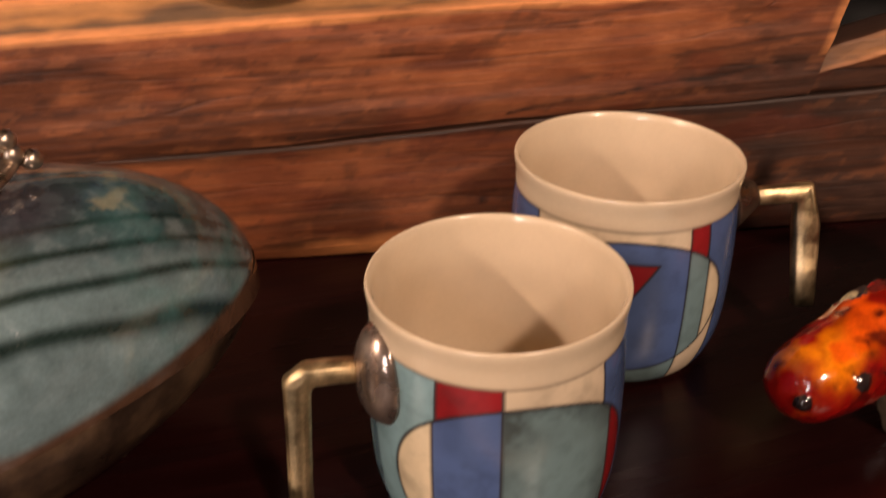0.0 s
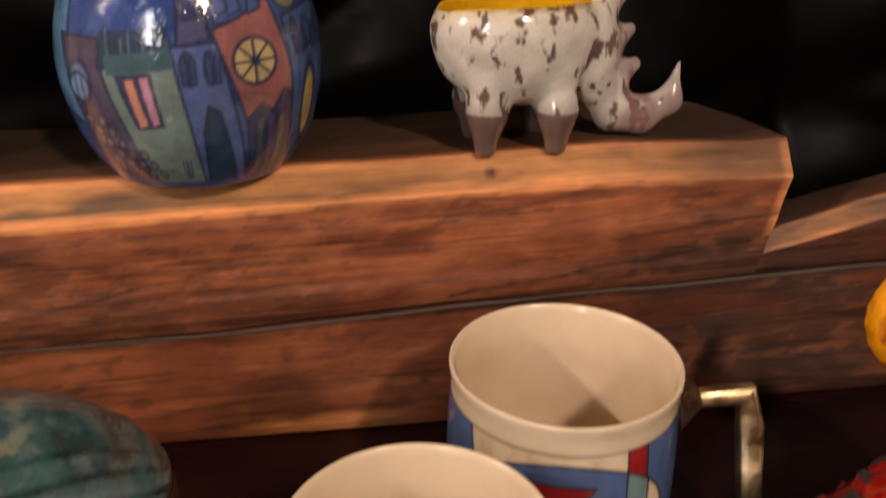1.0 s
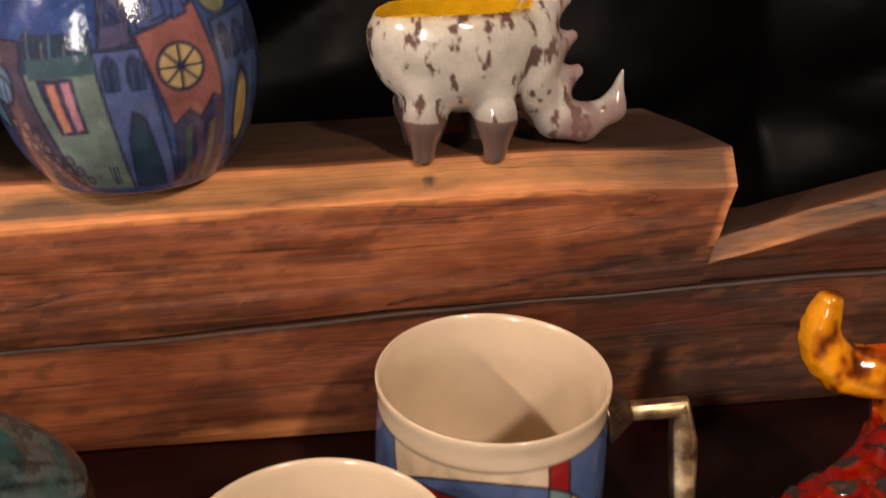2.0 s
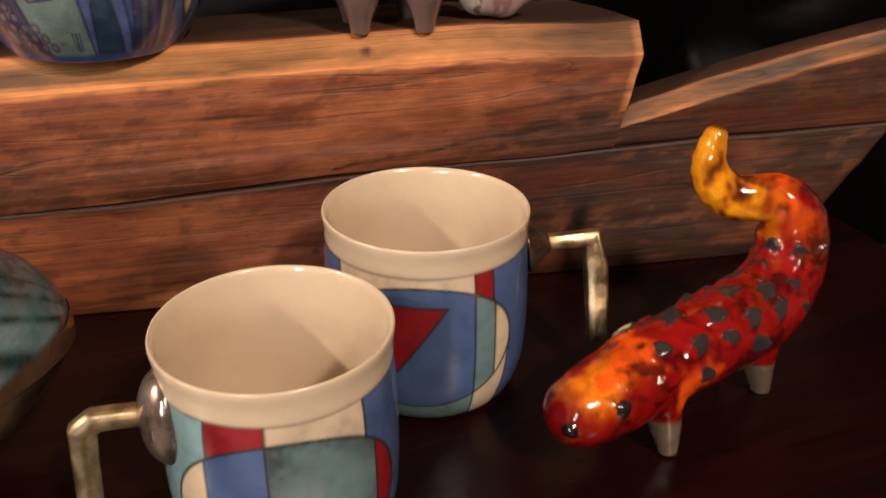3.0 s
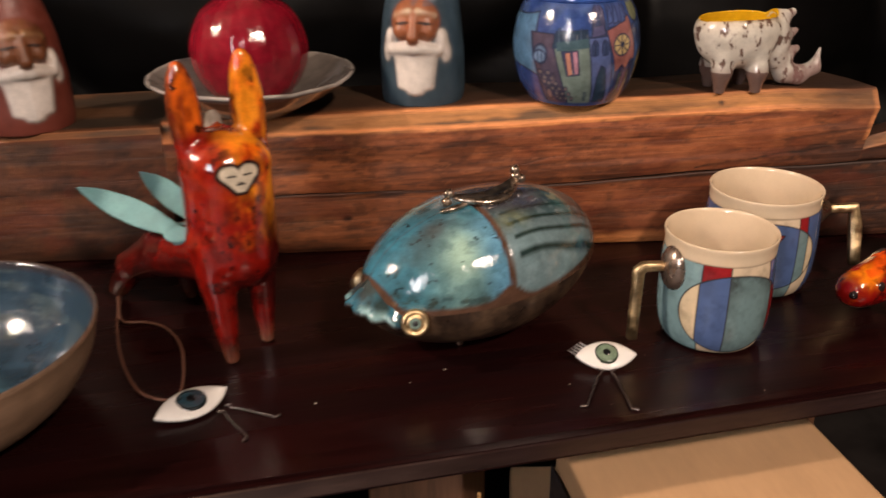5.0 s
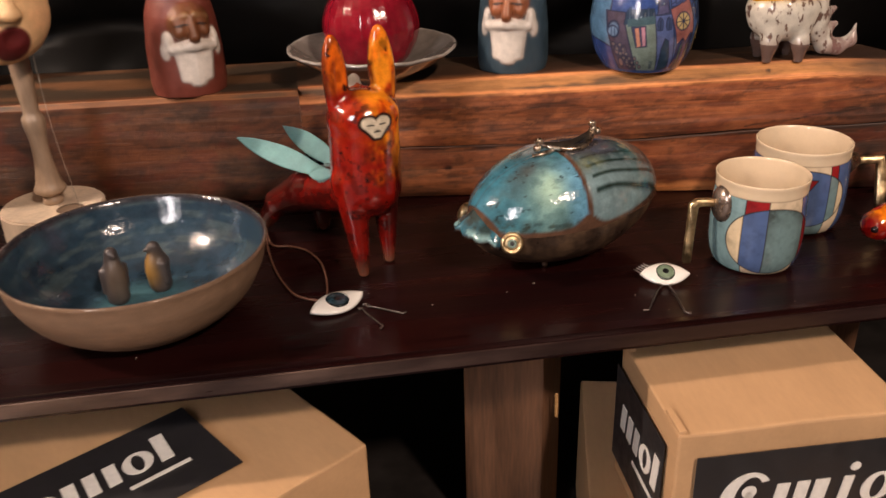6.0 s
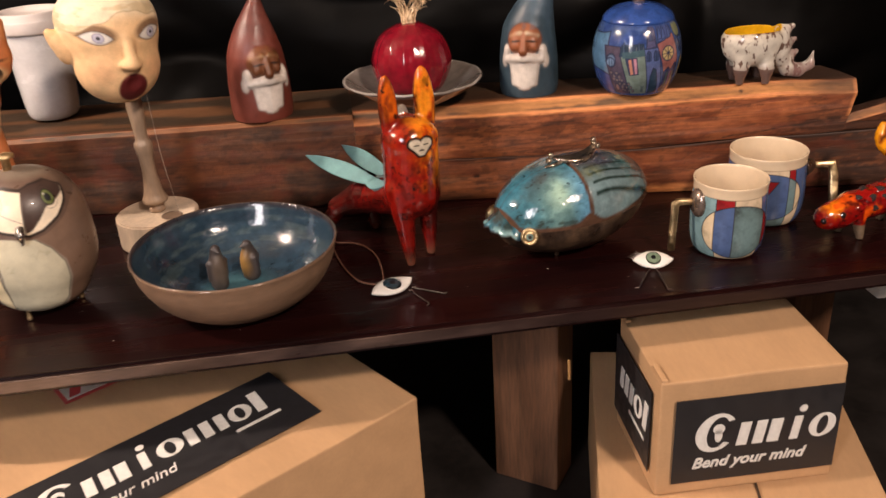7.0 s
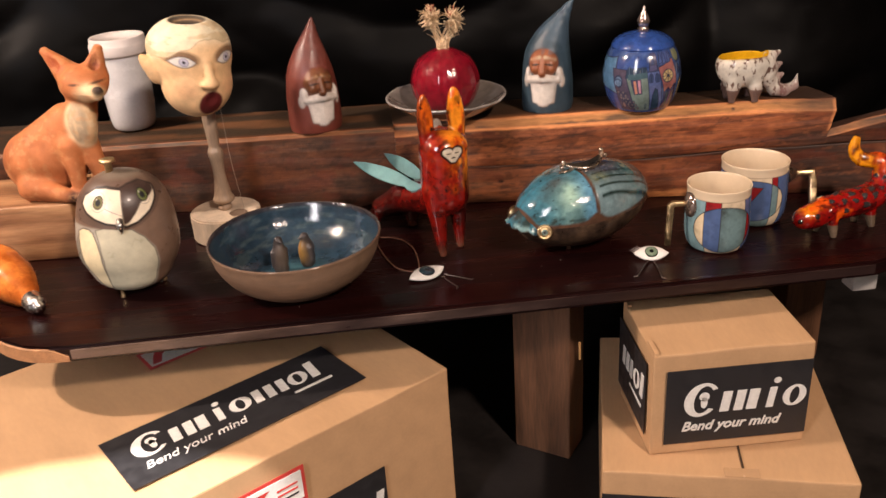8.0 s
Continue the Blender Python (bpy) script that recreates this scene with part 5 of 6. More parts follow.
def mask_head():
    # turned wooden stand
    st = empty("display_stand", pose(-0.348, 0.288, ZB), "turned pale wooden stand with a round drilled base", "stand")
    bm = bmesh.new()
    bmesh.ops.create_cone(bm, cap_ends=True, segments=64, radius1=0.0495, radius2=0.0495, depth=0.038)
    bmesh.ops.translate(bm, vec=(0, 0, 0.019), verts=bm.verts)
    bmesh.ops.bevel(bm, geom=[e for e in bm.edges if abs(e.verts[0].co.z - e.verts[1].co.z) < 1e-6], offset=0.002, segments=2, affect="EDGES")
    part("base", bm, PALEWOOD, st)
    lathe("hole", [(0.0, 0.0386), (0.0115, 0.0386), (0.0128, 0.0392), (0.0115, 0.0396)], surface("hole_wood", (0.15, 0.1, 0.065), 0.7), st, "shallow drilled hollow", 32, 8, None, 0, False).matrix_basis = pose(0.021, -0.02, -0.0003)
    o = lathe("stem", [(0.0, 0.037), (0.009, 0.038), (0.0095, 0.0435), (0.007, 0.046), (0.0135, 0.05), (0.0155, 0.054), (0.012, 0.062), (0.0085, 0.085), (0.0085, 0.105), (0.0105, 0.118), (0.0105, 0.125), (0.0075, 0.132), (0.0085, 0.15), (0.0095, 0.172), (0.0095, 0.20)], surface("stem_wood", (0.33, 0.23, 0.155), 0.5, var=0.25, scale=40, bump=0.2, bump_scale=140, stretch=(1, 1, 0.25)), st, "", 32, 70)
    o.matrix_basis = pose(0.001, 0.002, 0, -1, -0.6, 0)
    # painted head
    S, H, D = lin(230, 190, 142), lin(228, 214, 184), lin(70, 44, 34)
    comps = [ell((0, 0, 0.012), (0.052, 0.053, 0.046), S), ell((0, -0.012, -0.020), (0.046, 0.042, 0.045), S), cap((0, -0.050, 0.014), (0, -0.061, -0.011), 0.005, 0.0072, S), ell((0.006, -0.057, -0.0125), (0.005, 0.006, 0.004), S), ell((-0.006, -0.057, -0.0125), (0.005, 0.006, 0.004), S),
             ell((-0.053, 0.002, 0.000), (0.008, 0.011, 0.019), S, 0, 0, -16), ell((-0.059, 0.006, 0.010), (0.006, 0.008, 0.012), S, 0, 0, -25),
             ell((0, 0.006, 0.026), (0.0535, 0.0525, 0.037), H)]
    cut = [ell((0, 0.0, 0.072), (0.031, 0.031, 0.020), lin(66, 58, 50)), ell((0.003, -0.0585, -0.040), (0.0142, 0.0105, 0.0148), lin(88, 26, 26))]

    def paint(V, c):
        front = V[:, 1] < -0.015
        for s in (-1, 1):
            ex, ez = s * 0.0285, 0.0165
            x, z = (V[:, 0] - ex), V[:, 2] - ez - 0.10 * (V[:, 0] - ex) * s
            c = blend(c, soft(np.hypot(x / 0.0185, (z - 0.004) / 0.0095) - 1, 0.4) * front * 0.85, lin(100, 70, 50))
            al = np.hypot(x / 0.0138, z / (0.0064 * np.clip(1 - (x / 0.0148) ** 2, 0.05, 1) ** 0.5)) - 1
            c = blend(c, soft(al - 0.16, 0.25) * front, lin(60, 44, 38))
            c = blend(c, soft(al, 0.25) * front, lin(214, 208, 200))
            d = np.hypot(x - 0.001, z)
            c = blend(c, soft(d - 0.0052, 0.001) * soft(al, 0.25) * front, lin(120, 116, 140))
            c = blend(c, soft(d - 0.0045, 0.001) * soft(al, 0.25) * front, lin(186, 182, 198))
            c = blend(c, soft(d - 0.0019, 0.001) * front, lin(44, 40, 46))
            c = blend(c, soft(np.hypot(V[:, 0] - s * 0.028, (V[:, 2] + 0.02)) - 0.012, 0.012) * front * 0.25, lin(196, 120, 88))
            c = blend(c, soft(np.abs(np.hypot((V[:, 0] - s * 0.004) / 0.034, (V[:, 2] - 0.016) / 0.018) - 1) - 0.05, 0.06) * front * (V[:, 2] > 0.024) * (V[:, 0] * s > 0.004) * 0.0, D)
        dm = np.hypot((V[:, 0] - 0.002) / 0.0155, (V[:, 2] + 0.040) / 0.0165) - 1
        c = blend(c, soft(np.abs(dm) - 0.06, 0.08) * front * 0.7, lin(120, 60, 50))
        c = blend(c, soft(dm + 0.02, 0.06) * front, lin(92, 28, 28))
        c = blend(c, soft(np.hypot((V[:, 0]) / 0.012, (V[:, 2] + 0.017) / 0.004) - 1, 0.6) * front * 0.45, lin(150, 104, 62))
        # swept hair above a thin parting line
        hl = V[:, 2] - np.where(V[:, 0] < 0.004, 0.0425 + 0.42 * (V[:, 0] - 0.004), 0.0425 - 0.26 * (V[:, 0] - 0.004)) + 0.0012 * np.sin(V[:, 0] * 260)
        c = blend(c, soft(-hl, 0.002) * front * 0.9, H)
        c = blend(c, soft(-hl, 0.002) * (c[:, 0] > 0.3) * np.clip((fbm(V * np.array([0.5, 0.5, 2.2]), 70, 6) - 0.5) * 5, 0, 0.5), lin(196, 164, 112))
        c = blend(c, soft(np.abs(hl) - 0.0005, 0.0012) * front * 0.6, lin(150, 116, 78))
        n = fbm(V, 80, 3)
        return c * (0.86 + 0.28 * n)[:, None]
    ob = skin("head_sculpture", comps, (-0.08, -0.08, -0.07), (0.07, 0.066, 0.075), 0.00125, MATTE, k=0.006, carve=cut, paint=paint, blur=0.0009)
    thing(ob, pose(-0.354, 0.270, 0.601, 4, 3, 31), "pale painted hollow head sculpture with open mouth on a wooden stand", "sculpture")
    tube("thread", [(-0.326, 0.262, 0.545), (-0.324, 0.262, 0.47), (-0.318, 0.27, 0.389)], [0.00025, 0.00025], surface("pale_thread", (0.32, 0.27, 0.22), 0.6), st, "thin pale thread").matrix_parent_inverse = st.matrix_world.inverted()


mask_head()


def sitting_fox():
    O, Wh, Dk = lin(190, 116, 70), lin(224, 194, 152), lin(54, 40, 36)
    comps = [ell((-0.036, 0.006, 0.040), (0.052, 0.036, 0.044), O), cap((-0.05, 0.006, 0.05), (0.004, 0.0, 0.095), 0.036, 0.026, O), cap((-0.02, 0.0, 0.055), (0.024, -0.006, 0.105), 0.036, 0.020, O), cap((0.024, -0.006, 0.105), (0.038, -0.012, 0.142), 0.019, 0.019, O), ell((0.040, -0.014, 0.147), (0.030, 0.028, 0.024), O),
             cap((0.045, -0.030, 0.142), (0.062, -0.046, 0.139), 0.0140, 0.0080, Wh), ell((0.0662, -0.0515, 0.1450), (0.0054, 0.0050, 0.0044), Dk), ell((0.030, -0.024, 0.098), (0.018, 0.016, 0.03), Wh), ell((0.052, -0.026, 0.138), (0.014, 0.014, 0.009), Wh),
             cap((0.022, 0.000, 0.155), (-0.003, 0.004, 0.187), 0.0185, 0.0060, O), cap((0.054, -0.008, 0.158), (0.063, -0.004, 0.187), 0.0165, 0.0060, O),
             cap((0.028, -0.016, 0.07), (0.042, -0.022, 0.006), 0.014, 0.008, O), cap((0.008, -0.026, 0.07), (0.012, -0.034, 0.006), 0.014, 0.008, O), cap((-0.05, -0.02, 0.018), (-0.006, -0.038, 0.008), 0.02, 0.009, O), cap((-0.006, -0.038, 0.006), (0.012, -0.042, 0.005), 0.008, 0.006, Dk),
             cap((0.042, -0.022, 0.006), (0.050, -0.028, 0.005), 0.008, 0.006, Dk)]
    cut = [ell((0.004, -0.012, 0.178), (0.0085, 0.008, 0.016), lin(160, 80, 44), 0, 0, -35), ell((0.061, -0.020, 0.178), (0.0075, 0.008, 0.015), lin(128, 64, 38), 0, 0, 15)]

    def paint(V, c):
        for a, b, cc in ((0.036, 0.152, -0.034), (0.062, 0.152, -0.024)):
            d = np.hypot((V[:, 0] - a) / 0.007, (V[:, 2] - b) / 0.0016) - 1
            c = blend(c, soft(d, 0.8) * (V[:, 1] < -0.012) * 0.8, Dk)
        n, n2 = fbm(V * np.array([1, 1, 0.5]), 70, 3), fbm(V, 26, 6)
        mark = np.hypot((V[:, 0] - 0.028) / 0.012, (V[:, 2] - 0.102) / 0.026) - 1
        c = blend(c, soft(mark, 0.3) * (V[:, 1] < -0.02) * np.clip((n - 0.45) * 5, 0, 0.5), lin(140, 122, 108))
        c = blend(c, np.clip((n2 - 0.50) * 3.5, 0, 0.6) * (V[:, 2] < 0.14), lin(140, 78, 42))
        c = blend(c, np.clip((fbm(V, 120, 14) - 0.55) * 5, 0, 0.35), lin(206, 150, 98))
        return c * (0.74 + 0.5 * n)[:, None]
    ob = skin("fox_figurine", comps, (-0.096, -0.06, -0.002), (0.092, 0.05, 0.206), 0.0014, MATTE, k=0.0075, carve=cut, paint=paint, rough=0.0012, floor=0.0)
    thing(ob, pose(-0.543, 0.300, 0.4325, 0, 0, 0) @ Matrix.Diagonal((1.06, 1.06, 1.04, 1)), "orange-brown sitting fox figurine on a wood block", "figurine")


sitting_fox()


def owl():
    top = empty("owl_jar", pose(-0.4515, 0.144, ZB) @ Matrix.Diagonal((1.055, 1.055, 1.01, 1)), "grey and cream ceramic owl jar with small brass feet and knob", "jar")
    G, GB, CR = lin(150, 146, 132), lin(104, 88, 76), lin(214, 202, 168)
    comps = [ell((0, 0, 0.060), (0.0585, 0.0545, 0.056), G), ell((0, -0.004, 0.024), (0.042, 0.040, 0.022), G), ell((0, 0.001, 0.108), (0.0515, 0.047, 0.046), GB), ell((0, 0.004, 0.085), (0.055, 0.051, 0.05), G)]

    def paint(V, c):
        x, y, z = V.T
        th = np.degrees(np.arctan2(x, -y))
        u = th * 0.0009
        area = lambda pts: poly_dist(u, z, [(a * 0.0009, b) for a, b in pts])
        brown, line = lin(122, 98, 82), lin(44, 34, 30)
        c = np.tile(np.array(lin(172, 164, 150)), (len(V), 1))
        # brown back and flank, grey shoulder
        c = blend(c, soft(-area([(-200, 0.097), (-58, 0.097), (6, 0.0957), (21, 0.084), (32, 0.068), (36, 0.047), (34, 0.0), (-62, 0.0), (-75, 0.03), (-82, 0.06), (-85, 0.09), (-95, 0.1)]), 0.003), brown)
        belly = area([(-40, 0.0945), (-28, 0.0975), (-10, 0.0975), (7, 0.0945), (21, 0.0835), (31, 0.067), (34, 0.047), (33, 0.024), (26, 0.012), (5, 0.004), (-30, 0.008), (-33, 0.02), (-31, 0.057), (-35, 0.078)])
        c = fill(c, belly, lin(196, 190, 166), line, 0.0012, 0.0007)
        wing = area([(-70, 0.089), (-60, 0.0945), (-50, 0.0945), (-44, 0.0905), (-38, 0.078), (-34, 0.064), (-33, 0.04), (-33, 0.016), (-40, 0.012), (-52, 0.022), (-62, 0.04), (-66, 0.062)])
        c = fill(c, wing, lin(232, 216, 176), line, 0.0012, 0.0012)
        wing2 = area([(-70, 0.086), (-66, 0.065), (-62, 0.042), (-66, 0.036), (-76, 0.05), (-80, 0.07)])
        c = fill(c, wing2, lin(130, 126, 112), line, 0.0012, 0.0009)
        head = area([(-90, 0.106), (-58, 0.1005), (-34, 0.0975), (-7, 0.0955), (2, 0.0945), (20, 0.0985), (40, 0.109), (60, 0.124), (90, 0.133), (180, 0.14), (180, 0.2), (-180, 0.2), (-180, 0.112)])
        c = blend(c, soft(head, 0.0015), lin(100, 80, 68))
        c = blend(c, soft(0.149 - z, 0.004) * 0.6, lin(128, 118, 104))
        disc = [(-3, 0.1405), (-30, 0.1425), (-51, 0.1411), (-66, 0.1325), (-66, 0.123), (-54, 0.1135), (-40, 0.1073), (-25, 0.1029), (-7, 0.1005), (2, 0.0985), (17, 0.1022), (36, 0.1125), (52, 0.1257), (62, 0.1385), (46, 0.1455), (14, 0.1439)]
        d = area(disc)
        pale = lin(238, 222, 196)
        c = fill(c, d, pale, line, 0.0012, 0.0028)
        dark = area([(-2, 0.142), (-2, 0.1246), (-1, 0.101), (6, 0.1035), (16, 0.113), (26, 0.1235), (40, 0.1275), (56, 0.1335), (60, 0.1385), (46, 0.1455), (14, 0.1439)])
        c = blend(c, soft(dark, 0.0014) * soft(d, 0.001), lin(66, 50, 44))
        c = blend(c, soft(np.abs(u + 0.0014) - 0.0004, 0.0008) * soft(d, 0.001), line)
        c = blend(c, soft(np.abs(z - 0.1205 + 0.00038 * (th + 26)) - 0.0003, 0.0008) * (th > -26) * (th < -3), lin(120, 96, 84))
        for a, ez, iris in ((-37, 0.1268, lin(122, 114, 72)), (33, 0.1318, lin(106, 114, 66))):
            e = np.hypot(u - a * 0.0009, z - ez)
            c = blend(c, soft(np.abs(e - 0.0104) - 0.0003, 0.0008) * 0.6, line)
            c = fill(c, e - 0.0070, iris, lin(34, 28, 26), 0.0012, 0.0013)
            c = blend(c, soft(e - 0.0038, 0.0015), (0.012, 0.012, 0.014))
            c = blend(c, soft(np.hypot(u - a * 0.0009 + 0.003, z - ez - 0.0035) - 0.0009, 0.001), lin(210, 205, 195))
        n = fbm(V, 60, 5)
        return c * (0.84 + 0.3 * n)[:, None]
    body = skin("body", comps, (-0.066, -0.064, -0.002), (0.066, 0.064, 0.172), 0.0010, surface("owl_glaze", None, 0.36, var=0.08, scale=90, bump=0.06, bump_scale=160, coat=0.12), top, k=0.012, paint=paint)
    body.matrix_basis = pose(0, 0, 0.0025, 0, 4, 13)
    lathe("knob", [(0.0, 0.152), (0.0042, 0.154), (0.0042, 0.166), (0.0088, 0.168), (0.0088, 0.171), (0.0045, 0.1725), (0.0, 0.173)], BRASS, top, "small brass knob", 24, 24, None, 0, False)
    tube("beak", [(0.0125, -0.0455, 0.1105), (0.0138, -0.0520, 0.1055), (0.0140, -0.0515, 0.095)], [0.0036, 0.0042, 0.0012], STEEL, top, "silver beak", 12, 14)
    for x, y in ((-0.008, -0.031), (0.034, 0.006), (-0.028, 0.022)):
        o = lathe("foot", [(0.0, 0.0), (0.0026, 0.001), (0.0032, 0.003), (0.0026, 0.005), (0.0020, 0.008), (0.0020, 0.016)], BRASS, top, "tiny brass foot", 16, 14)
        o.matrix_basis = pose(x, y, 0)


owl()


def winged_dog():
    R, Og, Tq = lin(134, 20, 11), lin(220, 92, 12), lin(108, 150, 150)
    comps = [cap((0, 0.002, 0.08), (0, 0.0, 0.136), 0.0318, 0.0308, R), ell((0, 0, 0.144), (0.0315, 0.029, 0.022), R), cap((-0.019, -0.004, 0.088), (-0.0185, -0.020, 0.004), 0.0165, 0.0055, R), cap((0.018, 0.004, 0.088), (0.0145, -0.005, 0.004), 0.0155, 0.0055, R),
             cap((0, 0.02, 0.068), (-0.028, 0.075, 0.056), 0.024, 0.021, R), cap((-0.028, 0.075, 0.056), (-0.050, 0.112, 0.034), 0.021, 0.013, R), cap((-0.050, 0.112, 0.032), (-0.060, 0.126, 0.012), 0.012, 0.009, R), cap((-0.012, 0.085, 0.04), (-0.01, 0.098, 0.004), 0.013, 0.007, R),
             ell((-0.0225, 0.0, 0.175), (0.0118, 0.0078, 0.041), Og, 12, 0, -3), ell((0.0205, 0.0, 0.178), (0.0118, 0.0078, 0.041), Og, -12, 0, -2), ell((0.0, 0.014, 0.168), (0.006, 0.006, 0.009), lin(150, 140, 132))]
    cut = [ell((-0.0215, -0.0095, 0.185), (0.0066, 0.0052, 0.024), Og), ell((0.0195, -0.0095, 0.188), (0.0066, 0.0052, 0.024), Og)]

    def paint(V, c):
        x, y, z = V.T
        n, n2 = fbm(V, 45, 4), fbm(V, 95, 9)
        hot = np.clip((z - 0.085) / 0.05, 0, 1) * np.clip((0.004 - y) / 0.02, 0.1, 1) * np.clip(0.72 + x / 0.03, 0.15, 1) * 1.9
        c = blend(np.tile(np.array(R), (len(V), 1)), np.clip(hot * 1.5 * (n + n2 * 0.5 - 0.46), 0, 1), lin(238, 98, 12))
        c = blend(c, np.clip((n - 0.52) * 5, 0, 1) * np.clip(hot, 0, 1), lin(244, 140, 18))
        c = blend(c, np.clip((z - 0.165) / 0.012, 0, 0.8) * (0.4 + n), lin(226, 104, 18))
        rimx = np.abs(np.where(x < 0, x + 0.0225, x - 0.0205))
        c = blend(c, np.clip((rimx - 0.0072) / 0.003, 0, 1) * np.clip((z - 0.16) / 0.01, 0, 1) * 0.8, lin(86, 32, 14))
        c = blend(c, np.clip((n2 - 0.52) * 4, 0, 0.6), lin(58, 16, 12))
        n4 = fbm(V, 170, 19)
        c = blend(c, np.clip((fbm(V * np.array([1, 1, 0.6]), 80, 31) - 0.53) * 6, 0, 0.55), lin(96, 12, 8))
        c = blend(c, np.clip((n4 - 0.62) * 8, 0, 0.7), lin(40, 10, 8))
        c = blend(c, np.clip((n4 - 0.60) * 9, 0, 0.85) * np.clip((z - 0.15) / 0.02, 0, 1), lin(44, 14, 8))
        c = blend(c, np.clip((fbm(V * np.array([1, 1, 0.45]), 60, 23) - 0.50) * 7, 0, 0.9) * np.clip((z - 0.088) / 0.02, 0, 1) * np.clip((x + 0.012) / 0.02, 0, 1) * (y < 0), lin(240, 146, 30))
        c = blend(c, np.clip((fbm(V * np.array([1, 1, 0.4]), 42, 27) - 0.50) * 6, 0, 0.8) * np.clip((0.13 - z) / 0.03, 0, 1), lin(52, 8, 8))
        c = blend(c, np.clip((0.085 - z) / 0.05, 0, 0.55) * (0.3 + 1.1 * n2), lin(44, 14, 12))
        c = blend(c, np.clip(1 - z / 0.02, 0, 1), lin(96, 60, 44))
        # pale heart with a tiny face
        hx, hz = (x + 0.0008) / 0.0130, (z - 0.1408) / 0.0102
        d = np.where(hz > 0, np.hypot(np.abs(hx) - 0.5, np.clip(hz - 0.2, 0, 9)) - 0.52, poly_dist(hx, hz, [(-1.0, 0.1), (1.0, 0.1), (0, -1.05)]))
        d = np.minimum(np.hypot(np.abs(hx) - 0.48, hz - 0.28) - 0.52, poly_dist(hx, hz, [(-0.96, 0.12), (-0.3, 0.4), (0.3, 0.4), (0.96, 0.12), (0.2, -0.95), (-0.2, -0.95)]))
        fr = y < -0.015
        c = blend(c, soft(d - 0.24, 0.15) * fr, lin(40, 22, 18))
        c = blend(c, soft(d, 0.12) * fr, lin(206, 192, 170))
        for s in (-1, 1):
            c = blend(c, soft(np.hypot((hx - s * 0.42) / 0.26, (hz - 0.18) / 0.1) - 1, 0.4) * fr, INK)
        c = blend(c, soft(np.hypot(hx / 0.26, (hz + 0.38) / 0.1) - 1, 0.4) * fr, INK)
        return c
    # wings belong to the same piece of clay
    for a, b in (((-0.024, 0.036, 0.082), (-0.0736, 0.131, 0.098)), ((-0.004, 0.052, 0.082), (-0.0243, 0.1408, 0.098)), ((-0.022, 0.030, 0.084), (-0.036, 0.046, 0.080))):
        m = [(p + q) / 2 for p, q in zip(a, b)]
        v = Vector(b) - Vector(a)
        ax = np.array(v.normalized())
        side = np.cross((0, 0, 1), ax)
        side /= np.linalg.norm(side)
        nrm = np.cross(ax, side)
        across = side * math.cos(radians(52)) - nrm * math.sin(radians(52))
        comps.append(leaf(m, ax, across, np.cross(ax, across), v.length * 0.56, 0.0098 if v.length > 0.04 else 0.006, 0.0014, Tq))

    wing_mask = []

    def paint2(V, c):
        g = paint(V, c)
        teal = (c[:, 2] > 0.16) & (V[:, 2] < 0.13)
        wing_mask.append(teal)
        n = fbm(V, 110, 3)[:, None]
        grey = (c[:, 2] > 0.16) & (V[:, 2] > 0.155) & (V[:, 1] > 0.008)
        g = np.where(grey[:, None], np.array(lin(140, 130, 120)), g)
        return np.where(teal[:, None], np.array(Tq) * (0.85 + 0.25 * n), g)
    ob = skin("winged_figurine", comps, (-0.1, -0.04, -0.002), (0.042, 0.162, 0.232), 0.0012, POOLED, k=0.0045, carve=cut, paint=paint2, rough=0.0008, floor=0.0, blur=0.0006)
    ob.data.materials.append(MATTE)
    for f in ob.data.polygons:
        f.material_index = int(wing_mask[0][f.vertices[0]])
    thing(ob, pose(-0.040, 0.163, ZB, 0, 0, 20), "glossy red-orange winged figurine with pale heart and turquoise wings", "figurine")


winged_dog()


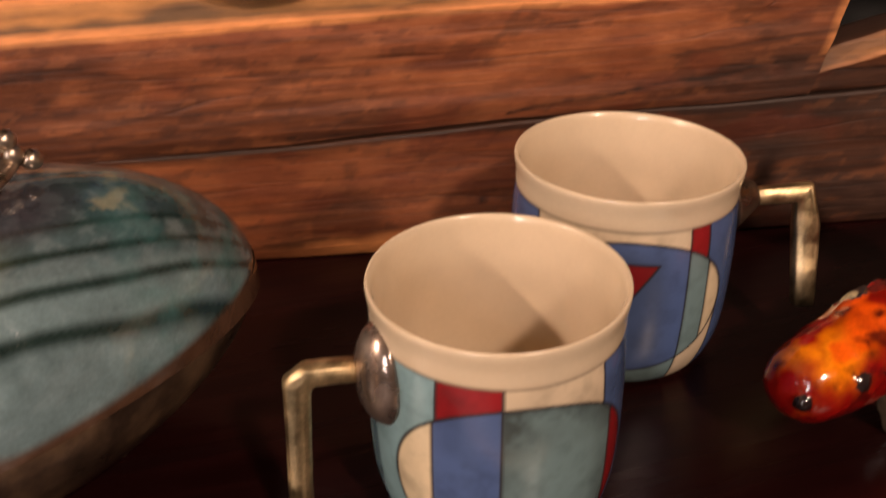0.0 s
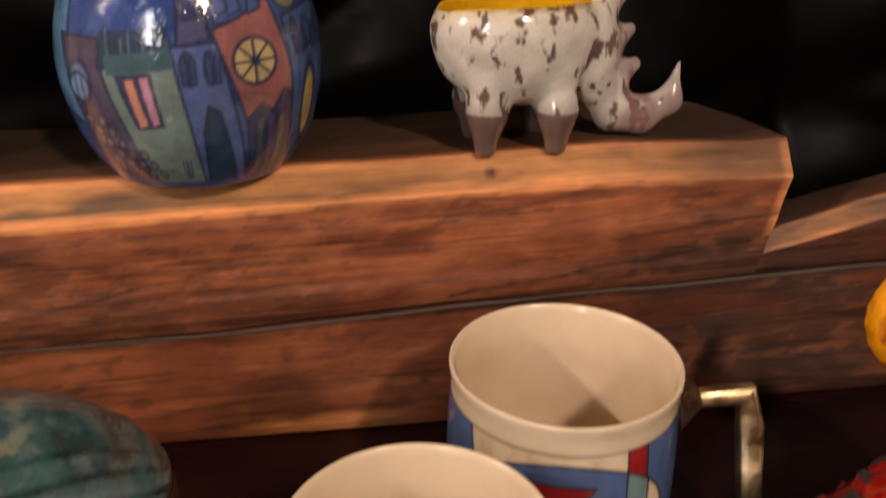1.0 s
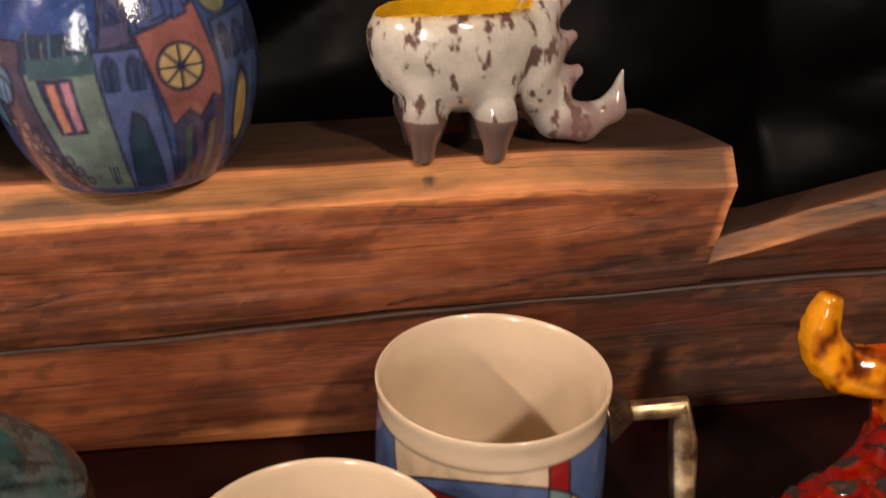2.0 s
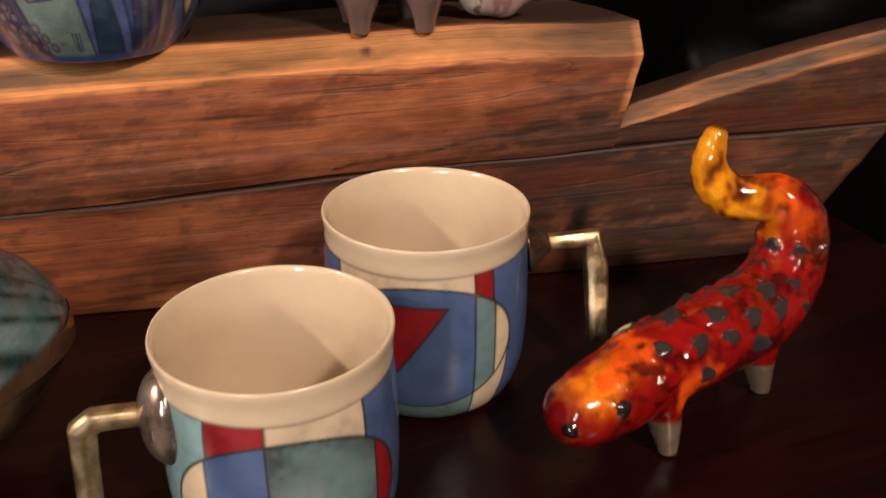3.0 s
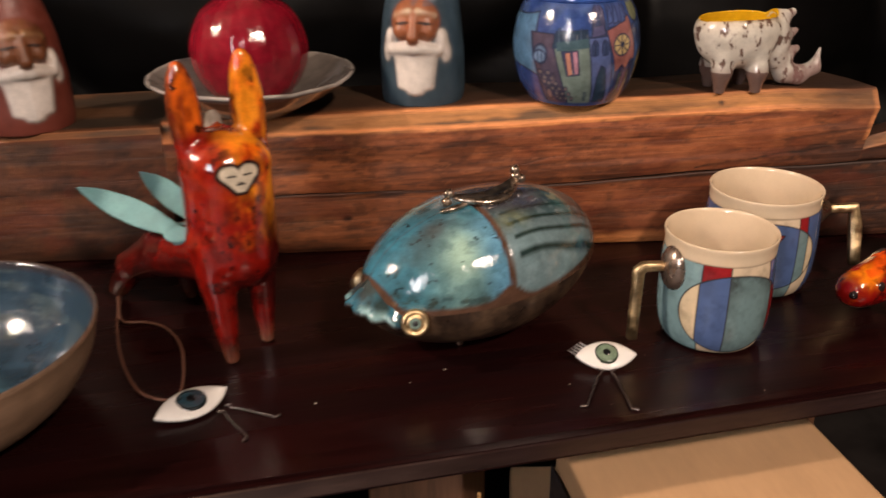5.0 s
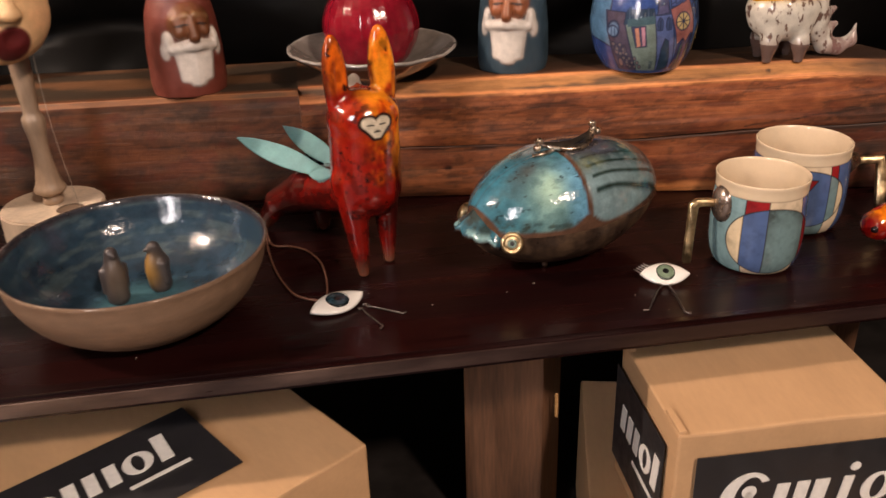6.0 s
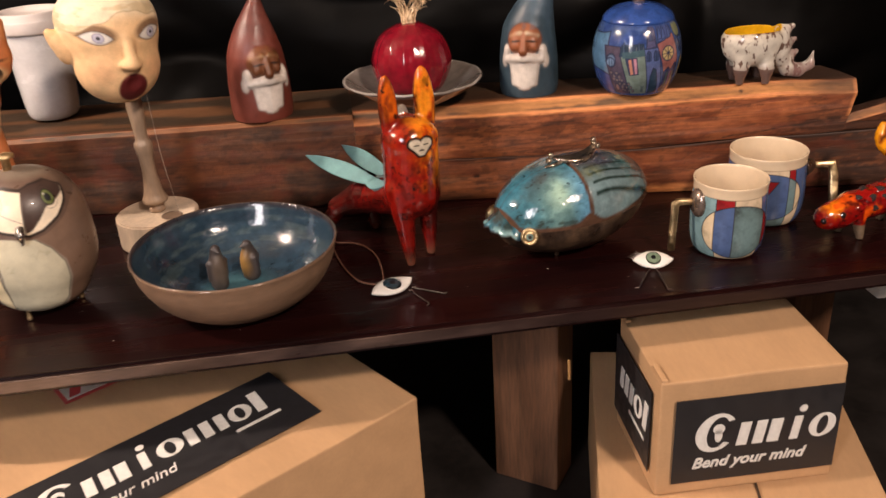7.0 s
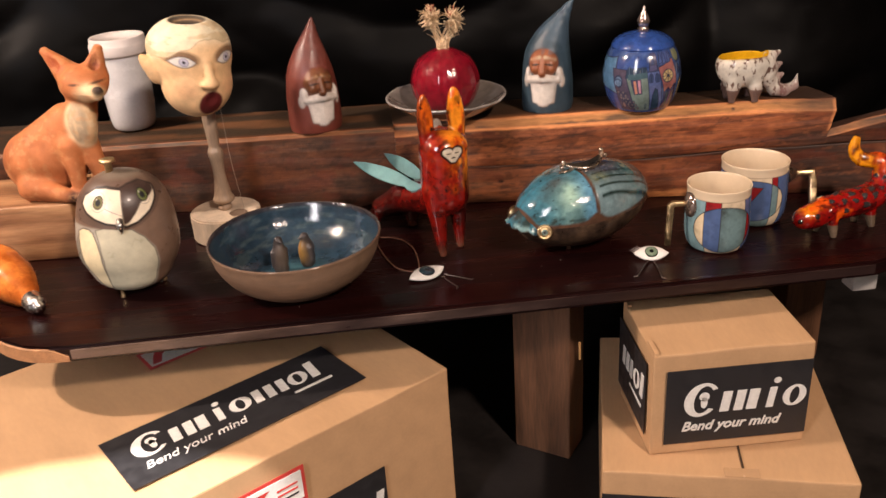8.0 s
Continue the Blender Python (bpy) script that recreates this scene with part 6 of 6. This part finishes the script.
# ---- beetle box ----
def beetle():
    top = empty("beetle_box", pose(0.140, 0.150, ZB, 0, 0, 20), "bronze-bodied beetle box with turquoise glazed wing cases and brass handle", "lidded box")

    def outline(t):
        # half width and reach of the plan, pointed at the tail
        x = np.cos(t)
        return 0.1 * x, 0.0635 * np.sin(t) * np.abs(np.sin(t)) ** 0.12 * (1 - 0.12 * np.clip(x, 0, 1))
    nu, nv = 220, 46
    t = np.linspace(0, 2 * np.pi, nu, endpoint=False)
    ox, oy = outline(t)
    # lower shell
    v = np.linspace(0, 1, nv)
    s = 1 - (1 - v) ** 2.1 * 0.62
    s = np.where(v < 0.02, 0, s)
    z = 0.006 + 0.047 * v ** 1.25
    z[0] = 0.006
    lip = 1.0
    V = np.stack([ox[:, None] * s, oy[:, None] * s, np.tile(z, (nu, 1)) + 0.006 * (ox[:, None] / 0.1) * s], -1).reshape(-1, 3)
    n = fbm(V, 60, 3)[:, None]
    V[:, 2] = np.maximum(V[:, 2], 0.0025)
    mesh_ob("shell", V, grid_faces(nu, nv, True), surface("brown_bronze_glaze", (0.085, 0.052, 0.036), 0.36, 0.55, var=0.4, scale=60, bump=0.25, bump_scale=160, second=(0.14, 0.085, 0.05)), top, "dark brown bronze-glazed lower shell")
    # copper rim
    ring = np.stack([ox, oy, 0.0535 + 0.006 * ox / 0.1], -1)
    # upper dome, painted
    w = np.linspace(0, 1, 110)
    rr = np.cos(w * np.pi / 2) ** 0.8
    zz = 0.053 + 0.0535 * np.sin(w * np.pi / 2) ** 0.92
    rr[-1] = 0
    V = np.stack([ox[:, None] * rr * 1.008, oy[:, None] * rr * 1.008, np.tile(zz, (nu, 1)) + 0.006 * ox[:, None] / 0.1 * rr - 0.010 * (ox[:, None] * rr / 0.1) ** 2 * (ox[:, None] > 0)], -1).reshape(-1, 3)
    x, y = V[:, 0], V[:, 1]
    edge = np.tile(1 - rr, (nu, 1)).ravel()
    # dividing strips: curved between pronotum and wing case, straight along the back
    split = x + 0.0145 + 0.9 * y * y
    front = split < 0
    n1, n2 = fbm(V, 32, 5), fbm(V, 110, 8)
    pale = np.exp(-(((x + 0.045) / 0.020) ** 2 + ((np.abs(y) - 0.040) / 0.018) ** 2))
    a = blend(np.tile(np.array(lin(58, 118, 138)), (len(V), 1)), pale * 0.9, lin(166, 198, 178))
    a = blend(a, np.clip((n1 - 0.47) * 4, 0, 0.8) * (1 - pale), lin(52, 78, 84))
    a = blend(a, np.clip((x + 0.042) / 0.018, 0, 1) * np.clip((np.abs(y) - 0.018) / 0.012, 0, 1) * 0.75, lin(104, 158, 190))
    n3 = fbm(V, 210, 12)
    ridge = np.exp(-((y - 0.004) / 0.013) ** 2) * np.clip((x + 0.07) / 0.03, 0, 1)
    a = blend(a, ridge * np.clip(1.4 * n1, 0, 0.9), lin(44, 52, 48))
    a = blend(a, np.clip((n3 - 0.715) * 22, 0, 0.9), lin(26, 36, 38))
    a = blend(a, np.clip((0.011 - (V[:, 2] - 0.053)) / 0.006, 0, 1) * np.clip((n3 - 0.46) * 8, 0, 0.8), lin(50, 54, 44))
    b = blend(np.tile(np.array(lin(86, 108, 114)), (len(V), 1)), np.clip((0.050 - np.abs(y)) / 0.03, 0, 1) * 0.85, lin(44, 62, 62))
    b = blend(b, np.clip((n1 - 0.5) * 4, 0, 0.5), lin(76, 88, 96))
    b = blend(b, np.clip((n3 - 0.52) * 5, 0, 0.3), lin(126, 138, 142))
    b = blend(b, np.clip((0.44 - n3) * 5, 0, 0.3), lin(40, 54, 56))
    # stripes that run together at the tail
    u = np.abs(y) / (0.0635 * np.sqrt(np.clip(1 - (x / 0.1) ** 2, 0.002, 1)))
    b = blend(b, np.clip((u - 0.62) / 0.2, 0, 0.6), lin(122, 146, 150))
    for k in (0.30, 0.46, 0.61, 0.75, 0.88):
        b = blend(b, soft(np.abs(u - k + 0.006 * np.sin(x * 120)) - 0.020, 0.025) * (x > -0.008) * np.clip((np.abs(u) - 0.2) / 0.3, 0.1, 0.95), lin(24, 42, 38))
    b = blend(b, np.clip((n2 - 0.62) * 6, 0, 0.7) * (np.abs(y) < 0.022) * (x < 0.07), lin(158, 142, 104))
    a = blend(a, np.clip((n2 - 0.55) * 5, 0, 0.4), lin(58, 92, 100))
    a = blend(a, np.exp(-((x + 0.05) / 0.016) ** 2 - ((np.abs(y) - 0.012) / 0.012) ** 2) * np.clip(2 * n1 - 0.2, 0, 0.75), lin(74, 66, 60))
    b = blend(b, np.clip(1.2 - (np.hypot((x - 0.012) / 0.030, (np.abs(y) - 0.014) / 0.020)) ** 2, 0, 0.85) * np.clip(0.4 + n2, 0, 1), lin(58, 50, 58))
    b = blend(b, np.exp(-((x + 0.002) / 0.012) ** 2 - ((np.abs(y) - 0.036) / 0.007) ** 2) * np.clip(2.4 * n2 - 0.6, 0, 0.55), lin(128, 130, 90))
    b = blend(b, np.clip((x - 0.035) / 0.04, 0, 0.5) * np.clip((n2 - 0.4) * 4, 0, 1), lin(66, 112, 112))
    c = np.where(front[:, None], a, b)
    copper = np.array(lin(84, 60, 46)) * (0.7 + 0.6 * n2[:, None])
    hgt = V[:, 2] - 0.053 - 0.006 * x / 0.1
    notch = 0.0026 + 0.0016 * np.clip(-x / 0.03, 0, 1) + 0.010 * np.exp(-((x + 0.020) / 0.010) ** 2) + 0.016 * np.clip((-0.088 - x) / 0.008, 0, 1)
    strip = np.maximum(soft(np.abs(split) - 0.0022, 0.0016), soft(hgt - notch, 0.0016))
    strip = np.maximum(strip, soft(np.abs(y) - 0.0008, 0.002) * 0.3)
    c = c * (1 - strip[:, None]) + copper * strip[:, None]
    V[:, 2] -= 0.0012 * strip
    mesh_ob("wing_case", V, grid_faces(nu, 110, True), POOLED, top, "turquoise and striped grey-blue glazed wing cases", c)
    # head with a toothed edge
    hu, hv = 90, 30
    tt = np.linspace(-1.75, 1.75, hu)
    q = np.linspace(0, 1, hv)
    rad = 0.0300 + 0.0030 * np.abs(np.sin(tt * 7))[:, None] * q[None] ** 9
    HX = -0.078 - q[None] * rad * 1.10 * np.cos(tt)[:, None]
    HY = q[None] * rad * 1.02 * np.sin(tt)[:, None]
    HZ = 0.0705 + 0.0008 * np.cos(HY * 260) - 0.021 * q[None] ** 1.9 - 9.0 * HY ** 2 + 0 * HX + 0.0005 * np.sin(HY * 420)
    up = np.stack([HX, HY, HZ], -1).reshape(-1, 3)
    dn = np.stack([HX, HY, HZ - 0.004 - 0.010 * (1 - q[None] ** 3)], -1).reshape(-1, 3)
    F = grid_faces(hu, hv)
    V = np.vstack([up, dn])
    rim = np.array([i * hv + hv - 1 for i in range(hu)])
    off = len(up)
    FF = F.tolist() + (F[:, ::-1] + off).tolist() + [[int(rim[i]), int(rim[i + 1]), int(rim[i + 1] + off), int(rim[i] + off)] for i in range(hu - 1)]
    n1 = fbm(V, 70, 9)
    hc = blend(np.tile(np.array(lin(50, 98, 114)), (len(V), 1)), np.clip((n1 - 0.36) * 5, 0, 0.9), lin(36, 46, 42))
    hc = blend(hc, np.clip((np.tile(np.tile(q, hu), 2) - 0.88) * 9, 0, 0.8) * (n1 > 0.45), lin(128, 166, 168))
    hc = np.where((np.arange(len(V)) >= off)[:, None], np.array(lin(84, 56, 40)), hc)
    mesh_ob("head", V, FF, POOLED, top, "turquoise toothed head plate", hc)
    for s in (-1, 1):
        eye = lathe("eye", [(0.0, -0.006), (0.008, -0.006), (0.0112, -0.001), (0.0116, 0.002), (0.0104, 0.0042), (0.0086, 0.0046), (0.0078, 0.0034), (0.0066, 0.0030), (0.0060, 0.0042), (0.0050, 0.0044), (0.0, 0.0030)], BRASS, top, "ringed brass eye", 36, 44, None, 0, False)
        eye.matrix_basis = pose(-0.084, s * 0.0385, 0.0445, -74 * s, 0, 24 * s) @ Matrix.Diagonal((0.84, 0.84, 0.9, 1))
        lathe("pupil_ring", [(0.0052, 0.0040), (0.0040, 0.0048), (0.0026, 0.0050), (0.0022, 0.0044)], surface("eye_glaze", lin(112, 132, 122), 0.15, coat=0.5), eye, "pale glazed ring", 28, 12)
        lathe("pupil", [(0.0, 0.0052), (0.0014, 0.0051), (0.0024, 0.0044)], BLACKP, eye, "black pupil", 20, 8)
    AGED = surface("aged_silver", (0.5, 0.41, 0.33), 0.28, 1.0, var=0.3, scale=120, bump=0.15, bump_scale=250)
    # handle: a flat crescent clasp that bows forward between knobbed posts
    hz = 0.1065
    arc = [(-0.027 + 0.056 * k / 20, -0.017 * math.sin(math.pi * k / 20) ** 0.8, hz + 0.0035 + 0.003 * k / 20 - 0.0045 * math.sin(math.pi * k / 20)) for k in range(21)]
    tube("handle", arc, [0.0016, 0.0022, 0.0026, 0.0022, 0.0016], AGED, top, "bowed brass handle", 10, 40)
    bm = bmesh.new()
    low = [bm.verts.new((x, y, z - 0.0006)) for x, y, z in arc]
    back = [bm.verts.new((x, y * 0.12, z + (0.0018 if 0 < k < 20 else 0))) for k, (x, y, z) in enumerate(arc)]
    for k in range(20):
        bm.faces.new((low[k], low[k + 1], back[k + 1], back[k]))
    e = bmesh.ops.extrude_face_region(bm, geom=bm.faces[:])
    bmesh.ops.translate(bm, vec=(0, 0.0004, 0.0012), verts=[v for v in e["geom"] if isinstance(v, bmesh.types.BMVert)])
    bmesh.ops.recalc_face_normals(bm, faces=bm.faces[:])
    part("clasp_plate", bm, surface("dull_silver", (0.3, 0.25, 0.2), 0.35, 1.0, var=0.4, scale=160, bump=0.4, bump_scale=400), top, "dull engraved metal plate", True)
    tube("handle_foot", [(-0.040, -0.004, hz - 0.003), (-0.033, -0.007, hz - 0.002), (-0.024, -0.0075, hz - 0.001), (-0.019, -0.008, hz + 0.0005)], [0.0016, 0.0022, 0.0022, 0.0012], AGED, top, "", 8, 16)
    for x, z in ((-0.031, hz + 0.008), (0.027, hz + 0.014), (-0.033, hz + 0.002), (0.033, hz + 0.006), (0.028, hz + 0.009)):
        o = lathe("handle_knob", [(0.0, -0.0035), (0.0025, -0.0025), (0.0036, 0.0), (0.0025, 0.0025), (0.0, 0.0035)], AGED, top, "", 14, 12)
        o.matrix_basis = pose(x, -0.001, z)
    for x, y in ((0.034, -0.016), (-0.034, -0.018), (0.034, 0.016), (-0.034, 0.018)):
        o = lathe("foot", [(0.0, 0.0), (0.0026, 0.0006), (0.003, 0.003), (0.0022, 0.006), (0.0022, 0.012)], BRONZE, top, "", 12, 10)
        o.matrix_basis = pose(x, y, 0)


beetle()


# ---- red newt-like figure ----
def newt():
    R, Yl, Ft = lin(136, 13, 10), lin(232, 152, 14), lin(112, 94, 76)
    pts = [(0.413, 0.0795, 0.3795, 0.0145), (0.432, 0.084, 0.382, 0.0165), (0.462, 0.091, 0.386, 0.0175), (0.495, 0.099, 0.388, 0.0175), (0.520, 0.107, 0.391, 0.0170), (0.536, 0.114, 0.403, 0.0158), (0.538, 0.117, 0.421, 0.0138), (0.531, 0.121, 0.4325, 0.0112),
           (0.518, 0.127, 0.4330, 0.0100), (0.5080, 0.132, 0.4360, 0.0094), (0.5015, 0.135, 0.448, 0.0078), (0.5025, 0.135, 0.4605, 0.0052)]
    line = resample(pts, 44)   # rounded through the points
    o = np.array([0.47, 0.09, ZB])
    comps = [cap(a[:3] - o, b[:3] - o, a[3], b[3], R if a[2] < 0.415 else Yl) for a, b in zip(line, line[1:])]
    for x, y, x2, y2 in ((0.4505, 0.0795, 0.4535, 0.0755), (0.512, 0.098, 0.5175, 0.0975), (0.443, 0.094, 0.442, 0.1), (0.502, 0.112, 0.505, 0.118)):
        comps.append(cap(np.array((x, y, 0.375)) - o, np.array((x2, y2, 0.3525)) - o, 0.0092, 0.0048, Ft))
    comps += [ell(np.array((0.4035, 0.0700, 0.3805)) - o, (0.0035, 0.0035, 0.0035), lin(40, 28, 26)), ell(np.array((0.4235, 0.0690, 0.3855)) - o, (0.004, 0.004, 0.004), lin(40, 28, 26))]
    # leaf-shaped scales lying on the back in staggered rows
    rnd = random.Random(3)
    scale_c = lin(50, 44, 44)
    spine = resample([p[:3] for p in pts[1:7]], 60)
    for k in range(8):
        q = 6 + k * 7
        T = spine[min(q + 2, 59)] - spine[max(q - 2, 0)]
        T /= np.linalg.norm(T)
        side = np.cross((0.0, 0.0, 1.0), T) if abs(T[2]) < 0.9 else np.array((-0.3, 0.95, 0.0))
        side /= np.linalg.norm(side)
        up = np.cross(T, side)
        for a in ((-84, -42, 4, 52) if k % 2 else (-62, -20, 28, 76)):
            a2 = a + rnd.uniform(-6, 6)
            d = side * -math.sin(radians(-a2)) + up * math.cos(radians(a2))
            rad = np.interp(q, (0, 30, 59), (0.0166, 0.0174, 0.0130))
            spin, lift = radians(rnd.uniform(-28, 28)), radians(rnd.uniform(4, 13))
            cr = np.cross(d, T)
            ax = T * math.cos(spin) + cr * math.sin(spin)
            nrm = d * math.cos(lift) - ax * math.sin(lift)
            ax = ax * math.cos(lift) + d * math.sin(lift)
            comps.append(leaf(spine[q] + d * (rad + 0.0008) - o, ax, np.cross(nrm, ax), nrm, rnd.uniform(0.0062, 0.0078), rnd.uniform(0.0032, 0.0040), 0.0012, scale_c))

    def paint(V, c):
        n, n2 = fbm(V, 60, 4), fbm(V, 130, 9)
        leaf = np.abs(c - np.array(scale_c)).sum(1) < 0.03
        foot = V[:, 2] < 0.019 + 0.003 * (n - 0.5)
        x, z = V[:, 0], V[:, 2]
        g = np.tile(np.array(R), (len(V), 1))
        face = np.exp(-(((x + 0.056) / 0.014) ** 2 + ((z - 0.043) / 0.008) ** 2))
        g = blend(g, np.clip(face * 1.2 * (n * 4.2 - 1.75), 0, 1), lin(236, 132, 14))
        tail = np.clip((0.056 - x) / 0.010, 0, 1) * (z > 0.066)
        g = blend(g, np.clip((z - 0.062) / 0.014, 0, 1) * np.clip((x - 0.046) / 0.01, 0, 1) * np.clip(4.0 * n - 1.9, 0, 0.8), lin(206, 84, 12))
        g = blend(g, np.clip(tail * 1.5, 0, 1), Yl)
        mott = fbm(V * np.array([1, 1, 0.7]), 85, 15)
        g = blend(g, np.clip((mott - 0.49) * 6, 0, 0.85) * np.clip(1.5 - (z - 0.07) / 0.045, 0.25, 1) * np.clip((z - 0.05) / 0.015, 0, 1), lin(150, 60, 10))
        g = blend(g, np.clip((mott - 0.60) * 9, 0, 0.85) * np.clip((z - 0.05) / 0.015, 0, 1), lin(54, 16, 10))
        g = blend(g, np.clip((n - 0.60) * 7, 0, 0.9) * (1 - tail), lin(226, 84, 12))
        g = blend(g, np.clip((n2 - 0.53) * 5, 0, 0.85) * (1 - 0.75 * tail), lin(58, 8, 9))
        g = blend(g, np.clip((0.022 - z) / 0.01, 0, 0.6), lin(96, 20, 14))
        g = blend(g, (leaf & ~foot).astype(float), np.array(scale_c))
        dark = (c.sum(1) < 0.12) & (x < -0.035)
        g = blend(g, dark.astype(float), lin(36, 26, 26))
        return np.where(foot[:, None], np.array(Ft) * (0.7 + 0.5 * n[:, None]), g)
    ob = skin("newt_figurine", comps, (-0.082, -0.05, -0.001), (0.092, 0.066, 0.13), 0.001, POOLED, k=0.0014, paint=paint, floor=0.0, blur=0.0004, rough=0.0022)
    thing(ob, pose(*o), "glossy red newt figurine with dark scales and raised yellow tail", "figurine")


newt()


# ---- enamel eye brooches ----
# the cord's loop on the bench, in the pendant's own frame
CORD = [tuple(pose(-0.0775, 0.0845, ZB, 0, 0, 29).inverted() @ Vector(p)) for p in (
    (-0.090, 0.094, 0.353), (-0.101, 0.097, 0.354), (-0.115, 0.115, 0.352), (-0.129, 0.156, 0.352), (-0.138, 0.209, 0.352), (-0.140, 0.25, 0.352), (-0.142, 0.262, 0.354), (-0.140, 0.245, 0.356),
    (-0.134, 0.214, 0.354), (-0.117, 0.211, 0.352), (-0.101, 0.198, 0.352), (-0.089, 0.170, 0.352), (-0.085, 0.137, 0.352), (-0.085, 0.112, 0.352), (-0.087, 0.098, 0.353))]


def brooch(m, iris, cord, label, lashes, L, lift, leg):
    top = empty("eye_brooch", m, label, "brooch", "eye brooches on the bench")
    n = 40
    t = np.linspace(-1, 1, n)
    W = L * 0.54
    g = L / 0.0215
    up_pose = pose(0, 0, 0.001 + W * math.sin(radians(lift)), lift, 0, 0)
    rows = []
    for k in range(13):
        v = k / 12 * 2 - 1
        wv = W * np.clip(1 - t ** 2, 0, 1) ** 0.9 * v
        z = 0.003 + 0.0030 * (1 - v * v) * np.clip(1 - t ** 2, 0, 1) ** 0.6
        rows.append(np.stack([t * L, wv, z], -1))
    up = np.array(rows).transpose(1, 0, 2).reshape(-1, 3)
    dn = up.copy()
    dn[:, 2] = 0.0008
    F = grid_faces(n, 13)
    V = np.vstack([up, dn])
    FF = F.tolist() + (F[:, ::-1] + len(up)).tolist()
    for i in range(n - 1):
        for e in (0, 12):
            a, b = i * 13 + e, (i + 1) * 13 + e
            FF.append([a, b, b + len(up), a + len(up)] if e else [b, a, a + len(up), b + len(up)])
    white = mesh_ob("eye_white", V, FF, surface("white_enamel", (0.72, 0.70, 0.66), 0.12, var=0.04, bump=0.02, coat=0.5), top, "glossy white enamel")
    white.matrix_basis = up_pose
    ir = lathe("iris", [(0.0, 0.0068), (0.0025, 0.0067), (0.0062, 0.0062), (0.0078, 0.0053), (0.0080, 0.0046)], surface("iris_glaze", iris, 0.1, var=0.3, scale=300, bump=0.02, coat=0.6), top, "glazed iris", 36, 14)
    ir.matrix_basis = up_pose @ Matrix.Diagonal((g, g, 1, 1))
    lathe("pupil", [(0.0, 0.0071), (0.0022, 0.0070), (0.0028, 0.0066)], surface("pupil_glaze", (0.006, 0.007, 0.008), 0.1, bump=0.0), ir, "black pupil", 24, 6)
    lathe("iris_ring", [(0.0072, 0.0062), (0.0080, 0.0058), (0.0086, 0.0046)], surface("iris_edge", tuple(c * 0.18 for c in iris), 0.2, bump=0.0), ir, "dark iris edge", 36, 6)
    for s in (-1, 1):
        o = tube("wire_leg", [(s * 0.004, -0.009, 0.0022), (s * 0.0075, -0.0125, 0.003), (s * 0.0035, -0.0145, 0.003), (s * 0.008, -0.021, 0.0022), (s * 0.0165, -0.044, 0.0016), (s * 0.0175 + 0.000, -0.0468, 0.0012), (s * 0.0235, -0.0478, 0.0012)],
             [0.0009, 0.0009], surface("dark_wire", (0.16, 0.13, 0.12), 0.35, 0.9, var=0.2), top, "bent wire leg", 6, 44)
        o.matrix_basis = leg
    for k in range(lashes):
        a = radians(128 + k * 9)
        x0, y0 = -0.0125 - 0.0022 * k, 0.0072 - 0.0016 * k
        o = tube("lash", [(x0, y0, 0.003), (x0 - 0.0052, y0 + 0.004, 0.003)], [0.0007, 0.0005], STEEL, top, "silver lash", 6, 6)
        o.matrix_basis = up_pose @ Matrix.Diagonal((g, g, 1, 1))
    if cord:
        tube("cord", cord, [0.0011, 0.0011], LEATHER, top, "brown leather cord", 8, 90)
    return top


brooch(pose(0.2085, 0.0700, ZB, 0, 0, -12), (0.16, 0.22, 0.15), None, "white enamel eye brooch with green iris and wire legs", 5, 0.0218, 24, pose(0.001, 0.004, 0, 0, 0, -8) @ Matrix.Diagonal((0.82, 1.24, 1, 1)))
brooch(pose(-0.0775, 0.0845, ZB, 0, 0, 29), (0.018, 0.042, 0.058), CORD, "white enamel eye pendant with dark blue iris on a brown cord", 0, 0.0262, 8, pose(0.012, -0.006, 0, 0, 0, 14) @ Matrix.Diagonal((0.7, 0.95, 1, 1)))


def bottle():
    top = empty("orange_bottle", pose(-0.618, 0.163, ZB + 0.0305, 0, 101, -50), "orange glazed bulb-shaped bottle with a silver cap lying on the bench", "bottle")
    lathe("body", [(0.0, -0.045), (0.018, -0.043), (0.029, -0.02), (0.0305, 0.01), (0.028, 0.034), (0.0205, 0.058), (0.0145, 0.074), (0.0116, 0.082)],
          surface("orange_glaze", lin(186, 96, 34), 0.15, var=0.3, scale=40, bump=0.05, coat=0.5, second=lin(206, 122, 50)), top, "", 60, 50)
    lathe("cap", [(0.0118, 0.079), (0.0128, 0.081), (0.0122, 0.084), (0.0128, 0.086), (0.0122, 0.089), (0.0126, 0.091), (0.0116, 0.096), (0.0092, 0.0985), (0.0070, 0.099), (0.0066, 0.105), (0.0, 0.106)], surface("chrome_cap", (0.82, 0.79, 0.75), 0.22, 1.0, var=0.1), top, "ribbed silver cap", 40, 30, None, 0, False)


bottle()


def dust():
    """A few pale crumbs on the dark top."""
    rnd = random.Random(11)
    bm = bmesh.new()
    for _ in range(14):
        c = Vector((rnd.uniform(-0.45, 0.55), rnd.uniform(0.01, 0.12), ZB))
        e = bmesh.ops.create_icosphere(bm, subdivisions=1, radius=rnd.uniform(0.0004, 0.0009))
        for v in e["verts"]:
            v.co = Vector((v.co.x * rnd.uniform(0.6, 1.5), v.co.y, v.co.z * 0.6)) + c
    ob = part("crumbs", bm, surface("pale_crumb", (0.3, 0.25, 0.2), 0.7), None)
    tagged(ob, "pale crumbs of dust scattered on the dark bench top", "dust", kind="stuff")


dust()
